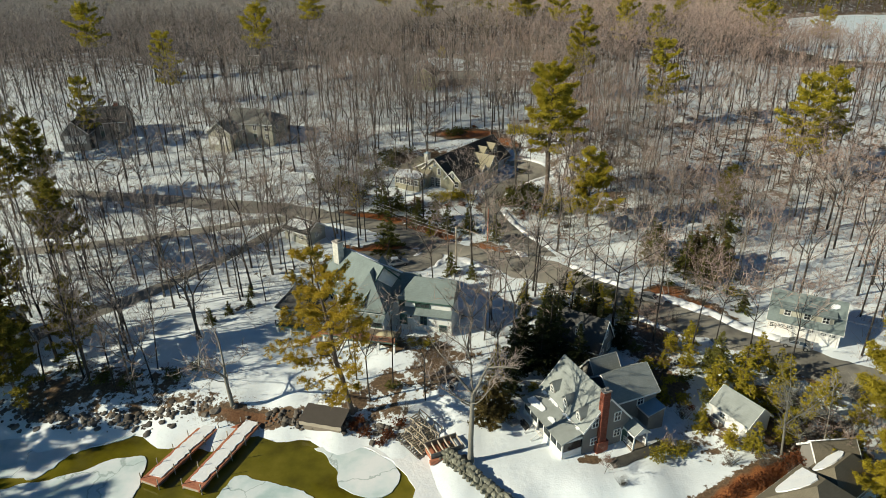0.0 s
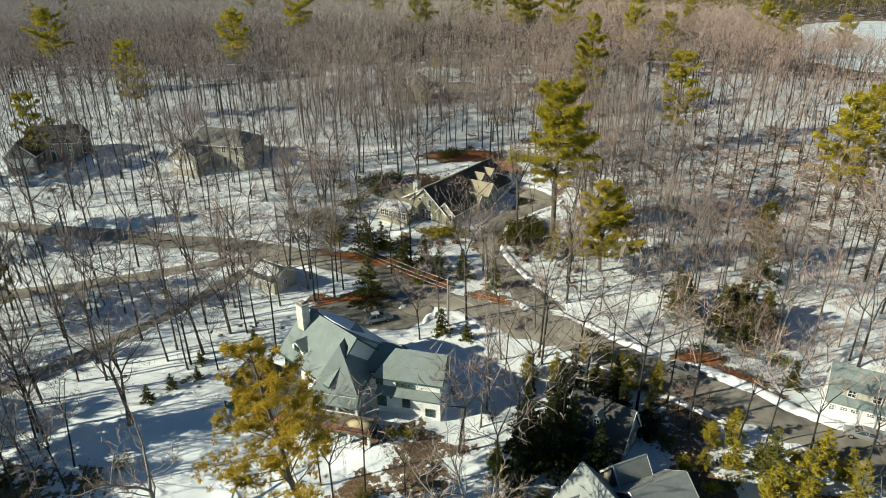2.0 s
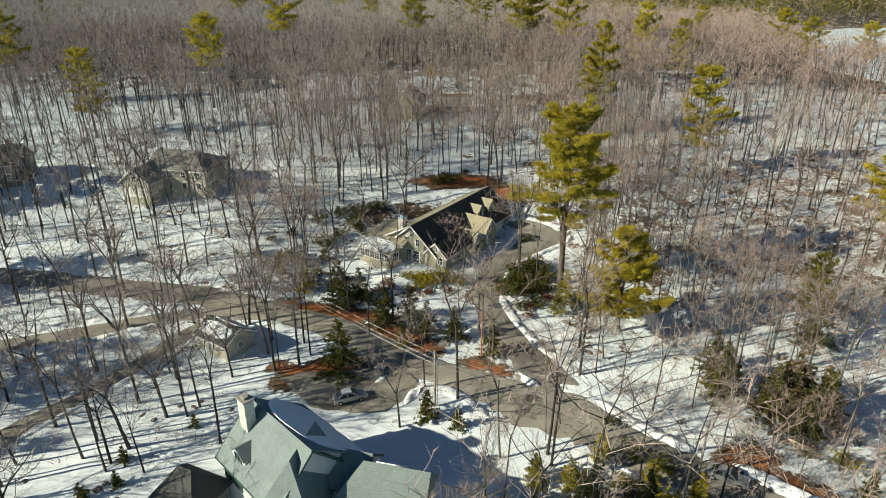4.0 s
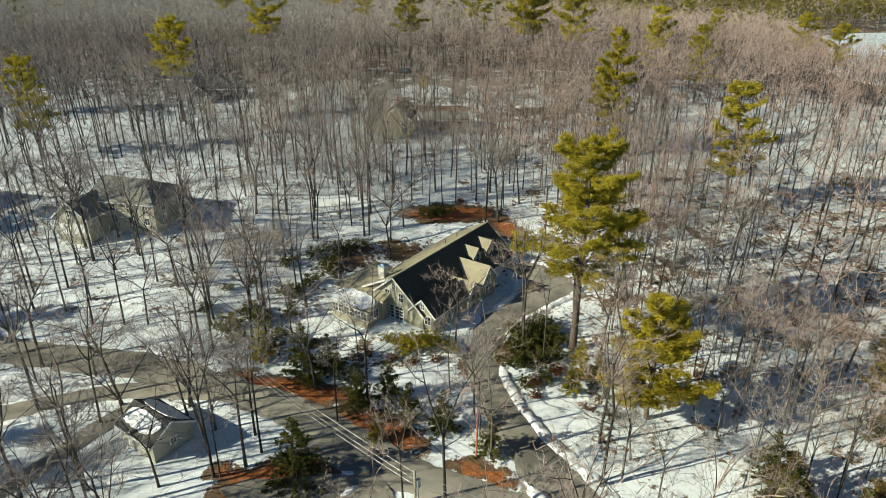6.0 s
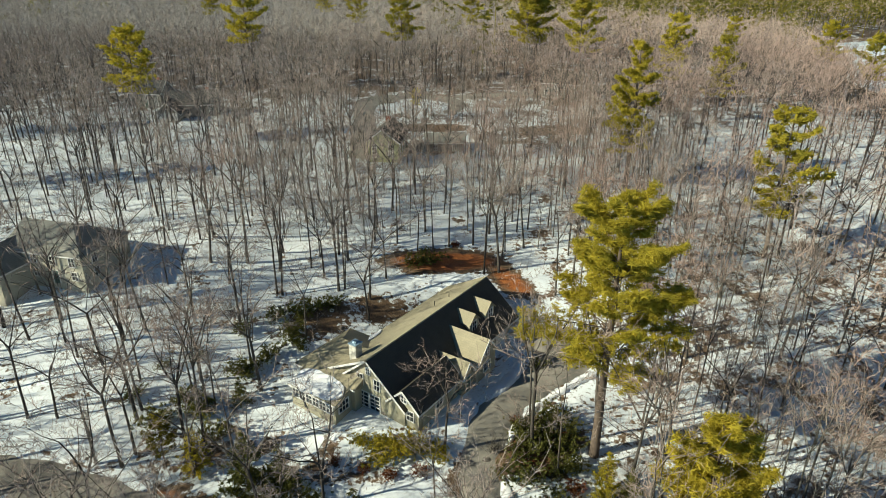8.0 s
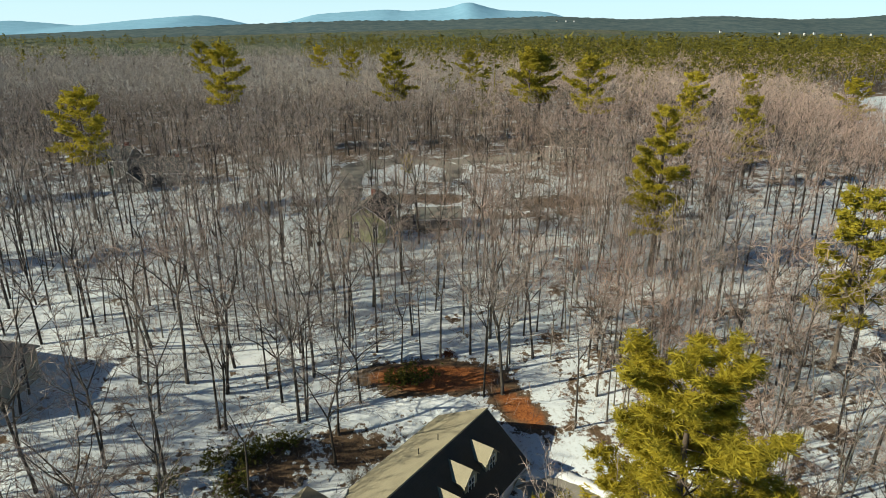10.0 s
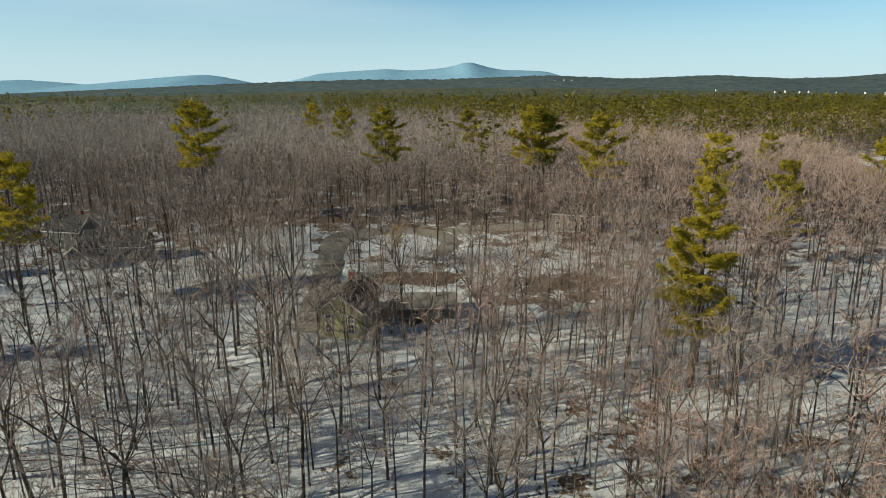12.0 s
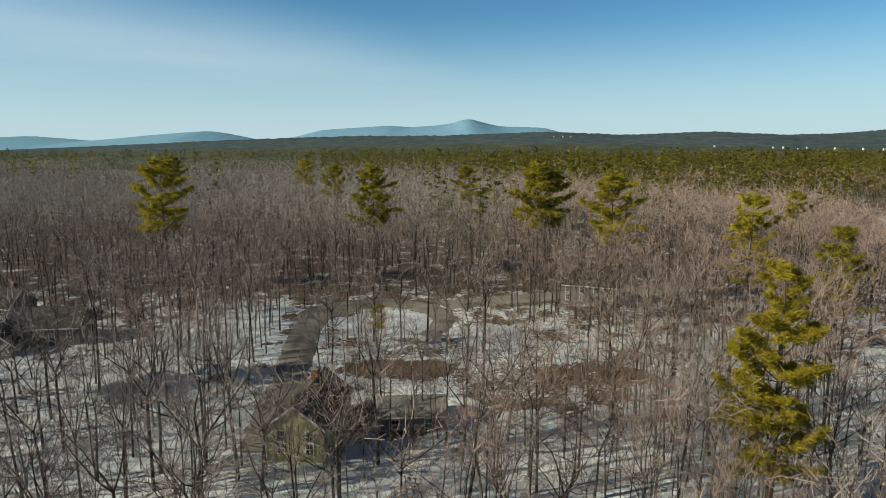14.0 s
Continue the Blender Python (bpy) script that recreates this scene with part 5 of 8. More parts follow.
    for x in (-1.1, 1.0):
        part("trestle", Shape().box(x, -0.6, 0, x + 0.1, 0.6, 0.12), M["deckwood"], t)


# the grey cottage with the porch and brick chimney
def cottage():
    e = thing("cottage", at(17.3, 56.6, 0, 0, 0, -67), "grey-shingled cottage with a white porch and a tall brick chimney", "house")
    z0 = 1.0
    b = Block(e, 0, 0.6, 0, 10.2, 7.0, z0, 3.9, 4.0, "greyside", "roofgrey", 0.25, foot=1.5)
    rear = Block(e, -0.3, 7.0, 90, 7.0, 6.0, z0, 4.6, 2.4, "greyside", "roofgrey", 0.3, foot=1.5)
    shed = Block(e, -4.6, 6.6, 90, 4.0, 3.4, z0, 4.4, 2.2, "greyside", "roofgrey", 0.3, foot=1.5)
    lean = Block(e, 3.6, 9.0, 0, 2.4, 2.6, z0, 2.6, 0.6, "greyside", "metalroof", 0.2, "shed", foot=1.2)
    for u in (-3.0, 0.2, 3.3):
        b.dormer("S", u, 1.25, 1.0, 0.75, 0.08)
    # porch: floor, shed roof, posts, screens, rails
    y0, y1 = -5.9, -2.9
    part("porch_floor", Shape().box(-4.9, y0, z0 - 0.9, 4.9, y1, z0 + 0.35), M["white"], e)
    pr = part("porch_roof", Shape().slab([(-5.2, y0 - 0.35, z0 + 2.75), (5.2, y0 - 0.35, z0 + 2.75), (5.2, y1 + 0.1, z0 + 3.75), (-5.2, y1 + 0.1, z0 + 3.75)], 0.18), M["roofgrey"], e)
    part("porch_beam", Shape().box(-4.9, y0, z0 + 2.45, 4.9, y0 + 0.16, z0 + 2.72).box(4.74, y0, z0 + 2.45, 4.9, y1, z0 + 2.8).box(-4.9, y0, z0 + 2.45, -4.74, y1, z0 + 2.8), M["white"], e)
    for x in (-4.9, -3.1, -1.3, 0.3, 2.0, 3.5, 4.75):
        part("porch_post", Shape().box(x, y0, z0 + 0.35, x + 0.16, y0 + 0.16, z0 + 2.45), M["white"], e)
        if x < 4 and abs(x + 1.3) > 0.1:
            nx = {-4.9: -3.1, -3.1: -1.3, 0.3: 2.0, 2.0: 3.5, 3.5: 4.75}[x]
            sc = part("screen", Shape().box(x + 0.16, y0 + 0.05, z0 + 1.15, nx, y0 + 0.09, z0 + 2.45), M["glass"], e, "dark insect screen")
            part("panel", Shape().box(x + 0.16, y0 + 0.03, z0 + 0.35, nx, y0 + 0.11, z0 + 1.1), M["white"], e)
    sc = part("screen", Shape().box(4.82, y0 + 0.16, z0 + 1.15, 4.86, y1, z0 + 2.45), M["glass"], e, "dark insect screen")
    part("panel", Shape().box(4.79, y0 + 0.16, z0 + 0.35, 4.88, y1, z0 + 1.1), M["white"], e)
    stair(e, pose(-0.5, y0, z0 + 0.35), 5, 1.5, "white")
    for x in (-1.3, 0.3):
        rail(e, pose(x, y0, z0 + 0.35) @ pose(0, 0, 0, 0, 0, -90) @ pose(0, 0, 0, 0, 32, 0), 1.6, "handrail", gap=0.2)
    # gable wall towards the lawn path, with the chimney
    for u, z in ((-1.9, 4.6), (1.5, 4.6), (-1.9, 1.7), (1.7, 1.9)):
        b.window("E", u, z, 0.85, 1.25 if z > 3 else 1.0)
    for u, z in ((-1.8, 4.8), (1.6, 4.8), (0, 1.8)):
        b.window("W", u, z, 0.85, 1.25)
    rear.window("S", 0.8, 3.6, 0.9, 1.2)
    rear.window("S", 2.3, 1.6, 0.9, 1.0)
    rear.window("E", 0.5, 3.4, 0.9, 1.2)
    chimney(e, pose(5.25, -0.3, z0 - 0.6), 0.75, 1.05, 10.0, "brick", rows=0.11)
    part("chimney_foot", Shape().box(4.8, -1.1, z0 - 0.8, 5.75, 0.6, z0 + 1.6), M["brick"], e)
    # side entrance with its small gable
    en = Block(e, 6.0, 4.6, 0, 2.4, 2.2, z0 + 2.3, 0.25, 0.8, "white", "roofgrey", 0.2, foot=0.0)
    for x in (5.0, 7.1):
        for y in (3.6, 5.6):
            part("entry_post", Shape().box(x - 0.07, y - 0.07, z0, x + 0.07, y + 0.07, z0 + 2.3), M["white"], e)
    part("entry_floor", Shape().box(4.8, 3.4, z0 - 0.6, 7.2, 5.8, z0 + 0.1), M["deckwood"], e)
    stair(e, pose(7.2, 4.6, z0 + 0.1, 0, 0, 90), 4, 1.4, "white")
    rail(e, pose(4.9, 3.5, z0 + 0.1), 2.2)
    rail(e, pose(4.9, 5.7, z0 + 0.1), 2.2)
    b.door("E", 3.0, 0.95, 2.0, "greentrim", z=0.1)
    pf = Matrix.Translation((0, y0 - 0.3, z0 + 2.78)) @ pose(0, 0, 0, math.degrees(math.atan2(1.0, 3.35)), 0, 0)
    snow_patch(e, pf, [(-4.4, 0.5), (-3.6, 0.4), (-1.0, 0.9), (-0.9, 1.7), (-2.6, 1.6), (-4.4, 1.7)], "long patch of snow on the porch roof", 0.12, 11)
    snow_patch(e, pf, [(0.2, 0.9), (1.5, 0.8), (1.7, 1.5), (0.4, 1.6)], "small patch of snow on the porch roof", 0.12, 12)
    for i, (u0, u1) in enumerate(((-4.2, -3.6), (-2.4, -0.4), (1.0, 2.6), (3.9, 4.6))):
        snow_patch(e, pf, [(u0, 2.9), (u1, 2.9), (u1, 3.25), (u0, 3.3)], "strip of snow under the dormers", 0.12, 13 + i)
    # stacked porch stairs and a covered grill on the lawn
    st = thing("dock_stairs", e.matrix_world @ pose(-4.6, -8.3, z0 - 0.45, 0, 0, 10), "grey aluminium dock stairs lying on the lawn", "stairs")
    s = Shape()
    for y in (-0.8, 0.8):
        s.beam((-1.8, y, 0.2), (1.8, y, 0.9), 0.08, 0.16)
        s.beam((-1.8, y, 1.0), (1.8, y, 1.7), 0.05)
        for x in (-1.8, -0.6, 0.6, 1.8):
            s.beam((x, y, 0.0), (x, y, 1.35 + x * 0.19), 0.06)
    part("frame", s, M["steel"], st)
    for i in range(8):
        part("tread", Shape().box(-1.7 + i * 0.45, -0.8, 0.24 + i * 0.085, -1.4 + i * 0.45, 0.8, 0.29 + i * 0.085), M["steel"], st)
    g = thing("covered_grill", e.matrix_world @ pose(-2.6, -7.0, z0 - 0.35), "grill under a black cover beside the porch", "grill")
    part("cover", Shape().add([(-0.9, -0.4, 0), (0.9, -0.4, 0), (0.9, 0.4, 0), (-0.9, 0.4, 0), (-0.75, -0.3, 1.0), (0.75, -0.3, 1.0), (0.75, 0.3, 1.0), (-0.75, 0.3, 1.0), (-0.5, 0, 1.2), (0.5, 0, 1.2)],
                              [(0, 1, 5, 4), (1, 2, 6, 5), (2, 3, 7, 6), (3, 0, 4, 7), (4, 5, 9, 8), (6, 7, 8, 9), (5, 6, 9), (7, 4, 8), (3, 2, 1, 0)]), M["black"], g)


def steep_garage():
    e = thing("barn", at(21.5, 69.2, 3.0, 0, 0, -35), "grey steep-roofed barn, its roof darkened for the shade of spruces", "house")
    # dark shingles stand in for the shade cast by the spruces
    b = Block(e, -1.5, 0, 0, 7.6, 5.6, 0, 2.8, 3.9, "greyside", "roofdark", 0.3, foot=2)
    b.window("E", 0, 4.4, 0.9, 1.1)
    b.window("E", -1.3, 1.6, 0.8, 1.1)
    b.window("E", 1.3, 1.6, 0.8, 1.1)
    b.dormer("S", 0.0, 1.5, 1.0, 0.8, 0.3)
    b.window("S", -2.2, 1.6, 0.8, 1.1)


def carriage_house():
    e = thing("garage", at(56.6, 74.6, 3.3, 0, 0, -29), "white three-door garage under a green roof with dormer", "garage")
    b = Block(e, 0, 0, 0, 10.2, 7.0, 0, 2.7, 3.6, "white", "roofgreen", 0.35, foot=2)
    # long shed dormer
    yd, zd = -2.9, 2.7 + 3.6 * 0.17
    d = part("dormer", Shape().add([(-3.8, yd, zd), (3.8, yd, zd), (3.8, yd, zd + 1.3), (-3.8, yd, zd + 1.3), (-3.8, -0.7, zd + 1.75), (3.8, -0.7, zd + 1.75), (-3.8, -0.7, zd + 1.6), (3.8, -0.7, zd + 1.6)],
                                   [(0, 1, 2, 3), (1, 7, 5, 2), (0, 3, 4, 6), (3, 2, 5, 4)]), M["cream"], e)
    part("dormer_roof", Shape().slab([(-4.1, yd - 0.3, zd + 1.36), (4.1, yd - 0.3, zd + 1.36), (4.1, -0.3, zd + 2.0), (-4.1, -0.3, zd + 2.0)], 0.14), M["roofgreen"], d)
    for u in (-2.7, 0.1, 2.7):
        window(d, pose(u, yd - 0.01, zd + 0.72), 0.85, 1.0)
    for u in (-2.6, 0.4, 3.4):
        dm = b.spot("S", u, 0.0)
        g = part("garage_door", Shape().box(-1.25, -0.05, 0, 1.25, 0.02, 2.15).box(-1.35, -0.09, 0, -1.25, 0.03, 2.25).box(1.25, -0.09, 0, 1.35, 0.03, 2.25).box(-1.25, -0.09, 2.15, 1.25, 0.03, 2.25), M["white"], e)
        g.matrix_local = dm
        for i in range(3):
            part("panel", Shape().box(-1.15, -0.08, 0.1 + i * 0.5, 1.15, -0.05, 0.52 + i * 0.5), M["white"], g)
        for x in (-0.6, 0.6):
            window(g, pose(x, -0.06, 1.84), 0.75, 0.42, cols=3, rows=2, depth=0.06)
    b.window("S", -4.55, 1.7, 0.5, 0.8, cols=2, rows=3)
    part("vent_box", Shape().box(-0.6, 0.2, 5.9, 0.4, 1.0, 6.9), M["white"], e)
    snow_patch(e, slope_frame(b, "S", 0, 0.0), [(3.0, 3.4), (4.4, 3.6), (4.2, 4.4), (3.2, 4.2)], "patch of snow near the ridge", 0.1, 21)


def garden_shed():
    e = thing("garden_house", at(38.3, 56.2, 1.6, 0, 0, -60), "small white outbuilding with a pale grey roof among cedars", "shed")
    b = Block(e, 0, 0, 0, 5.6, 4.4, 0, 2.3, 1.9, "white", "roofgrey", 0.3, foot=1.6)
    b.window("S", -1.0, 1.4, 0.8, 0.9)
    b.door("S", 1.0, 0.9, 1.95, "white")
    b.window("E", 0, 1.4, 0.8, 0.9)
    rail(e, pose(-2.8, -3.2, 0.0), 2.0)
    part("porch_floor", Shape().box(-2.8, -3.3, -0.5, -0.6, -2.2, 0.0), M["deckwood"], e)


def corner_house():
    e = thing("lakeside_house", at(41.5, 44.6, 1.0, 0, 0, 14), "brown-roofed house with snow on its low hips behind a hedge", "house")
    a = Block(e, -2.6, -2.6, 20, 9.0, 7.6, 0, 2.6, 3.0, "greyside", "roofbrown", 0.6, "hip", (3.6, 3.6), foot=2)
    b = Block(e, 3.4, 0.4, 20, 8.0, 4.6, 0, 2.5, 2.2, "greyside", "roofbrown", 0.5, "hip", (2.0, 2.0), foot=2)
    c = Block(e, 5.6, 4.0, -10, 5.0, 3.6, 0, 2.3, 1.8, "greyside", "roofbrown", 0.4, foot=2)
    snow_patch(e, slope_frame(b, "N", 0, 0.3), [(-3.4, 0.0), (3.2, 0.0), (2.0, 2.3), (-2.2, 2.3)], "thick snow on the shaded roof slope", 0.15, 31)
    snow_patch(e, slope_frame(a, "N", 0, 0.3), [(-3.8, 0.0), (3.8, 0.0), (1.0, 3.8), (-1.2, 3.8)], "thick snow on the shaded roof slope", 0.15, 32)
    snow_patch(e, slope_frame(c, "N", 0, 0.1), [(-2.4, 0.0), (2.4, 0.0), (2.4, 2.2), (-2.4, 2.2)], "thick snow on the shaded roof slope", 0.15, 33)
    snow_patch(e, slope_frame(a, "S", 0, 0.4), [(-1.2, 1.0), (-0.4, 0.9), (-0.3, 2.0), (-1.0, 2.1)], "patch of snow on the roof", 0.1, 34)
    a.window("S", 0, 1.4, 1.6, 1.1)


# the long tan house by the driveway
def drive_house():
    e = thing("drive_house", at(4.95, 135.56, 9.2, 0, 0, 55), "long tan house with a steep roof coloured lit and shaded, dormers and a sunroom", "house")
    # shaded slope coloured umber; the sunlit roofs below get a light tan
    b = Block(e, -0.7, 0, 0, 26.4, 10.8, 0, 2.4, 4.6, "tan", "roofumbershade", 0.45, foot=3)
    # the north side runs out under a longer, flatter roof
    x0, x1 = -13.86, 12.46
    part("wall", Shape().add([(x, y, z) for x in (x0, x1) for y, z in ((0.2, -3.0), (6.4, -3.0), (6.4, 3.55), (0.2, 6.85))],
                             [(0, 3, 2, 1), (4, 5, 6, 7), (1, 2, 6, 5), (0, 1, 5, 4), (2, 3, 7, 6), (3, 0, 4, 7)]), M["tan"], e)
    part("roof", Shape().slab([(x0 - 0.56, -0.1, 7.24), (x1 + 0.56, -0.1, 7.24), (x1 + 0.56, 7.0, 3.42), (x0 - 0.56, 7.0, 3.42)], 0.16), M["roofsunlit"], e, "tan shingles in the colour of a sunlit slope")
    part("fascia", Shape().box(x0 - 0.56, 6.98, 3.12, x1 + 0.56, 7.06, 3.36), M["white"], e)
    for x in (x0 - 0.6, x1 + 0.6):
        part("bargeboard", Shape().beam((x, 0.0, 7.04), (x, 7.0, 3.26), 0.06, 0.26), M["white"], e)
    front = Block(e, -9.6, -5.2, 0, 8.2, 4.2, 0, 2.7, 2.0, "tan", "roofumbershade", 0.4, foot=3)
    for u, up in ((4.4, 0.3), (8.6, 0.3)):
        b.dormer("S", u, 2.3, 1.4, 1.1, up, "tan", "roofsunlit")
    cross = Block(e, 0.4, -5.0, 90, 5.8, 4.4, 0, 3.0, 2.4, "tan", "roofsunlit", 0.35, foot=3)
    nook = Block(e, -4.0, -5.6, 90, 4.4, 2.4, 0, 2.7, 1.5, "tan", "roofsunlit", 0.3, foot=3)
    for u in (5.4, 9.2):
        m = b.spot("S", u, -0.1)
        g = part("garage_door", Shape().box(-1.3, -0.05, 0, 1.3, 0.02, 2.2).box(-1.4, -0.09, 0, -1.3, 0.03, 2.3).box(1.3, -0.09, 0, 1.4, 0.03, 2.3).box(-1.3, -0.09, 2.2, 1.3, 0.03, 2.3), M["white"], e)
        g.matrix_local = m
        for i in range(4):
            part("panel", Shape().box(-1.2, -0.08, 0.08 + i * 0.52, 1.2, -0.05, 0.5 + i * 0.52), M["white"], g)
    # gable end towards the lane: tall windows and french doors
    for u in (-1.3, 1.3):
        b.window("W", u, 3.9, 0.8, 1.4)
    b.window("W", 0.0, 5.4, 0.6, 0.8)
    for u in (-0.9, 0.9):
        b.window("W", u, 1.15, 1.5, 2.1, cols=2, rows=4)
    b.window("W", -3.4, 1.5, 0.8, 1.3)
    front.window("W", 0.9, 1.5, 1.0, 1.3)
    front.window("W", -0.9, 1.5, 1.0, 1.3)
    front.window("W", 0.0, 3.5, 0.7, 0.9)
    front.window("S", 0.0, 1.5, 1.3, 1.3)
    cross.window("W", 0.0, 3.6, 0.9, 1.2)
    cross.window("W", 0.0, 1.4, 1.5, 1.2)
    nook.door("W", 0.0, 1.0, 2.05, "greentrim", z=0.1)
    b.window("E", 0, 4.8, 1.0, 1.3)
    b.window("E", -2.5, 1.5, 1.0, 1.3)
    b.window("E", 2.5, 1.5, 1.0, 1.3)
    # west wing under a broad tan roof, with the sunroom before it
    w = Block(e, -10.4, 5.9, 90, 9.4, 9.6, 0, 3.3, 2.1, "tan", "roofsunlit", 0.4, "hip", (0, 3.2), foot=3)
    sun_m = Block(e, -16.6, 5.5, -90, 7.4, 2.8, 0, 2.3, 0.9, "tan", "roofsunlit", 0.3, "shed", foot=3)
    for u in (-2.9, -1.75, -0.6, 0.55, 1.7, 2.85):
        sun_m.window("S", u, 1.35, 0.95, 1.35)
    sun_m.window("E", 0.0, 1.35, 1.6, 1.35, cols=3)
    ang = math.degrees(math.atan2(0.9, 2.8))
    snow_patch(e, sun_m.m @ Matrix.Translation((0, -1.72, 2.37)) @ pose(0, 0, 0, ang, 0, 0), [(-3.9, 0.0), (3.9, 0.0), (3.8, 3.2), (-3.9, 3.3)], "thick snow on the sunroom roof", 0.16, 41)
    fall = math.degrees(math.atan2(3.82, 7.1))
    snow_patch(e, pose(-0.7, 7.0, 3.44, 0, 0, 180) @ pose(0, 0, 0, fall, 0, 0), [(2.6, 0.1), (12.6, 0.1), (12.8, 1.5), (8.0, 1.2), (4.4, 1.7)], "band of snow lying above the eave", 0.12, 42)
    chimney(e, pose(-12.6, 3.1, 3.2), 1.1, 1.1, 4.3, "palestone", "metalroof", rows=0.3)
    for x, y, z, r in ((3, 2.4, 6.0, 0.06), (6, 2.0, 6.2, 0.06)):
        part("vent_pipe", Shape().tube((x, y, z - 0.6), (x, y, z + 0.6), r, r, 6), M["black"], e)


def wood_house(x, y, turn, label, wall="cream", roof="roofdark", w=16, d=9, h=5.4, rise=3.2, ell=True, hip=(0, 0), flue=True):
    """A two-storey house in the wood, with an ell in front."""
    z0 = hz(x, y)
    e = thing("wood_house", at(x, y, z0, 0, 0, turn), label, "house")
    b = Block(e, 0, 0, 0, w, d, 0, h, rise, wall, roof, 0.4, hip=hip, foot=2)
    n = max(2, int(w / 3.2))
    for i in range(n):
        u = -w / 2 + (i + 0.5) * w / n
        b.window("S", u, h - 1.2, 0.95, 1.3)
        if i == n // 2:
            b.door("S", u, 1.0, 2.1)
        else:
            b.window("S", u, 1.5, 0.95, 1.3)
    for u in (-d / 4, d / 4):
        for side in "EW":
            b.window(side, u, h - 1.2, 0.9, 1.3)
            b.window(side, u, 1.5, 0.9, 1.3)
    if ell:
        g = Block(e, -w / 2 + 0.6, -d / 2 - 1.6, 90, 7.4, 6.6, 0, h - 1.6, rise, wall, roof, 0.4, foot=2)
        g.window("W", 0, h - 1.0, 0.9, 1.2)
        for u in (-1.5, 1.5):
            m = g.spot("W", u, 0.0)
            q = part("garage_door", Shape().box(-1.2, -0.05, 0, 1.2, 0.02, 2.15), M["white"], e)
            q.matrix_local = m
    if flue:
        chimney(e, pose(w * 0.28, 0.4, h + rise - 1.2), 0.9, 0.9, 2.2, "brick", rows=0.2)
    return e


def pump_house():
    e = thing("shed", at(-29.2, 104.4, hz(-29.2, 104.4), 0, 0, -34), "pale grey shed with snow on its gabled roof", "shed")
    b = Block(e, 0, 0, 0, 6.6, 5.2, 0, 2.7, 1.6, "cream", "roofdark", 0.4, foot=1.5)
    b.door("S", -1.2, 0.9, 2.0, "white")
    b.window("S", 1.4, 1.5, 0.7, 0.8)
    b.window("E", 0, 1.6, 0.7, 0.8)
    snow_patch(e, slope_frame(b, "S", 0, 0.1), [(-3.2, 0.5), (1.2, 0.1), (3.2, 1.0), (3.1, 2.4), (-3.2, 2.5)], "snow on the shed roof", 0.1, 51)
    snow_patch(e, slope_frame(b, "N", 0, 0.1), [(-3.3, 0.0), (3.3, 0.0), (3.2, 2.6), (-3.2, 2.6)], "snow on the shed roof", 0.12, 52)


shore_house()
cottage()
steep_garage()
carriage_house()
garden_shed()
corner_house()
drive_house()
pump_house()
wood_house(-50.6, 149.6, -14, "pale two-storey house with a grey hipped roof in the woods", "cream", "roofash", w=13.5, d=10, h=4.9, rise=2.7, hip=(0, 5.0), flue=False)
wood_house(-93, 152, 10, "grey house half hidden by leafless trees", "greyside", w=12, h=4.4)
wood_house(-6.6, 198.6, 84, "pale green-yellow house with a gable among leafless trees", "olivewall", "roofumbershade", w=13, d=7.4, h=4.3, rise=2.8, ell=False)
wood_house(-63.5, 233.5, 8, "dark grey lodge with white-trimmed gables seen through the wood", "greyside", "roofdark", w=13, d=8, h=3.6, rise=3.0)
wood_house(-80, 243.5, -12, "small grey gabled house in the wood", "greyside", "roofdark", w=10, d=7, h=4.4, ell=False)
wood_house(45, 260, -20, "grey-roofed house behind leafless crowns", "greyside", "roofumbershade", w=13, h=4.6, ell=False)
wood_house(6.2, 202.5, 4, "low blue-grey outbuilding in the wood below the turning circle", "greyside", "roofash", w=9, d=6, h=2.2, rise=1.5, ell=False, flue=False)
wood_house(-71, 70, 35, "house with a grey roof at the edge of the shore pines", "greyside", "roofgrey", w=12, d=9, h=3.4)
# ---- where things stand ----
SOLID = []          # (x, y, radius) of buildings and glades that the wood keeps clear of
for x, y, rad in [(-29.2, 104.4, 4.5), (-11, 126, 6), (-64, 232, 8), (-79, 243, 6), (6, 202, 6), (-7, 199, 8), (45, 260, 7), (-13, 80, 12), (-2, 77, 8), (-24.4, 79.1, 6), (16, 56, 9), (22, 58, 8), (22, 69, 6), (56, 75, 9), (38, 56, 5), (40, 45, 7), (4, 131, 12), (9.9, 139.2, 10), (-9.9, 130.7, 7), (19.9, 137.3, 9), (-52, 151, 9), (-60.2, 150.2, 5), (-43.7, 152.4, 5),
                  (-28.8, 107.1, 4), (-16, 57.5, 5), (-7.5, 199.1, 6), (-32, 66, 9), (-24, 68, 8), (12, 48, 13), (3.8, 219.6, 8), (-2.5, 245.9, 11), (19.7, 234.7, 8), (-75, 66, 6), (6, 86, 7), (1, 92, 3), (-20.3, 93, 6), (28, 62, 6),
                  (0, 118, 7), (10, 114, 6), (16, 110, 6), (-12, 122, 6), (22, 128, 6), (24.8, 137.3, 6), (-6.6, 192.1, 5), (-6.7, 186.4, 3), (54, 66, 6), (-45, 141.6, 3), (6, 155.2, 7), (29.3, 106, 6.5), (27, 100, 5), (32, 101, 5), (39.4, 170.5, 3.5), (-40.9, 75.3, 8), (-6, 70, 5), (3, 64, 4), (-71.5, 234, 9), (-97.1, 153.2, 5), (-84.7, 254.3, 7), (11.7, 208.6, 5), (41.9, 252.6, 6), (27.5, 225.2, 10)]:
    SOLID.append((x, y, rad))


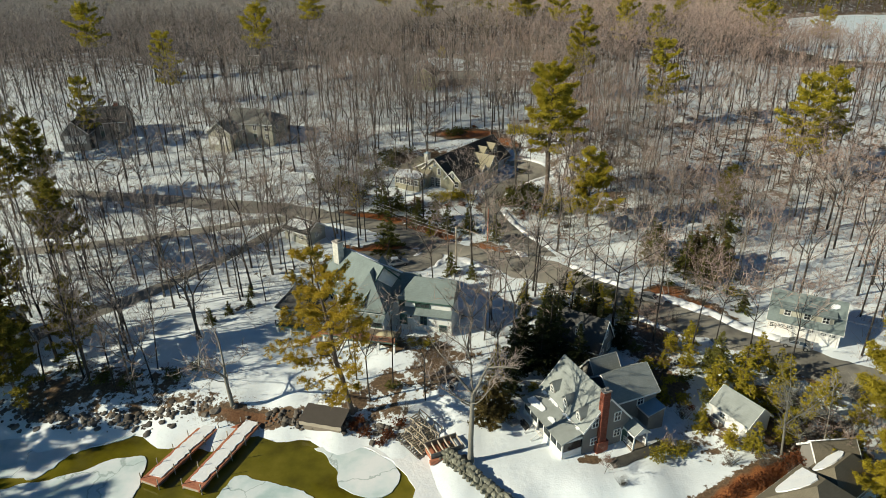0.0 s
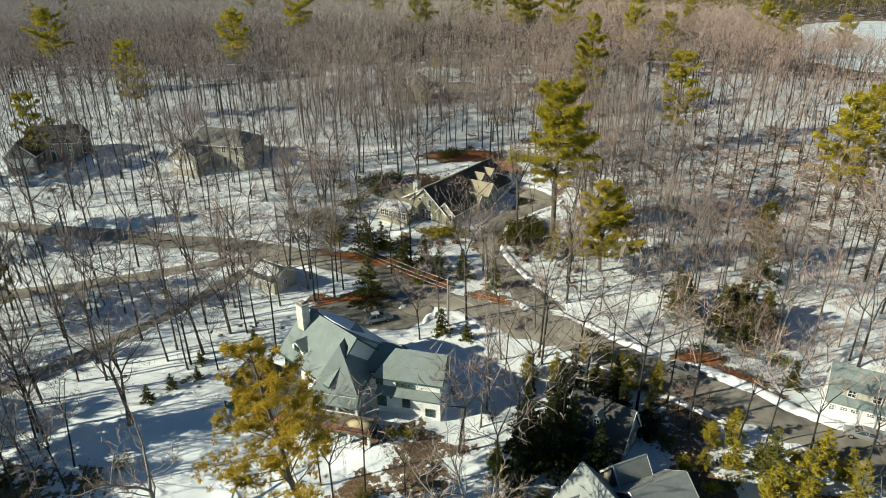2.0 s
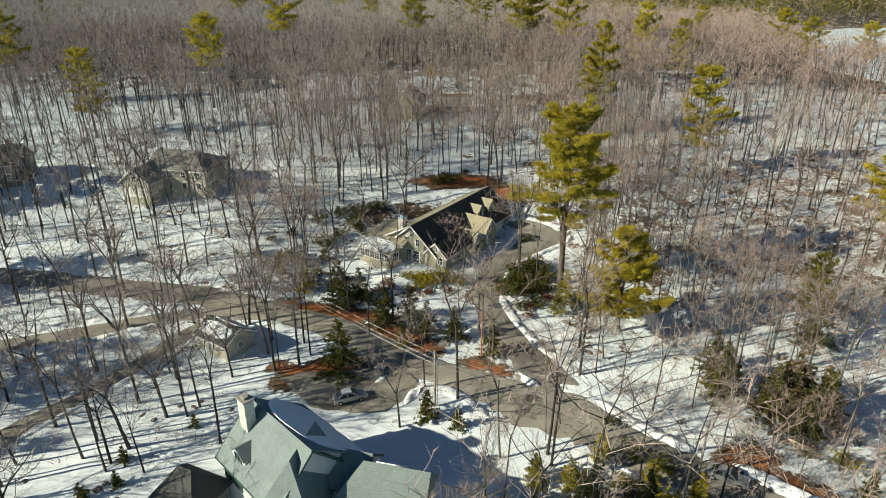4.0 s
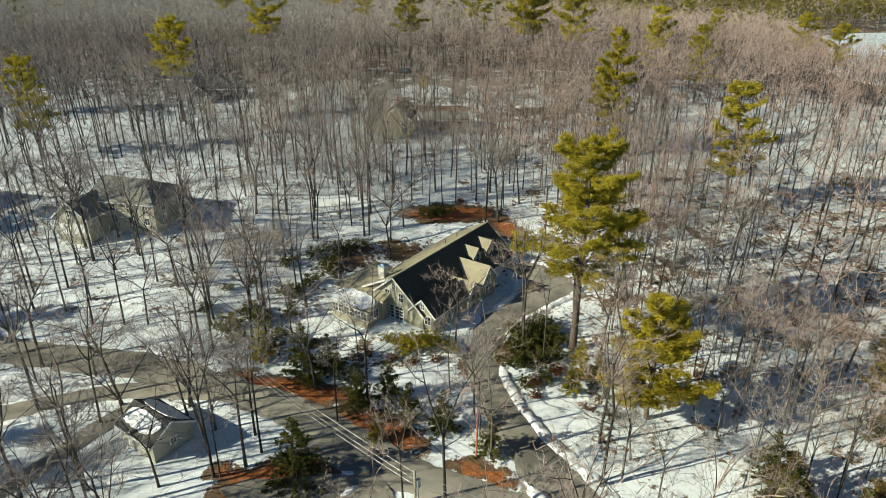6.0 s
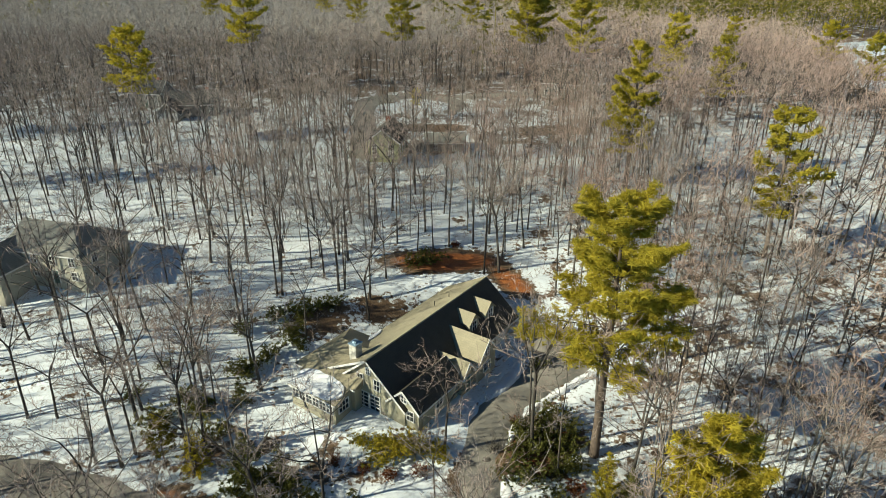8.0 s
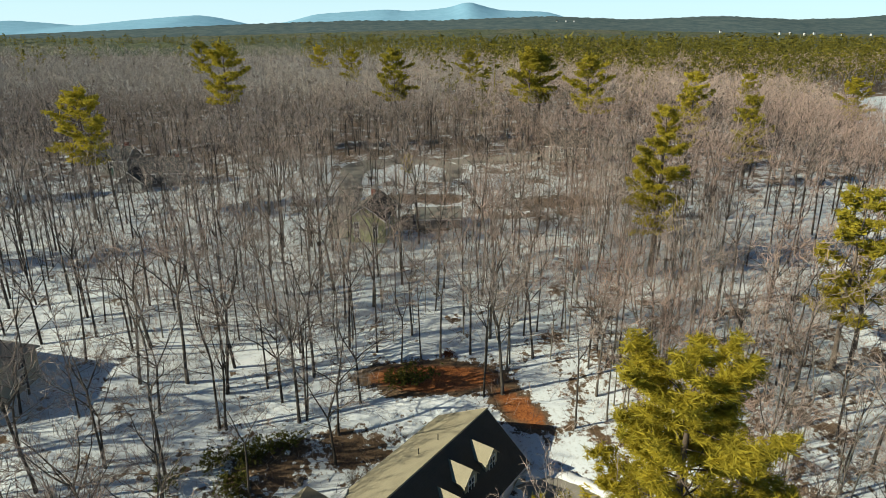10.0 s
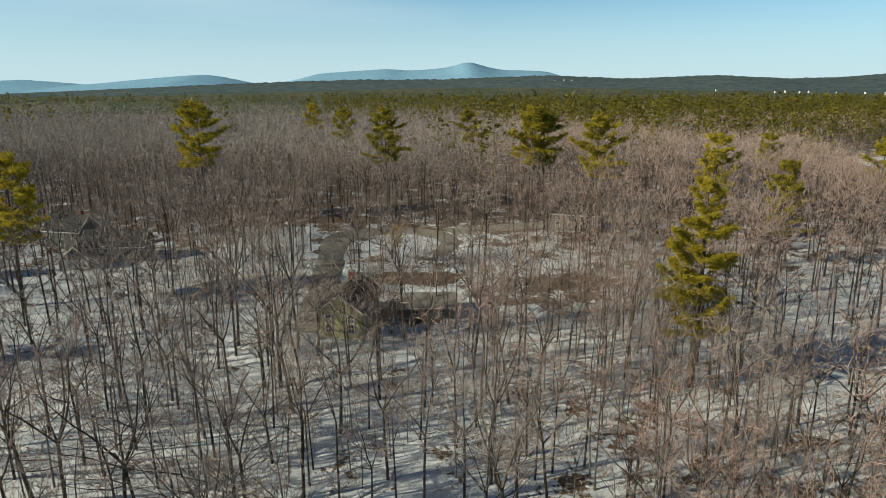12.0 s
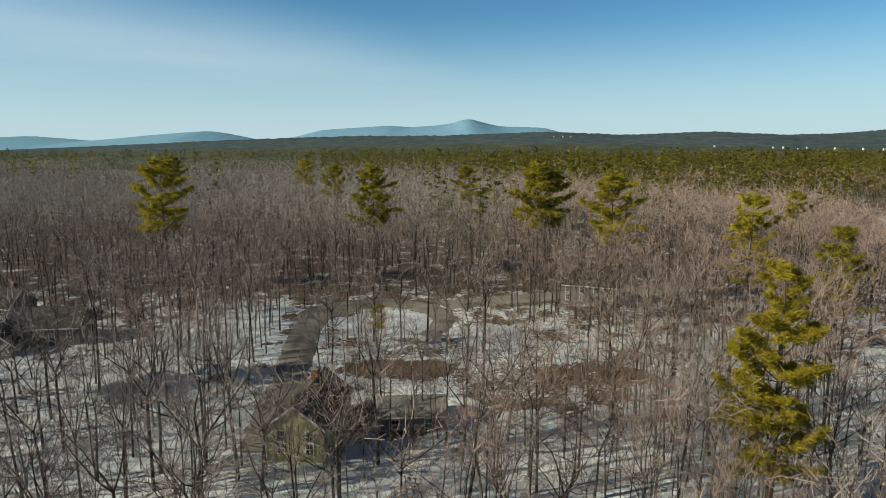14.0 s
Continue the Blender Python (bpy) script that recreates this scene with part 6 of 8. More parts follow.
def clear(x, y, gap=1.6):
    """True where a tree may stand."""
    x, y = np.asarray(x, float), np.asarray(y, float)
    ok = height(x, y) > 1.2
    for sx, sy, rad in SOLID:
        ok &= (x - sx) ** 2 + (y - sy) ** 2 > rad * rad
    for px, py, w in PAVED:
        lim = (w * 0.6 + gap) ** 2
        for i in range(0, len(px), 2):
            ok &= (x - px[i]) ** 2 + (y - py[i]) ** 2 > lim
    ok &= ~((x > 160) & (y > 215 + 0 * x) & (y < 485) & (x > 178 + (y - 262) * 0.42 - 30))
    return ok


rng = np.random.default_rng(11)

# named trees: kind, place, turn, scale, lean
plant(BIG_PINE, 22.6, 119.8, 40, 1.05)
plant(TALL_PINE, 42.5, 180.3, 30, 1.0)
plant(FULL_PINE, 29.3, 107.4, 10, 1.08)
plant(GOLD_PINE, -13.2, 58.4, 20, 1.12, (3, -8))
for x, y, s, t in [(59.4, 157.2, 1.0, 60), (80.9, 228.4, 0.92, 130), (73.9, 246.5, 1.08, 200), (48.5, 259.0, 1.1, 30), (35.0, 279.5, 1.15, 80), (39.3, 283.0, 1.1, 190), (-8.3, 285.7, 1.12, 150), (-58.5, 270.6, 1.2, 220), (-65.4, 205.2, 0.98, 20), (82.0, 127.2, 1.05, 300), (93.2, 135.5, 1.0, 0), (-1.5, 229.7, 0.3, 0), (-85.4, 177.2, 0.9, 80), (-126.2, 208.4, 1.0, 90), (-93.2, 144.4, 0.75, 140), (145.6, 288.4, 0.95, 40), (116.5, 301.7, 0.9, 200), (165.0, 261.7, 0.9, 70), (128.2, 239.5, 0.85, 15), (-36.9, 377.2, 1.0, 10), (-121.4, 412.8, 1.1, 220), (19.4, 368.4, 1.0, 40), (-68.0, 457.2, 1.0, 100)]:
    plant(DOME_PINE if y > 200 and t not in (130, 200) else WOOD_PINES[0], x, y, t, s)
for x, y, s, t in [(-70.2, 91.3, 1.05, 0), (-75, 97, 0.95, 40), (-89, 116, 1.2, 50), (-94, 112, 1.1, 200), (-111, 135.8, 1.3, 90), (-62.7, 64.4, 1.0, 90), (-54.3, 67, 0.85, 170), (-59, 59.1, 0.9, 250), (-66, 58.5, 1.0, 70), (-72.7, 79.3, 0.85, 30), (-80, 66, 1.1, 130), (58, 107.5, 0.75, 20), (-24, 118, 0.4, 0)]:
    plant(WOOD_PINES[1], x, y, t, s)
plant(FULL_PINE, 57.5, 55.5, 120, 1.1, label="yellow-green pine leaning over a lane by the garage")
plant(FULL_PINE, 50.5, 43.5, 220, 0.8, label="golden-green pine beside a snowy roof")
for x, y, s in [(16, 66.5, 0.9), (18.5, 64.6, 0.75), (14.5, 69.5, 0.95), (11.5, 70.5, 0.8), (26.5, 71, 0.7), (9.4, 64.6, 0.75), (24, 73.5, 0.6), (20.5, 74.5, 0.7), (15.8, 73, 0.8)]:
    plant(SPRUCE, x, y, rng.uniform(0, 360), s)
plant(SPRUCE, 13.4, 65.6, 0, 1.0)
plant(SPRUCE, 10.6, 67.5, 80, 0.8)
plant(SPRUCE, 18.5, 77.7, 130, 0.62)
plant(SPRUCE, 23.6, 76.5, 200, 0.6)
plant(SPRUCE, 8.6, 61.5, 260, 0.62)
for x, y, s in [(37.2, 61.4, 1.0), (45.2, 65.8, 0.95), (36.2, 69.2, 0.85), (39.6, 57.2, 0.85), (31.4, 65.8, 0.5), (41.5, 62.5, 1.05), (38, 51.5, 0.8), (33.5, 69, 0.6), (12.9, 80.5, 0.7), (45, 60, 0.8), (7, 64.8, 0.85)]:
    plant(CEDAR, x, y, rng.uniform(0, 360), s)
for x, y, s in [(0.7, 90.6, 1.1), (4.4, 89, 0.8), (12.9, 81.5, 0.9), (-34.4, 83.8, 0.6), (-33.7, 80.7, 0.55), (-36.6, 78.9, 0.6), (-38.8, 76.5, 0.7), (49.4, 79.5, 1.05), (-28.2, 89.2, 0.5), (12.6, 78.6, 0.6)]:
    plant(FIR, x, y, rng.uniform(0, 360), s)
for x, y, s in [(-11.6, 98.8, 1.05), (-6.2, 109.4, 0.75), (-2.6, 110.6, 0.7), (4.4, 105.6, 0.7), (-14.3, 115.2, 0.95), (9.6, 102.6, 0.65), (0.2, 107.4, 0.65), (-11, 115.6, 0.7), (39.4, 94.4, 0.95), (57, 104.5, 0.95), (40, 99, 0.8), (24.6, 113.6, 0.6), (46, 90.5, 0.9), (49, 92.5, 0.8), (-18.6, 127, 0.45)]:
    plant(HEMLOCK, x, y, rng.uniform(0, 360), s)
for x, y, k, s in [(-39.3, 73, 7, 0.95), (-11, 60.6, 5, 0.95), (-14.8, 68.4, 2, 0.6), (-44.8, 62, 0, 0.9), (-51.5, 63.4, 6, 1), (-33.8, 97.5, 1, 0.9), (-39.2, 87, 3, 0.9), (-46.6, 80.7, 0, 0.95), (-3.3, 60.8, 5, 0.55),
                   (9.2, 79, 6, 0.8), (6.6, 74.5, 2, 0.75), (-35.8, 82.5, 6, 0.9), (-49.7, 84.1, 4, 0.85), (9.3, 84.3, 3, 0.85), (5.6, 71.8, 6, 0.8), (3.4, 69.8, 0, 0.7), (-22.6, 102.5, 4, 0.8), (-45.5, 89.2, 1, 0.9), (-28.8, 92.5, 5, 0.95),
                   (-24.3, 129.7, 0, 0.95), (5.3, 111.3, 6, 0.75), (6, 119.4, 7, 0.68), (-32.9, 104.8, 2, 0.9), (-16.5, 102.4, 3, 0.8), (-34, 136.7, 4, 0.85), (-8.5, 106.8, 6, 0.8), (-10, 148, 4, 0.88),
                   (-9.1, 148.3, 3, 0.8), (-3, 150.8, 2, 0.95), (-19.1, 146.8, 1, 0.85), (-20.1, 153, 3, 0.9), (6.9, 159.2, 1, 0.85), (11, 159.8, 0, 0.9), (12.8, 156.1, 6, 1.0), (14, 163.4, 4, 0.85), (15.7, 156.7, 5, 0.9), (22.9, 147.1, 3, 0.85), (-29, 140.3, 0, 0.9),
                   (-26.4, 147.8, 2, 0.95), (32.1, 152.6, 4, 0.8), (4.3, 158.6, 6, 0.85), (1.6, 158.1, 5, 0.85), (-15.2, 153.3, 6, 0.95), (17.4, 92.8, 2, 0.55), (23.8, 98.6, 6, 0.8), (-27.3, 108.2, 2, 0.9), (60, 84, 0, 0.8)]:
    plant(BARE_KINDS[k], x, y, rng.uniform(1.1, 331.7), s, (rng.normal(0, 0.8), rng.normal(0, 0.8)))
for x, y, k, s in [(-36, 109.6, 7, 0.8), (-28.7, 117.9, 4, 0.85), (-38.6, 123.4, 2, 0.85), (-22.4, 119.8, 4, 0.85), (-21.7, 124.7, 0, 0.95), (-29.7, 123.8, 7, 0.85), (-42.2, 123.6, 0, 0.9), (47.7, 146.7, 1, 0.9), (50.9, 134.8, 4, 0.85),
                   (38.3, 134.7, 3, 0.9), (50.2, 111.2, 0, 0.85), (44.7, 114.3, 6, 0.9), (-58.9, 144.6, 0, 0.95), (-52.4, 143.8, 3, 0.9), (-46.6, 145.9, 4, 0.9), (-62.7, 146.4, 2, 1.0), (-42.7, 149.4, 6, 0.95), (-56.4, 140.7, 7, 0.85), (-10.1, 190.4, 2, 0.85), (-13.6, 192.3, 5, 0.9),
                   (38.4, 245.9, 0, 0.95), (42.8, 245.1, 3, 1.0), (47.2, 247.6, 4, 0.9), (35.2, 249.3, 2, 1.0), (40.6, 242.3, 7, 0.9), (7.8, 201.7, 3, 0.8), (13.4, 200.8, 2, 0.85), (10.8, 196.5, 6, 0.9), (-39.5, 72.5, 7, 0.8), (-44.3, 61.7, 2, 0.8), (-52.7, 64.9, 4, 0.8), (-50.6, 71.5, 3, 0.9), (-45.6, 99.2, 4, 0.9), (-32.5, 90.8, 2, 0.85), (-29.8, 90.9, 6, 0.95), (-3.5, 62.1, 5, 0.7)]:
    plant(BARE_KINDS[k], x, y, rng.uniform(1.1, 331.7), s, (rng.normal(0, 0.8), rng.normal(0, 0.8)))
for x, y, k, s in [(-37.1, 106.6, 0, 0.85), (-45.8, 108.5, 4, 0.9), (-27.5, 109.6, 7, 0.85), (-26.4, 98.0, 2, 0.8), (-20.2, 99.2, 6, 0.75), (-51.9, 126, 3, 0.9), (-56.5, 120.2, 0, 0.95), (-24.9, 128.1, 5, 0.9), (-41.6, 114.2, 2, 0.9), (-49.5, 115.6, 7, 0.85), (-46.4, 138.6, 0, 0.9), (-53.4, 137.2, 4, 0.95), (-38.4, 141.0, 2, 0.9),
                   (3.6, 197.0, 3, 0.7), (6.6, 195.6, 0, 0.75), (9.8, 198.2, 6, 0.7), (0.6, 194.4, 5, 0.7), (-1.8, 190.8, 4, 0.7), (-17.6, 190.6, 2, 0.85), (16.6, 196.4, 7, 0.8), (20.4, 190.2, 0, 0.85), (-23.0, 184.0, 3, 0.85), (-29.4, 189.6, 6, 0.9), (27.0, 186.0, 2, 0.85), (13.2, 184.4, 4, 0.8)]:
    plant(BARE_KINDS[k], x, y, rng.uniform(1.1, 331.7), s, (rng.normal(0, 0.8), rng.normal(0, 0.8)))
plant(HERO_KIND, 2.6, 50.4, 40, 1.0)
plant(BROWN_CEDAR, 5.3, 56.6, 0, 1.0)
plant(BROWN_CEDAR, 6.4, 57.9, 120, 0.8)
for x, y, k, w in [(40.0, 96.0, 0.85, 1.0), (45.0, 91.2, 0.95, 1.0), (47.6, 92.6, 1.0, 1.0), (50.6, 91.4, 0.85, 1.05)]:
    plant(BROWN_CEDAR, x, y, rng.uniform(0, 360), k, wide=w, label="bushy olive-brown evergreen behind leaning birches")
for x, y in [(-12.8, 56.2), (-11.2, 55.6), (-9.0, 54.1), (-8.0, 54.9), (-6.7, 56.9), (-12.2, 57.3)]:
    plant(RUSTBUSH, x, y, rng.uniform(0, 360), rng.uniform(0.6, 0.9), label="tangled russet brush on the bank")
plant(SHORE_KIND, -30.0, 59.6, 20, 1.3, (2, -7), label="gnarled leafless tree leaning over the docks")
plant(OPEN_KIND, 41.2, 50.6, 30, 1.0)
plant(OPEN_KIND, 25.6, 101.5, 130, 0.75, label="pale leafless tree at the mouth of a driveway")
plant(BIRCH_KIND, 48.4, 53.6, 0, 0.85, (0, 8))
plant(BIRCH_KIND, 37.5, 83.2, 90, 0.9, (-8, 18))
plant(BIRCH_KIND, 38.2, 83.4, 200, 0.8, (4, 26))
plant(BIRCH_KIND, 50, 86, 250, 0.9, (2, -10))
for x, y, s in [(15, 122.5, 0.7), (22.5, 69.5, 0.45), (46.5, 52.5, 0.6), (43.5, 82.5, 0.6), (33, 73, 0.5), (18.8, 48.6, 0.4), (27.6, 52.5, 0.35), (17, 100.8, 0.6), (1.4, 140.5, 0.4)]:
    plant(SMALL_KIND, x, y, rng.uniform(0, 360), s)

for x, y, s in [(-23.5, 125.3, 1.7), (-20.4, 131.5, 1.3), (-27.2, 123.1, 1.5), (-31.1, 126.6, 1.0), (-16.9, 134.7, 1.3), (-14.9, 139.0, 1.5), (-21.8, 138.9, 1.2), (-10.7, 115.0, 1.6), (-24.6, 126.4, 1.3), (-18.2, 133.0, 1.0), (-13.4, 136.4, 0.9), (-26.0, 133.2, 0.9), (-29.4, 131.0, 0.8)]:
    plant(EVERBUSH, x, y, rng.uniform(0, 360), s, label="dark glossy rhododendron on the snowy slope")
for x, y, s in [(-1.8, 118.9, 1.3), (0.7, 119.3, 1.4), (2.8, 119.6, 1.3), (5.0, 118.9, 1.1), (-3.2, 120.9, 0.9)]:
    plant(GREENBUSH, x, y, rng.uniform(0, 360), s, label="yellow-green foundation bush before the long house")
for x, y, s in [(0.2, 116.9, 0.8), (3.4, 117.2, 0.8), (-2.6, 117.6, 0.7)]:
    plant(RUSTBUSH, x, y, rng.uniform(0, 360), s, label="russet shrub in the bed before the long house")

# pines out of view on the western shore, added to shade the ice and the slope
for x, y, s in [(-84, 36, 1.1), (-90, 44, 1.2), (-82, 55, 1.1), (-97, 48, 1.2)]:
    plant(WOOD_PINES[1], x, y, rng.uniform(0, 360), s, wide=1.2)
for x, y, s in [(22.5, 114.5, 0.95), (20.8, 111.6, 0.7), (-20.5, 117.5, 0.9), (-3.4, 104.2, 0.6)]:
    plant(CEDAR, x, y, rng.uniform(0, 360), s)

for x, y, s in [(15.5, 122, 1.4), (18, 123.5, 1.4), (20.5, 123, 1.3), (17, 120.5, 1.5), (20, 120.2, 1.3), (14.4, 119.4, 1.2), (18.5, 117.5, 1.4), (15.5, 116.4, 1.2), (17.4, 113.8, 1.2), (15, 112.6, 1.0), (20.2, 117.6, 1.1)]:
    plant(EVERBUSH, x, y, rng.uniform(0, 360), s)
for x, y, s in [(14.8, 117.8, 0.9), (16.2, 113.0, 0.9), (19.6, 115.2, 1.0), (19, 121.8, 0.8), (16, 110.8, 0.8)]:
    plant(RUSTBUSH, x, y, rng.uniform(0, 360), s)

for x, y, s in [(33, 55.5, 0.7), (35.5, 52.5, 0.6), (43, 53.5, 0.85), (47.5, 56.8, 0.95), (52, 60, 0.95), (50, 50.5, 0.8), (45.5, 48.5, 0.6), (54.5, 56.5, 0.8), (47, 63.8, 0.8), (40, 60, 0.9)]:
    plant(CEDAR, x, y, rng.uniform(0, 360), s)
for x, y, s in [(31.5, 57.5, 1.2), (34.5, 49.8, 1.1), (44.5, 51.5, 1.3), (49, 52.5, 1.3), (52.5, 54.5, 1.4), (56, 60, 1.3), (30.5, 52.5, 1.0), (38.5, 49.5, 1.1), (46, 60, 1.2)]:
    plant(TWIGBUSH, x, y, rng.uniform(0, 360), s)

# bushes
for x, y, s in [(-50, 64, 1.2), (-46, 63.5, 1.1), (-40, 64.5, 1.0), (-37.5, 66.5, 0.8), (13.5, 116.5, 1.5), (15.2, 119.5, 1.6), (16.8, 122.8, 1.6), (19, 124.6, 1.4), (15, 122.5, 1.2), (18.4, 120.4, 1.4), (3.7, 154.1, 1.8), (1.4, 154.3, 1.4), (-17.7, 142, 1.4), (-15.2, 142.7, 1.4), (-12.7, 143.7, 1.5), (-10.1, 144.6, 1.2),
                (-20.2, 121.5, 1.5), (-22.4, 124.8, 1.3), (-19, 131, 1.2), (6.8, 140.8, 0.8), (-5.9, 133.6, 0.6), (-14.8, 137.3, 1.0), (-8, 113.5, 1.3), (-12.6, 112.8, 1.2), (18.5, 133.1, 0.9), (-55, 66, 1.2), (-8, 62.4, 0.8), (24.6, 84.6, 1.2), (27.5, 78, 1.0)]:
    plant(EVERBUSH, x, y, rng.uniform(0, 360), s)
for x, y, s in [(-8.6, 70.2, 0.8), (-5.8, 69.8, 0.8), (-3.2, 69.6, 0.8), (25.6, 50.8, 1.0), (27.4, 51.6, 1.1), (29.2, 52.2, 1.0), (31.5, 63.2, 0.8), (-12, 70, 0.6), (-1.0, 120.4, 1.0), (1.5, 119.6, 1.2), (3.6, 119.4, 1.2), (12, 63, 0.8), (8.5, 58.5, 0.8), (29, 66, 0.9), (38.6, 72.8, 0.8)]:
    plant(GREENBUSH, x, y, rng.uniform(0, 360), s)
for i in range(16):
    t = i / 15
    plant(RUSTBUSH, 25.5 + 20 * t, 41.8 + 9.8 * t + rng.normal(0, 0.25), rng.uniform(0, 360), rng.uniform(0.7, 1.05))
for x, y, s in [(34.5, 56.5, 0.7), (33.2, 59, 0.5), (16.4, 117.2, 0.8), (14.4, 124, 0.6), (19.6, 50.3, 0.5), (8, 159.5, 0.7), (-6, 118.6, 0.7)]:
    plant(RUSTBUSH, x, y, rng.uniform(0, 360), s)
for x, y, s in [(-40.5, 60.5, 1.1), (0.5, 62, 1.2), (4, 60.5, 1.1), (-6, 58.8, 1.0), (11.5, 120, 1.2), (24.8, 107, 1.3), (47, 88, 1.4), (43.5, 86.8, 1.3), (30.5, 80.5, 1.1), (7, 73, 1.1), (2.2, 77, 1.0), (23.5, 70.5, 1.2), (-24, 141.5, 1.3), (-2.5, 141, 1.0), (-17, 60.5, 0.9), (26, 117, 1.3), (41, 47.5, 1.0), (20.5, 47, 0.8), (60, 112, 1.4)]:
    plant(TWIGBUSH, x, y, rng.uniform(0, 360), s)


for x, y, k in [(29, 61, 0), (32, 60, 1), (34, 63.5, 0), (43, 60.5, 1), (46.5, 57.5, 0), (44, 56, 1), (48, 60.5, 2), (51, 57, 2), (42.5, 66.8, 1), (39.5, 67.5, 0), (34.5, 70.5, 1), (31, 71, 2), (28, 74, 2), (26, 77.5, 1), (41.5, 83.5, 2), (45.5, 84.5, 0), (43, 80.5, 2), (39, 86, 0),
                (48.5, 83, 1), (52, 86, 2), (50, 54, 1), (46.5, 54.6, 2), (27.5, 82.6, 0), (22, 80.6, 1), (18, 81, 1), (33.8, 78, 2), (36.4, 75.5, 2), (23.6, 89.4, 0), (36, 60.4, 0), (28.4, 69.2, 0)]:
    plant((EVERBUSH, GREENBUSH, TWIGBUSH)[k], x, y, rng.uniform(0, 360), rng.uniform(0.8, 1.3))
for x, y, s in [(29.4, 59.8, 0.55), (43, 57.6, 0.75), (47.6, 62.6, 0.8), (34.8, 65.6, 0.7), (38.8, 64.8, 0.85), (46, 87, 0.95), (43.6, 90.5, 1.0), (50.5, 90, 0.9), (25.4, 80, 0.7), (29.6, 77.6, 0.8), (21, 83.8, 0.7), (16.5, 80, 0.75)]:
    plant(HEMLOCK if s > 0.8 else CEDAR, x, y, rng.uniform(0, 360), s)
for x, y, s in [(44.5, 88, 0.8), (47.5, 85.5, 0.9), (52, 82, 0.9), (31.5, 74, 0.7), (53.5, 52, 0.8), (48.8, 50.6, 0.7), (27, 91.5, 0.8), (36, 89, 0.9), (57, 84, 1.0), (62, 80, 1.0)]:
    plant(SMALL_KIND, x, y, rng.uniform(0, 360), s)


def scatter(n, x0, x1, y0, y1, gap=2.6, inside=None):
    """Places in a stretch of the layout, kept apart by at least gap."""
    out, cell = [], {}
    px, py = rng.uniform(x0, x1, n * 3), rng.uniform(y0, y1, n * 3)
    good = clear(px, py)
    if inside is not None:
        good &= inside(px, py)
    for x, y in zip(px[good], py[good]):
        k = (int(x // gap), int(y // gap))
        if all((x - a) ** 2 + (y - b) ** 2 > gap * gap for i in (-1, 0, 1) for j in (-1, 0, 1) for a, b in cell.get((k[0] + i, k[1] + j), ())):
            cell.setdefault(k, []).append((x, y))
            out.append((x, y))
            if len(out) >= n:
                break
    return np.array(out)


def thin(x, y):
    """Drops half the trees of the open wood behind the driveway house."""
    return ~((np.abs(y - 172) < 38) & (np.abs(x + 8) < 38) & (rng.uniform(0, 1, np.shape(x)) < 0.5))


def core(x, y):
    """The stretch of wood that is built tree by tree."""
    return ((y > 112) & (y < 205) & (np.abs(x - 8) < 42)) | ((y > 84) & (y < 112) & (np.abs(x - 8) < 62))


for x, y in scatter(235, -40, 62, 84, 205, 3.1, lambda x, y: core(x, y) & thin(x, y)):
    if -4 < x < 7 and 104 < y < 119:          # open ground before the driveway house
        continue
    if x > 26:          # slender young stems east of the drive
        plant(BARE_KINDS[(1, 3, 5, 6)[rng.integers(0, 4)]], x, y, rng.uniform(0, 360), rng.uniform(0.6, 0.95), (rng.normal(0, 1), rng.normal(0, 1)), wide=0.9)
    else:
        plant(BARE_KINDS[rng.integers(0, 8)], x, y, rng.uniform(0, 360), rng.uniform(0.72, 1.02), (rng.normal(0, 1), rng.normal(0, 1)))


def grove(name, templates, places, label, category, material, lo=0.75, hi=1.1):
    """Many plants of a few shapes as one mesh."""
    vs, ts, n = ([], []), ([], []), [0, 0]
    for x, y in places:
        pair = templates[rng.integers(0, len(templates))]
        a, s = rng.uniform(0, 2 * np.pi), rng.uniform(lo, hi)
        c, d = math.cos(a) * s, math.sin(a) * s
        for k, (v, t) in enumerate(pair):
            vs[k].append(np.stack([v[:, 0] * c - v[:, 1] * d + x * EX, v[:, 0] * d + v[:, 1] * c + float(north(y)), v[:, 2] * s + hz(x, y)], 1))
            ts[k].append(t + n[k])
            n[k] += len(v)
    for nm, v, t, mat in zip((name, name.replace("woods", "twigs")), vs, ts, material):
        if v:
            tagged(new(nm, tri_mesh(nm, np.concatenate(v), np.concatenate(t), M[mat])), label, category, kind="stuff")


def fan(x, y):
    """The part of the land that the flight looks over."""
    return np.abs(x - 8) < 0.86 * y + 12


mid_kinds = [light_tree(100 + i, rng.uniform(17, 23), rng.uniform(0.95, 1.3), 7, 26, 0.075, rng.uniform(0.11, 0.19), True, 1.5) for i in range(14)]
near_kinds = [light_tree(150 + i, rng.uniform(14, 20), rng.uniform(0.8, 1.1), 8, 36, 0.036, rng.uniform(0.08, 0.14), True, 1.2) for i in range(8)]
far_kinds = [light_tree(200 + i, rng.uniform(16, 21), rng.uniform(1.0, 1.4), 6, 20, 0.1, rng.uniform(0.12, 0.18), False, 2.0) for i in range(12)]
haze_kinds = [light_tree(230 + i, rng.uniform(16, 20), rng.uniform(1.2, 1.6), 5, 8, 0.19, 0.2, False, 2.4) for i in range(10)]
grove("bare_woods", mid_kinds, np.concatenate([scatter(2400, -230, 250, 62, 300, 3.2, lambda x, y: fan(x, y) & ~core(x, y) & thin(x, y)), scatter(60, -40, 62, 150, 205, 3.0, lambda x, y: core(x, y) & thin(x, y)),
      scatter(45, -95, -42, 66, 100, 4.0)]), "leafless hardwood forest in thin snow", "woods", ("bark", "twig"))
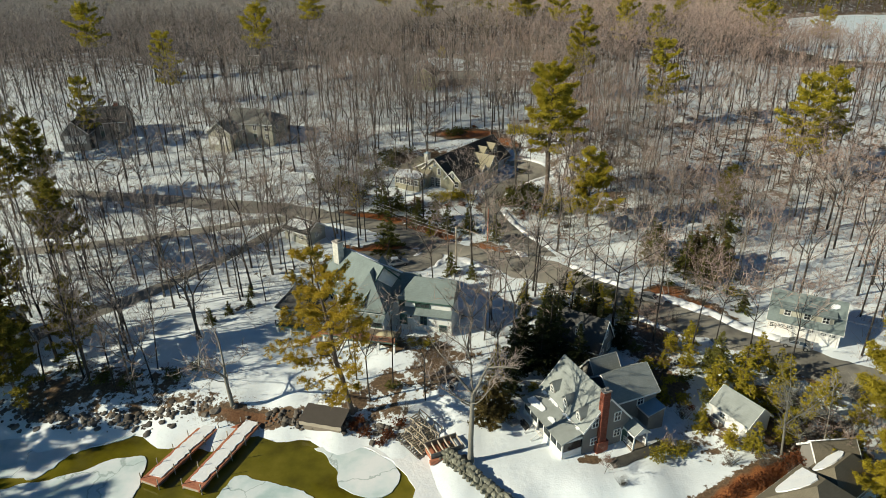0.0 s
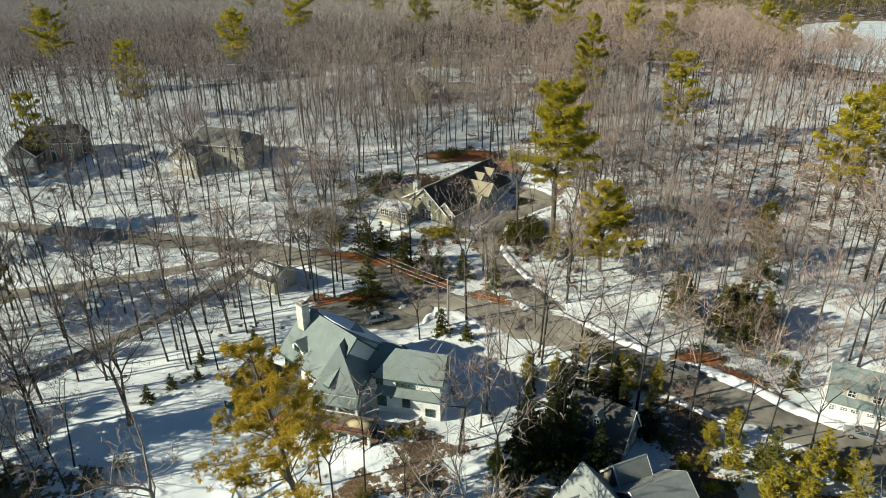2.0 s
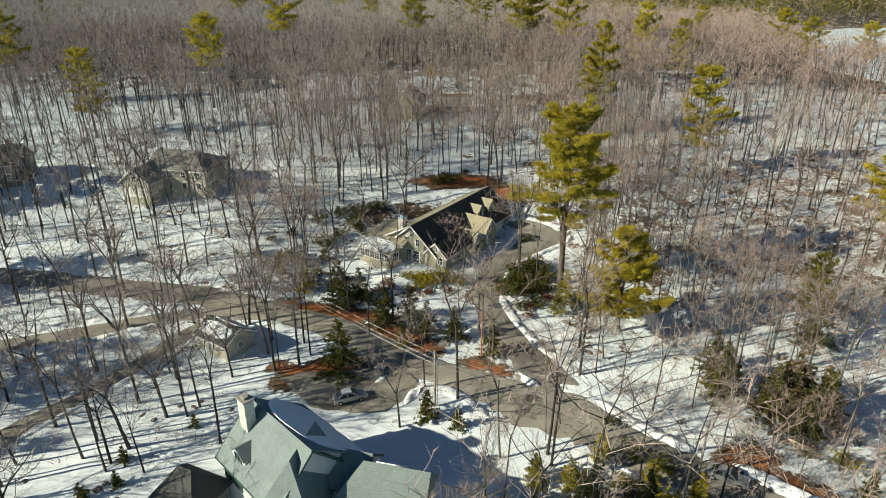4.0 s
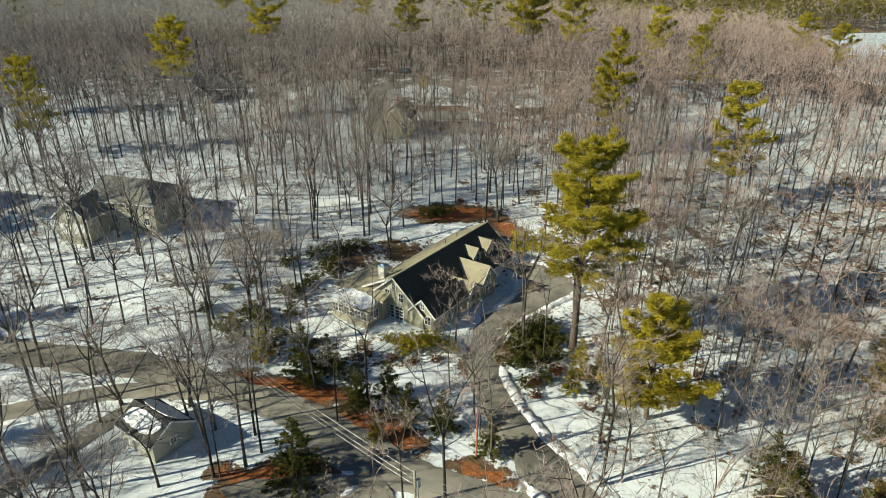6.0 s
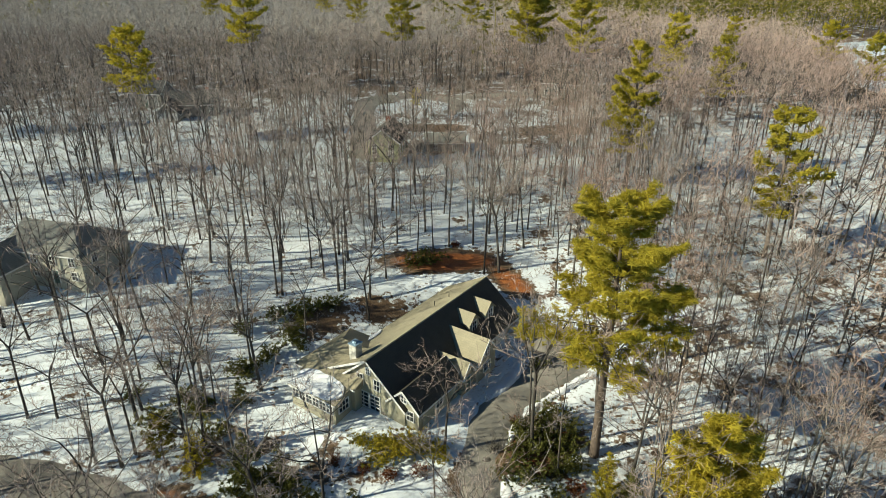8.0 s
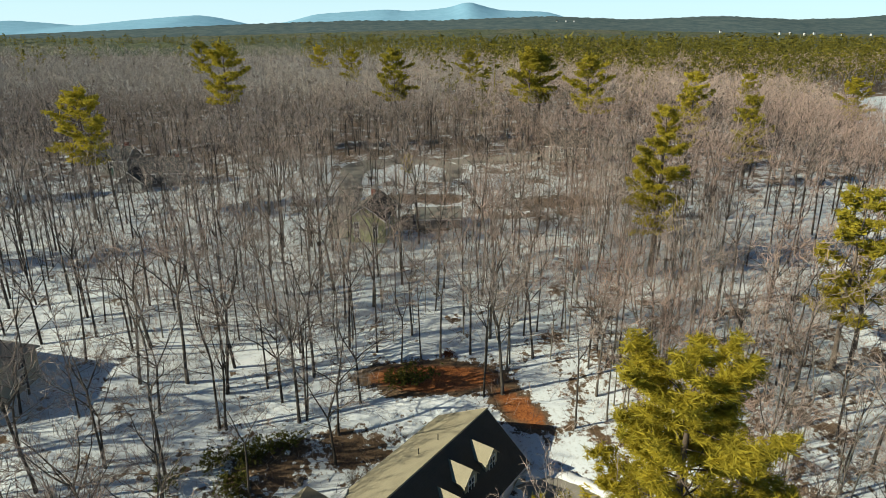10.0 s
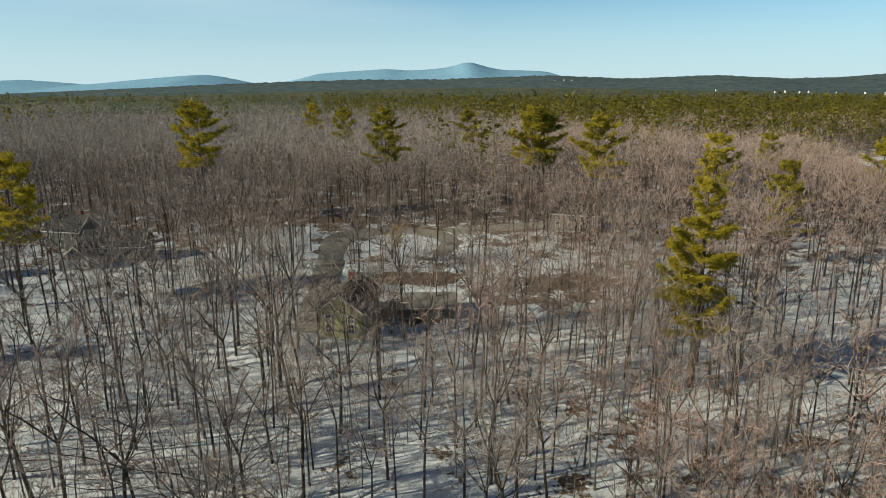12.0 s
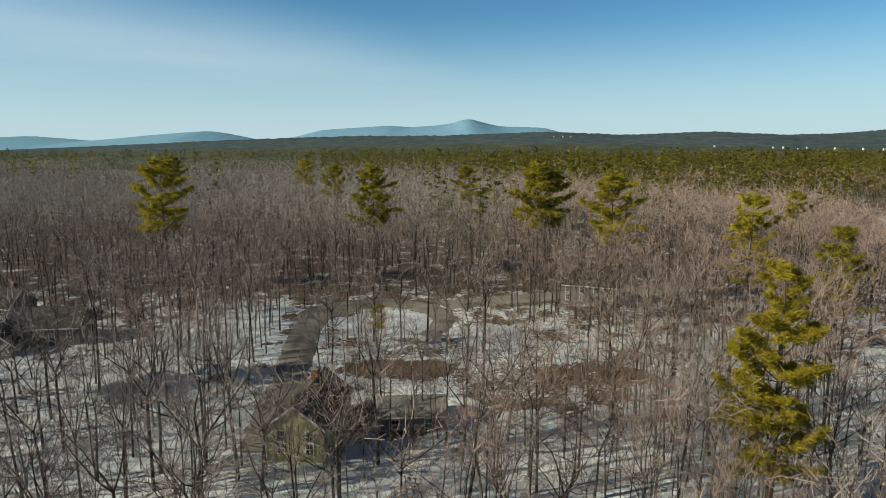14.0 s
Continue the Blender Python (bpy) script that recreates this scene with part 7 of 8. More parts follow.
grove("young_bare_woods", near_kinds, scatter(190, 28, 78, 96, 205, 2.4, lambda x, y: core(x, y)), "slender pinkish-grey saplings of a leafless wood", "woods", ("greybark", "twig"), 0.7, 1.0)
grove("brushy_bare_woods", near_kinds, scatter(210, -52, 66, 158, 250, 2.2, fan), "brownish saplings crowding a leafless wood", "woods", ("greybark", "redtwig"), 0.55, 0.95)
grove("russet_bare_woods", near_kinds, [(41.1, 226.5), (43.4, 228.2), (39.2, 228.6), (2.0, 223.8), (-1.4, 225.6), (5.2, 222.4)], "spreading reddish-budded trees by the turning circle", "woods", ("greybark", "rusttwig"), 0.5, 0.75)
# the two far woods wear the twigs paled for haze
grove("far_bare_woods", far_kinds, scatter(2900, -430, 430, 300, 470, 4.6, fan), "brown-grey leafless forest", "woods", ("bark", "hazetwig"), 0.85, 1.15)
grove("hazy_bare_woods", haze_kinds, np.concatenate([scatter(1700, -560, 560, 470, 700, 6, fan), scatter(1000, -1000, 200, 700, 1200, 8, fan)]), "far brown leafless forest", "woods", ("bark", "hazetwig"), 0.9, 1.15)


def far_pine(seed, tall, reach, boughs=18):
    """A small pine of flat needle boughs in tiers."""
    w = Wood(seed)
    r = w.r
    w.limb([(0, 0, 0), (0, 0, tall)], [0.3, 0.05], 3)
    h = np.linspace(0.3, 0.98, boughs) + r.normal(0, 0.02, boughs)
    a = np.arange(boughs) * 2.4 + r.uniform(-0.4, 0.4, boughs)
    d = reach * (1.04 - h) ** 0.38 * r.uniform(0.25, 0.95, boughs)
    c = np.stack([np.cos(a) * d, np.sin(a) * d, h * tall], 1)
    tufts(w, c, reach * 0.36 * r.uniform(0.7, 1.25, boughs), 6, 0.4, 0.2, 0.34)
    return (w.arrays(),)


pine_kinds = [far_pine(300 + i, rng.uniform(21, 28), rng.uniform(5.6, 8.0)) for i in range(8)]
grove("far_pine_woods", pine_kinds, np.concatenate([scatter(30, -300, 500, 300, 600, 6, fan), scatter(900, 20, 640, 380, 720, 7.5, lambda x, y: fan(x, y) & (y > 590 - 0.8 * x + 70 * np.sin(x * 0.045) + 50 * np.sin(x * 0.017 + y * 0.02) + rng.normal(0, 35, np.shape(x)))),
      scatter(1300, -150, 980, 690, 1300, 11, fan), scatter(260, -1000, -100, 1080, 1260, 8, fan)]), "golden-green pine forest behind the leafless wood", "woods", ("farpine",), 0.7, 1.3)


def undergrowth(places):
    """Saplings, brush and broken twigs on the floor of the wood."""
    w = Wood(77)
    r = w.r
    for x, y in places:
        k = r.integers(5, 11)
        b = np.array([x * EX, float(north(y)), hz(x, y) - 0.1]) + r.normal(0, 0.5, (k, 3)) * (1, 1, 0)
        w.slivers(b, unit(r.normal(0, 0.55, (k, 3)) * (1, 1, 0.4) + (0, 0, 0.6)) * r.uniform(0.6, 3.2, (k, 1)), r.uniform(0.04, 0.09, k))
    v, t = w.arrays()
    tagged(new("undergrowth", tri_mesh("undergrowth", v, t, M["twig"])), "brown saplings and brush sticking out of the snow", "undergrowth", kind="stuff")


undergrowth(np.concatenate([scatter(1500, 26, 105, 66, 160, 1.2, fan), scatter(3000, -80, 110, 66, 200, 1.2, fan), scatter(1200, -150, 150, 200, 300, 2, fan)]))


# ---- the distance ----
def canopy_material():
    m = Mat("far_canopy", 0.95, 0, 0.1)
    c = m.ramp(m.noise(0.006, 4), [(0.38, (0.15, 0.14, 0.115)), (0.5, (0.10, 0.115, 0.07)), (0.62, (0.06, 0.085, 0.06))])
    c = m.mix(0.5, c, m.ramp(m.noise(0.09, 4), [(0.35, (0.035, 0.05, 0.04)), (0.6, (0.15, 0.15, 0.075))]))
    m.color(c)
    m.bump(m.noise(0.12, 4), 0.8, 6.0)
    return m.m


# both tones of a far hill carry distance haze in the base colour
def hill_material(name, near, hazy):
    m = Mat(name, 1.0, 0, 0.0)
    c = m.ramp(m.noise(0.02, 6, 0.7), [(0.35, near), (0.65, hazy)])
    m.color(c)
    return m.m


cx, cy = np.meshgrid(np.linspace(-2900, 2900, 220), np.linspace(1180, 3400, 90))
cz = height(cx, cy) - 2 + (14 + rng.uniform(0, 9, cx.shape)) * ease(1180, 1260, cy) + 24 * ease(1500, 3200, cy) * np.exp(-((cx - 350) / 900) ** 2) - 16 * ease(1400, 3000, cy) * ease(-300, -1600, cx)
k = np.arange(cx.size).reshape(cx.shape)
q = np.stack([k[:-1, :-1], k[:-1, 1:], k[1:, 1:], k[1:, :-1]], -1).reshape(-1, 4)
tagged(new("distant_forest", tri_mesh("distant_forest", np.stack([cx, cy, cz], -1).reshape(-1, 3), np.concatenate([q[:, [0, 1, 2]], q[:, [0, 2, 3]]]), canopy_material())), "dark unbroken forest towards the horizon", "woods", kind="stuff")


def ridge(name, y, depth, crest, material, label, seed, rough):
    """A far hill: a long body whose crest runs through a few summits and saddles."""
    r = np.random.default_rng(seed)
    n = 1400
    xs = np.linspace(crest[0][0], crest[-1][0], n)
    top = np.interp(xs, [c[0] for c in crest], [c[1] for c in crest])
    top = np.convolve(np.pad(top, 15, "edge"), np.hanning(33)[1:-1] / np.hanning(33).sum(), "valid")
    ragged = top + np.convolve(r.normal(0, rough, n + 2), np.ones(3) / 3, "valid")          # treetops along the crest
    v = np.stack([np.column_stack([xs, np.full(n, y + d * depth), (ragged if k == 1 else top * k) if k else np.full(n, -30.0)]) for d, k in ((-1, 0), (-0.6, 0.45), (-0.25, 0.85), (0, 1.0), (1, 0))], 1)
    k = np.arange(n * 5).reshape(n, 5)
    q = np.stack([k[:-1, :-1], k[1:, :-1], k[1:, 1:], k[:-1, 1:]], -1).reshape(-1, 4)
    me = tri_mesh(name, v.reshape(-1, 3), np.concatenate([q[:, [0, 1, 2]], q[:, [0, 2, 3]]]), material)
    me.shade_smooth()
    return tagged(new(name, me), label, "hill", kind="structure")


# forest greens paled and blued to paint in the haze
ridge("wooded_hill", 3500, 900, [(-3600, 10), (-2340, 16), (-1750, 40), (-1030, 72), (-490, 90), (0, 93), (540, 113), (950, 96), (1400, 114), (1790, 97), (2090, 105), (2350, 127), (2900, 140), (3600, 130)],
      hill_material("wooded_hill", (0.06, 0.092, 0.10), (0.115, 0.142, 0.138)), "low wooded hill on the horizon, tinted with haze", 1, 2)
# the pale blue is distance haze painted into the surface colour
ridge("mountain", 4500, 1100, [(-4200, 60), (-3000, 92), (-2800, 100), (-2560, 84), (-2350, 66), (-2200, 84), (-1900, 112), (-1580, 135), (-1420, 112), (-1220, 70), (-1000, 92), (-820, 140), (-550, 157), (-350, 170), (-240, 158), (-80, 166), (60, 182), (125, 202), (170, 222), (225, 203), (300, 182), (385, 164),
                              (690, 155), (800, 125), (930, 82), (1200, 55), (4600, 50)], hill_material("haze_tinted_mountain", (0.215, 0.41, 0.545), (0.265, 0.47, 0.61)), "mountain with a broad peak, coloured with blue haze", 2, 0.8)


def hamlet(x, y, z, turn, s):
    """A far white house: walls and a pitched roof."""
    e = thing("far_house", Matrix.Translation((x, y, z)) @ Matrix.Rotation(turn, 4, "Z"), "small white house on a far wooded slope", "house", "far houses")
    a, b, h, r = 5 * s, 3.6 * s, 6 * s, 3 * s
    part("wall", Shape().add([(-a, -b, -4), (a, -b, -4), (a, b, -4), (-a, b, -4), (-a, -b, h), (a, -b, h), (a, b, h), (-a, b, h), (-a, 0, h + r), (a, 0, h + r)],
                             [(0, 1, 5, 4), (2, 3, 7, 6), (1, 2, 6, 9, 5), (3, 0, 4, 8, 7), (3, 2, 1, 0), (4, 5, 9, 8), (6, 7, 8, 9)]), M["white"], e)
    o = 0.6 * s
    part("roof", Shape().add([(-a - o, -b - o, h - 0.3), (a + o, -b - o, h - 0.3), (a + o, 0, h + r + 0.3), (-a - o, 0, h + r + 0.3), (a + o, b + o, h - 0.3), (-a - o, b + o, h - 0.3),
                              (-a - o, -b - o, h - 0.7), (a + o, -b - o, h - 0.7), (a + o, b + o, h - 0.7), (-a - o, b + o, h - 0.7)],
                             [(0, 1, 2, 3), (3, 2, 4, 5), (6, 7, 1, 0), (5, 4, 8, 9), (0, 3, 5, 9, 6), (7, 8, 4, 2, 1)]), M["roofdark"], e)


for hx, hy, hzz, ht in [(1040, 2150, 42, 0.3), (1085, 2180, 43, 1.2), (1100, 2120, 41, 0.4), (1150, 2160, 42, 0.2), (1230, 2150, 40, 0.9), (1350, 2100, 38, 0.1), (1380, 2080, 38, 1.4), (1420, 2110, 38, 0.5), (1460, 2090, 38, 0.3), (1300, 2120, 39, 0.7), (940, 2350, 46, 0.2), (530, 3180, 84, 0.4), (570, 3170, 86, 1.1), (610, 3190, 86, 0.1)]:
    hamlet(hx, hy, hzz - 1, ht, 0.62)
# ---- the shore ----
def dock(x, y, turn, length, label):
    """A pier on posts: side beams, boards, snow down the middle, tall mooring posts along both sides."""
    e = thing("dock", at(x, y, 0.0, 0, 0, turn) @ Matrix.Diagonal((1.15, 1, 1, 1)), label, "dock", "docks")
    for x0 in (-1.1, 0.98):
        part("side_beam", Shape().box(x0, -length, 0.48, x0 + 0.12, 0, 0.80), M["redwood"], e)
    for y0 in (-length, -0.15):
        part("end_beam", Shape().box(-0.98, y0, 0.48, 0.98, y0 + 0.15, 0.80), M["palewood"] if y0 < -1 else M["redwood"], e)
    n = int(length / 0.3)
    for i in range(n):
        part("plank", Shape().box(-1.16, -length + i * length / n + 0.02, 0.80, 1.16, -length + (i + 1) * length / n - 0.02, 0.86), M["redwood"], e)
    r = np.random.default_rng(int(abs(x) * 10))
    left = [(-0.66 - r.uniform(0, 0.2), -t) for t in np.linspace(0.1, length - 1.0, 26)]
    right = [(0.72 + r.uniform(0, 0.22), -t) for t in np.linspace(length - 1.2, 0.1, 26)]
    sn = tagged(part("dock_snow", Shape().prism([(a, b, 0.865) for a, b in left + right], 0.12), M["snow"]), "melting snow along the dock planks", "snow")
    sn.matrix_world = e.matrix_world
    for t in np.linspace(0.7, length - 0.2, 5):
        for sx in (-1, 1):
            part("pile", Shape().tube((sx * 1.22, -t, -1.5), (sx * 1.22, -t, 1.75), 0.06, 0.06, 6), M["palewood"], e)
    for k in range(3):
        part("float", Shape().box(-0.9, -length + 0.6 + k * length / 3, -0.3, 0.9, -length + 2.2 + k * length / 3, 0.48), M["barnwood"], e)
    return e


dock(-32.0, 57.6, -22, 12.0, "red-stained wooden dock covered with snow")
dock(-26.8, 57.8, -19, 13.0, "long red-stained wooden dock covered with snow")
w = thing("dock_link", at(-29.6, 57.5, 0.0, 0, 0, -4), "short stained boardwalk between two docks", "dock", "docks")
for i in range(11):
    part("plank", Shape().box(-1.9 + i * 0.34, -0.9, 0.80, -1.9 + i * 0.34 + 0.31, 0.9, 0.86), M["redwood"], w)
part("deck_frame", Shape().box(-1.9, -0.9, 0.5, 1.85, -0.75, 0.80).box(-1.9, 0.75, 0.5, 1.85, 0.9, 0.80), M["redwood"], w)

# low boathouse on a stone footing
bh = thing("boathouse", at(-16.7, 57.3, 1.0, 0, 0, -14), "low grey boathouse with a weathered flat plank roof", "shed")
part("wall", Shape().box(-2.7, -1.4, -0.9, 2.7, 1.2, 1.2), M["deckwood"], bh)
# black sheet on the end wall, painted in for the dark inside
part("opening", Shape().box(2.69, -1.1, -0.4, 2.73, 1.0, 0.95), M["black"], bh)
for i in range(22):
    x = -3.15 + i * 0.286
    d = float(np.sin(i * 7.3)) * 0.05
    part("roof_board", Shape().slab([(x, -1.85 + d, 1.22), (x + 0.27, -1.85 + d, 1.22), (x + 0.27, 1.45 + d, 1.75), (x, 1.45 + d, 1.75)], 0.06), M["barnwood"], bh)
part("fascia", Shape().box(-3.1, -1.8, 0.55, 3.1, -1.74, 1.15), M["palewood"], bh)

rr = np.random.default_rng(77)


def stone_mesh(seed, flat=0.56, mat="rock"):
    bm = bmesh.new()
    bmesh.ops.create_icosphere(bm, subdivisions=2, radius=0.5)
    r = np.random.default_rng(seed)
    ax = r.uniform(0.75, 1.25, 3)
    for v in bm.verts:
        n = noise.noise(Vector(v.co) * 4.0 + Vector((seed, 0, 0)))
        v.co = Vector((v.co.x * ax[0], v.co.y * ax[1], v.co.z * ax[2] * flat)) * (1 + 0.5 * n)
    me = bpy.data.meshes.new("boulder")
    bm.to_mesh(me)
    bm.free()
    me.materials.append(M[mat])
    return me


STONES = [stone_mesh(i) for i in range(7)]
MOSSY = [stone_mesh(i + 20, 0.7, "mossrock") for i in range(7)]


def boulder(x, y, s, z=None, label="grey granite boulder at the edge of the snow"):
    ob = new("boulder", STONES[rr.integers(0, 7)])
    zz = hz(x, y) if z is None else z
    ob.matrix_world = at(x, y, zz - s * 0.06, 0, 0, rr.uniform(0, 360)) @ Matrix.Diagonal((s, s, s, 1))
    return tagged(ob, label, "boulder", "boulders")


# a bank of broken rock along the water
rv, rt, rn = [], [], 0
for i in range(760):
    t = rr.uniform(0, 1)
    x = -66 + 66 * t
    if -33 < x < -25:
        continue
    y = float(np.interp(x, [-66, -52, -40, -35, -24, -17, -11, -4, 1], [60.6, 57.9, 58, 59.9, 58.4, 57.6, 56.6, 54.6, 51.5])) + rr.normal(0, 0.75)
    if hz(x, y) < -0.4:
        continue
    src = STONES[rr.integers(0, 7)]
    v = np.empty(len(src.vertices) * 3, np.float32)
    src.vertices.foreach_get("co", v)
    v = v.reshape(-1, 3)
    s = rr.uniform(0.3, 1.0) ** 2.6 * 0.95 + 0.16
    a = rr.uniform(0, 6.28)
    c, d = math.cos(a) * s, math.sin(a) * s
    w = np.stack([v[:, 0] * c - v[:, 1] * d + x * EX, v[:, 0] * d + v[:, 1] * c + float(north(y)), v[:, 2] * s + max(hz(x, y), -0.1) - s * 0.02], 1)
    rv.append(w)
    rt.append(np.array([p.vertices[:] for p in src.polygons]) + rn)
    rn += len(w)
tagged(new("shore_rocks", tri_mesh("shore_rocks", np.concatenate(rv), np.concatenate(rt), M["rock"])), "dark tumbled rocks along the shoreline", "rocks", kind="stuff")

# boulders along the shore, in gardens and in the wood
for t in np.linspace(0, 1, 26):
    x = -62 + 58 * t
    y = float(np.interp(x, [-62, -45, -36, -30, -20, -12, -4], [57.2, 58.2, 58.6, 59.2, 58.2, 57.6, 55])) + rr.normal(0, 0.7)
    boulder(x + rr.normal(0, 0.4), y, rr.uniform(0.35, 1.0) ** 2 * 1.2 + 0.25, label="grey boulder of the rocky shore")
for t in np.linspace(0, 1, 10):
    boulder(-13 + 15 * t, 58.6 - 7.2 * t + rr.normal(0, 0.9), rr.uniform(0.5, 1.2), label="stone of the tumbled shore wall")
for x, y, n, sp in [(-28.3, 91.4, 8, 3), (-36.4, 79.4, 6, 3), (-24.1, 72.3, 6, 2.5), (36.5, 82, 6, 2.5), (24, 87, 5, 1.5), (-11.8, 141, 12, 4), (-18, 134, 14, 5), (14, 118, 8, 2), (-19, 153.4, 3, 3), (18, 124, 5, 2), (2.1, 142.7, 6, 4), (30, 66, 5, 2), (-3, 68.5, 7, 3), (45, 78, 4, 2)]:
    for _ in range(n):
        boulder(x + rr.normal(0, sp), y + rr.normal(0, sp * 0.6), rr.uniform(0.35, 0.95))


def stone_wall(line, high, label, n_rows=3, mat=""):
    e = thing("stone_wall", Matrix.Identity(4), label, "wall")
    L = np.hypot(*np.diff(np.array(line), axis=0).T).sum()
    for row in range(n_rows):
        p = along(line, max(4, int(L / 0.62)))
        for x, y in p:
            ob = new("stone", (MOSSY if mat else STONES)[rr.integers(0, 7)])
            ob.parent = e
            s = high / n_rows * 1.5
            ob.matrix_world = at(x + rr.normal(0, 0.06), y + rr.normal(0, 0.06), hz(x, y) + (row + 0.4) * high / n_rows, 0, 0, rr.uniform(0, 360)) @ Matrix.Diagonal((s * 1.25, s, s, 1))


stone_wall([(43.5, 52.2), (48, 54.4), (54, 57.0), (59, 58.6)], 0.8, "low dry stone wall along the lane")
for off, hi in ((-0.85, 0.6), (-0.3, 1.15), (0.3, 1.2), (0.85, 0.7)):
    stone_wall([(x + off * 0.8, y + off * 0.5) for x, y in [(-0.4, 51.4), (1.4, 49.5), (3.3, 47.6), (5.4, 45.7), (7.5, 43.8)]], hi, "mossy tumbled stone wall running into the ice", 2, "mossrock")
stone_wall([(-21, 57.2), (-13.6, 56.2)], 1.0, "stone footing of the boathouse")
stone_wall([(30.4, 64.6), (33, 66.4), (36, 67.4)], 0.6, "garden retaining wall of grey stone")

# dock sections and steps stacked on the bank
st = thing("stacked_dock_sections", at(-4.0, 54.9, hz(-4.0, 54.9), 0, 0, -38), "jumble of weathered wooden dock sections and rails stored on the bank", "dock")
for i in range(6):
    m = pose(rr.normal(0, 0.5), i * 0.75 - 1.9, 0.45 + i * 0.10, rr.normal(0, 6), rr.normal(14, 6), rr.normal(0, 12))
    s = Shape()
    for k in range(12):
        s.box(-2.2 + k * 0.38, -0.75, 0, -2.2 + k * 0.38 + 0.2, 0.75, 0.05)
    s.box(-2.2, -0.78, -0.16, 2.3, -0.68, 0).box(-2.2, 0.68, -0.16, 2.3, 0.78, 0)
    ob = part("dock_section", s, M["palewood"] if i % 2 else M["greywood"], st)
    ob.matrix_local = m
    for sx in (-2.0, -0.6, 0.8, 2.1):
        p = part("rail_post", Shape().box(sx - 0.06, 0.66, 0.05, sx + 0.06, 0.78, 1.0), M["palewood"], ob)
    part("rail", Shape().beam((-2.1, 0.72, 0.98), (2.2, 0.72, 0.98), 0.1), M["palewood"], ob)
for i in range(8):
    a = (rr.uniform(-2.2, 2.2), rr.uniform(-2.2, 2.2), 0)
    part("pole", Shape().beam(a, (a[0] + rr.normal(0, 0.4), a[1] + rr.normal(0, 0.4), rr.uniform(1.3, 2.2)), 0.12), M["palewood"], st)
cr = thing("wooden_landing", at(-0.7, 52.6, hz(-0.7, 52.6) + 0.5, 0, 0, 24), "open grey wooden landing frame at the water's edge", "dock")
for y in (-1.2, 1.1):
    part("side_board", Shape().box(-2.3, y, -0.3, 2.3, y + 0.1, 0.5), M["greywood"], cr)
for i in range(6):
    part("joist", Shape().box(-2.3 + i * 0.9, -1.1, 0.1, -2.2 + i * 0.9, 1.1, 0.42), M["palewood"], cr)
part("rail", Shape().box(-2.3, 1.1, 0.5, 2.3, 1.2, 0.62), M["palewood"], cr)
part("base_timber", Shape().box(-2.6, -1.6, -0.9, 1.2, -1.2, -0.3).box(-2.2, -1.2, -0.9, 2.2, 1.1, -0.3), M["redwood"], cr)


# ---- the lane: poles, wires, cars ----
def pole(x, y, tall, label, arm=True, mat="greywood", r=0.15):
    e = thing("utility_pole", at(x, y, hz(x, y)), label, "pole")
    part("mast", Shape().tube((0, 0, -0.5), (0, 0, tall), r, r * 0.72, 9), M[mat], e)
    if arm:
        part("transformer", Shape().tube((0.35, 0, tall - 2.2), (0.35, 0, tall - 1.3), 0.22, 0.22, 10), M["steel"], e)
        part("bracket", Shape().box(-0.05, -0.5, tall - 0.7, 0.05, 0.5, tall - 0.6).box(0.05, -0.04, tall - 2.0, 0.3, 0.04, tall - 1.9), M["steel"], e)
        for y2 in (-0.45, 0, 0.45):
            part("insulator", Shape().tube((0, y2, tall - 0.6), (0, y2, tall - 0.38), 0.05, 0.03, 6), M["white"], e)
        part("conduit", Shape().tube((0.32, -0.1, 0), (0.32, -0.1, tall * 0.8), 0.05, 0.05, 6), M["steel"], e)
    return e


def wire(a, b, sag, label="thin pale overhead wire", r=0.028):
    n = 14
    a, b = (np.array((p[0] * EX, float(north(p[1])), p[2])) for p in (a, b))
    p = [a + (b - a) * t - np.array([0, 0, 4 * sag * t * (1 - t)]) for t in np.linspace(0, 1, n)]
    w = Wood(1)
    w.limb(p, np.full(n, r), 4)
    return tagged(new("wire", tri_mesh("wire", *w.arrays(), M["steel"])), label, "wire", "overhead wires")


P1, P2, P3, P4 = (1.6, 92.6), (8.1, 101.8), (-31.5, 118), (31.2, 81.4)
pole(*P1, 8.6, "pale weathered utility pole with a steel conduit and transformer", True, "palewood", 0.17)
pole(*P2, 7.4, "bare brown wooden pole beside the leafy bank", False, "redwood", 0.13)
pole(*P3, 8.5, "wooden utility pole in the trees", True)
pole(*P4, 8.5, "wooden utility pole beside the lane", False)
for dz in (0.0, -0.9, -1.6):
    wire((P1[0], P1[1], hz(*P1) + 8.2 + dz), (P3[0], P3[1], hz(*P3) + 8.1 + dz), 0.9)
    wire((P1[0], P1[1], hz(*P1) + 8.2 + dz), (P4[0], P4[1], hz(*P4) + 8.1 + dz), 0.8)
wire((P4[0], P4[1], hz(*P4) + 8), (66, 62, hz(66, 62) + 8), 0.9)


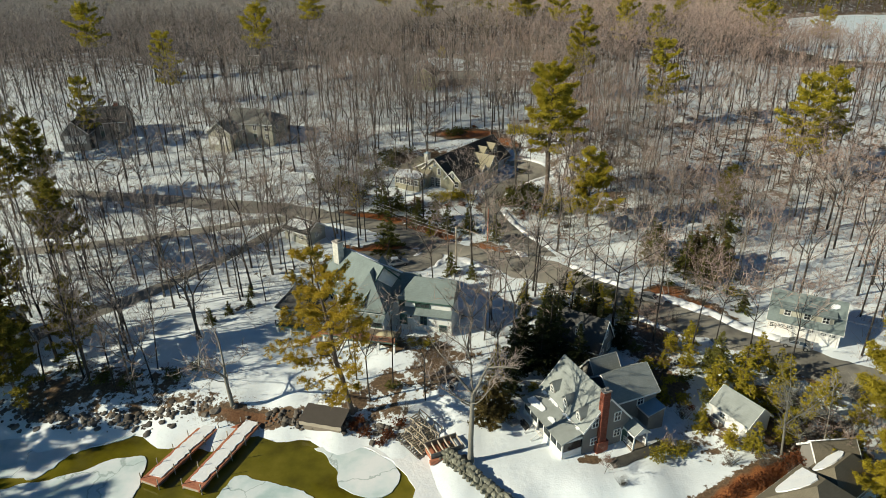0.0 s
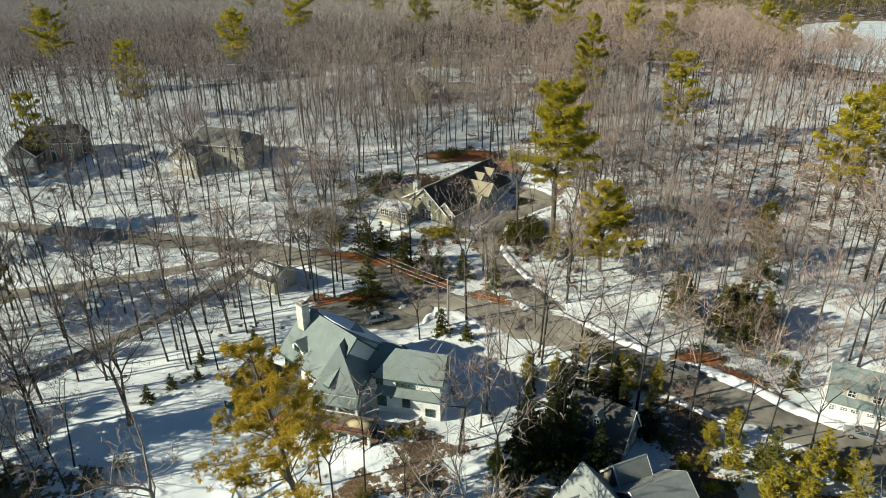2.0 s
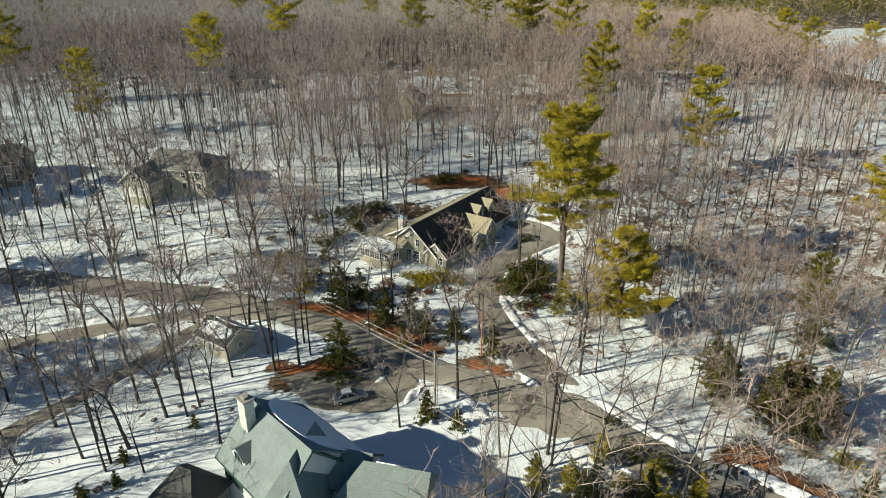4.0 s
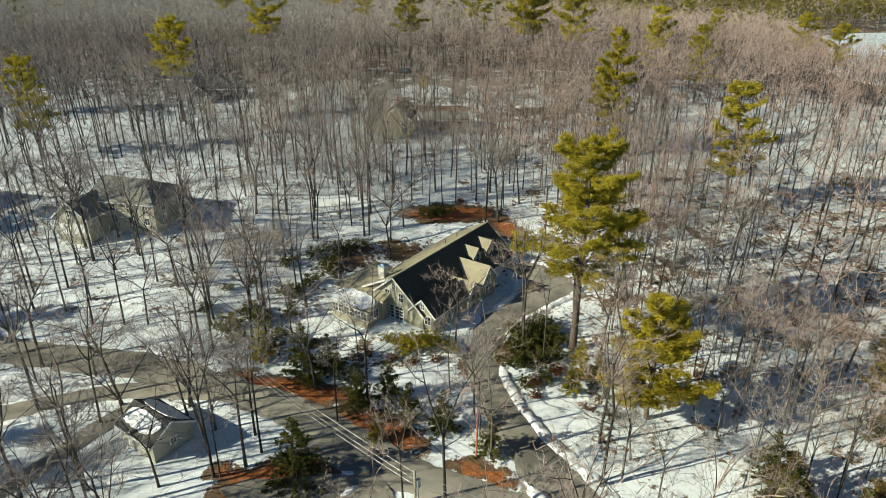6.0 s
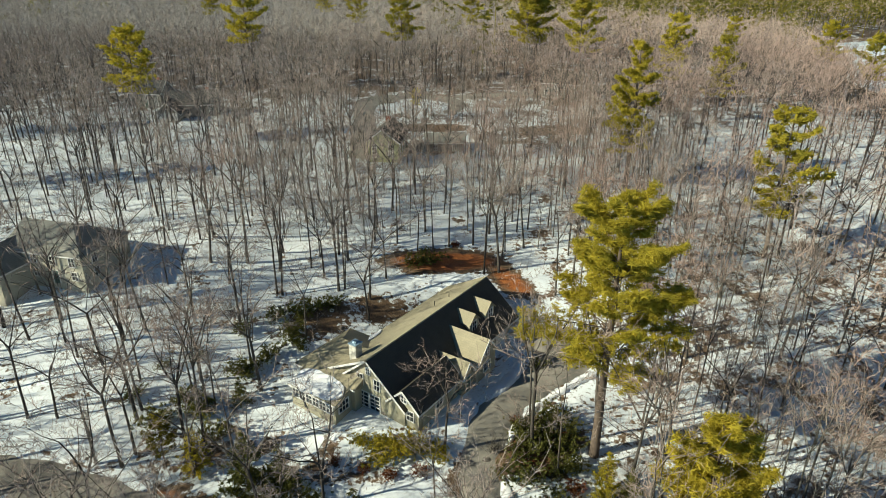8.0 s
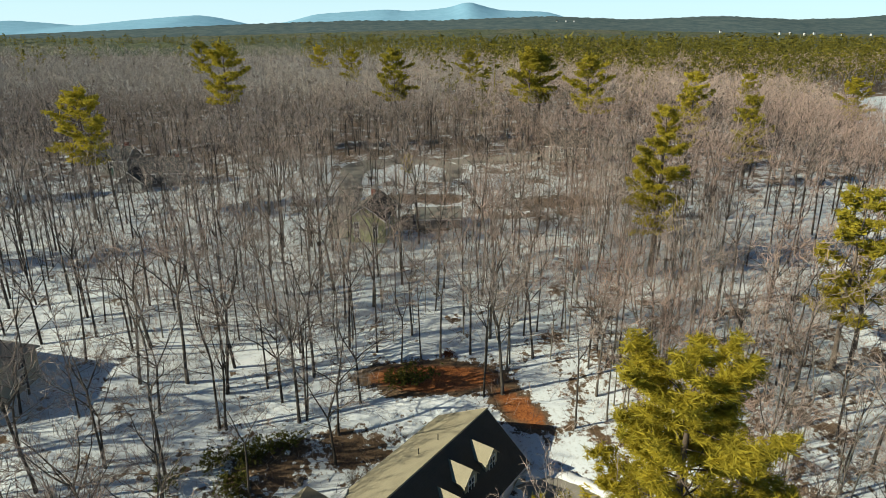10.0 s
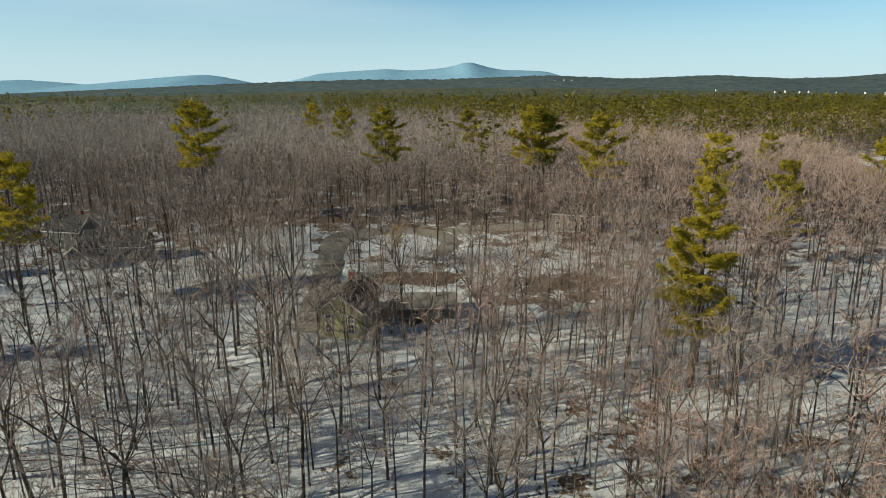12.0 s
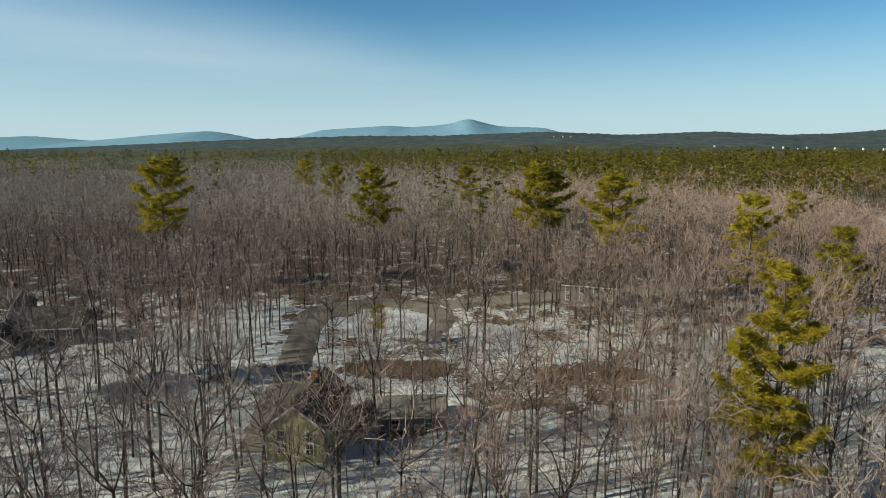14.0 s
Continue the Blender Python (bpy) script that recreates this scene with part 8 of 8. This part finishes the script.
def car(x, y, turn, paint, label, snow=False):
    """A saloon: body, cabin with glass, four wheels, lamps."""
    e = thing("car", at(x, y, hz(x, y) + 0.08, 0, 0, turn), label, "car")
    prof = [(-2.25, 0.45), (-2.3, 0.72), (-2.1, 0.92), (-1.35, 0.98), (1.0, 0.95), (2.0, 0.82), (2.3, 0.62), (2.28, 0.38), (-2.2, 0.3)]
    s = Shape()
    n = len(prof)
    for y2, k in ((-0.88, 1.0), (0.88, 1.0)):
        s.v += [(px, y2, pz) for px, pz in prof]
    s.v += [(px, -0.78, pz + (0.03 if pz > 0.8 else 0)) for px, pz in prof[:0]]
    s.f += [tuple(range(n)), tuple(range(2 * n - 1, n - 1, -1))] + [(i, i + n, (i + 1) % n + n, (i + 1) % n) for i in range(n)]
    body = part("body", s, M[paint], e)
    b = body.modifiers.new("soft", "BEVEL")
    b.width, b.segments = 0.09, 2
    cab = [(-1.75, 0.95), (-1.05, 1.42), (0.25, 1.45), (1.05, 0.96)]
    g = Shape()
    g.v = [(px, sy * (0.80 if pz < 1.1 else 0.62), pz) for sy in (-1, 1) for px, pz in cab]
    g.f = [(0, 1, 2, 3), (7, 6, 5, 4), (0, 4, 5, 1), (2, 6, 7, 3)]
    part("glass", g, M["glass"], e, "dark car glass")
    rf = part("roof_panel", Shape().slab([(-1.1, -0.63, 1.46), (0.3, -0.63, 1.49), (0.3, 0.63, 1.49), (-1.1, 0.63, 1.46)], 0.06), M[paint], e)
    for sy in (-1, 1):
        for xa, za, xb, zb in ((-1.75, 0.96, -1.06, 1.44), (1.05, 0.97, 0.26, 1.46), (-0.35, 0.96, -0.4, 1.44)):
            part("pillar", Shape().beam((xa, sy * 0.79, za), (xb, sy * 0.63, zb), 0.075), M[paint], e)
    for wx in (-1.4, 1.4):
        for sy in (-1, 1):
            w = part("wheel", Shape().tube((wx, sy * 0.72, 0.33), (wx, sy * 0.92, 0.33), 0.33, 0.33, 16), M["rubber"], e)
            part("rim", Shape().tube((wx, sy * 0.90, 0.33), (wx, sy * 0.94, 0.33), 0.21, 0.19, 12), M["steel"], w)
    for sy in (-0.62, 0.62):
        part("headlight", Shape().box(2.2, sy - 0.18, 0.6, 2.31, sy + 0.18, 0.74), M["white"], e)
        part("tail_light", Shape().box(-2.31, sy - 0.18, 0.66, -2.2, sy + 0.18, 0.82), M["brick"], e)
    if snow:
        sn = tagged(part("car_snow", Shape().prism([(-1.0, -0.5, 1.5), (0.2, -0.5, 1.53), (0.2, 0.5, 1.53), (-1.0, 0.5, 1.5)], 0.1), M["snow"]), "snow on the roof of the parked car", "snow")
        sn.matrix_world = e.matrix_world
    return e


car(53.0, 70.0, 152, "silver", "silver saloon parked in front of the garage")
car(34.4, 81.2, -34, "silver", "silver-grey car parked at the edge of the lane")
car(-9.6, 93.6, 20, "silver", "pale car parked in the shade behind the house", True)
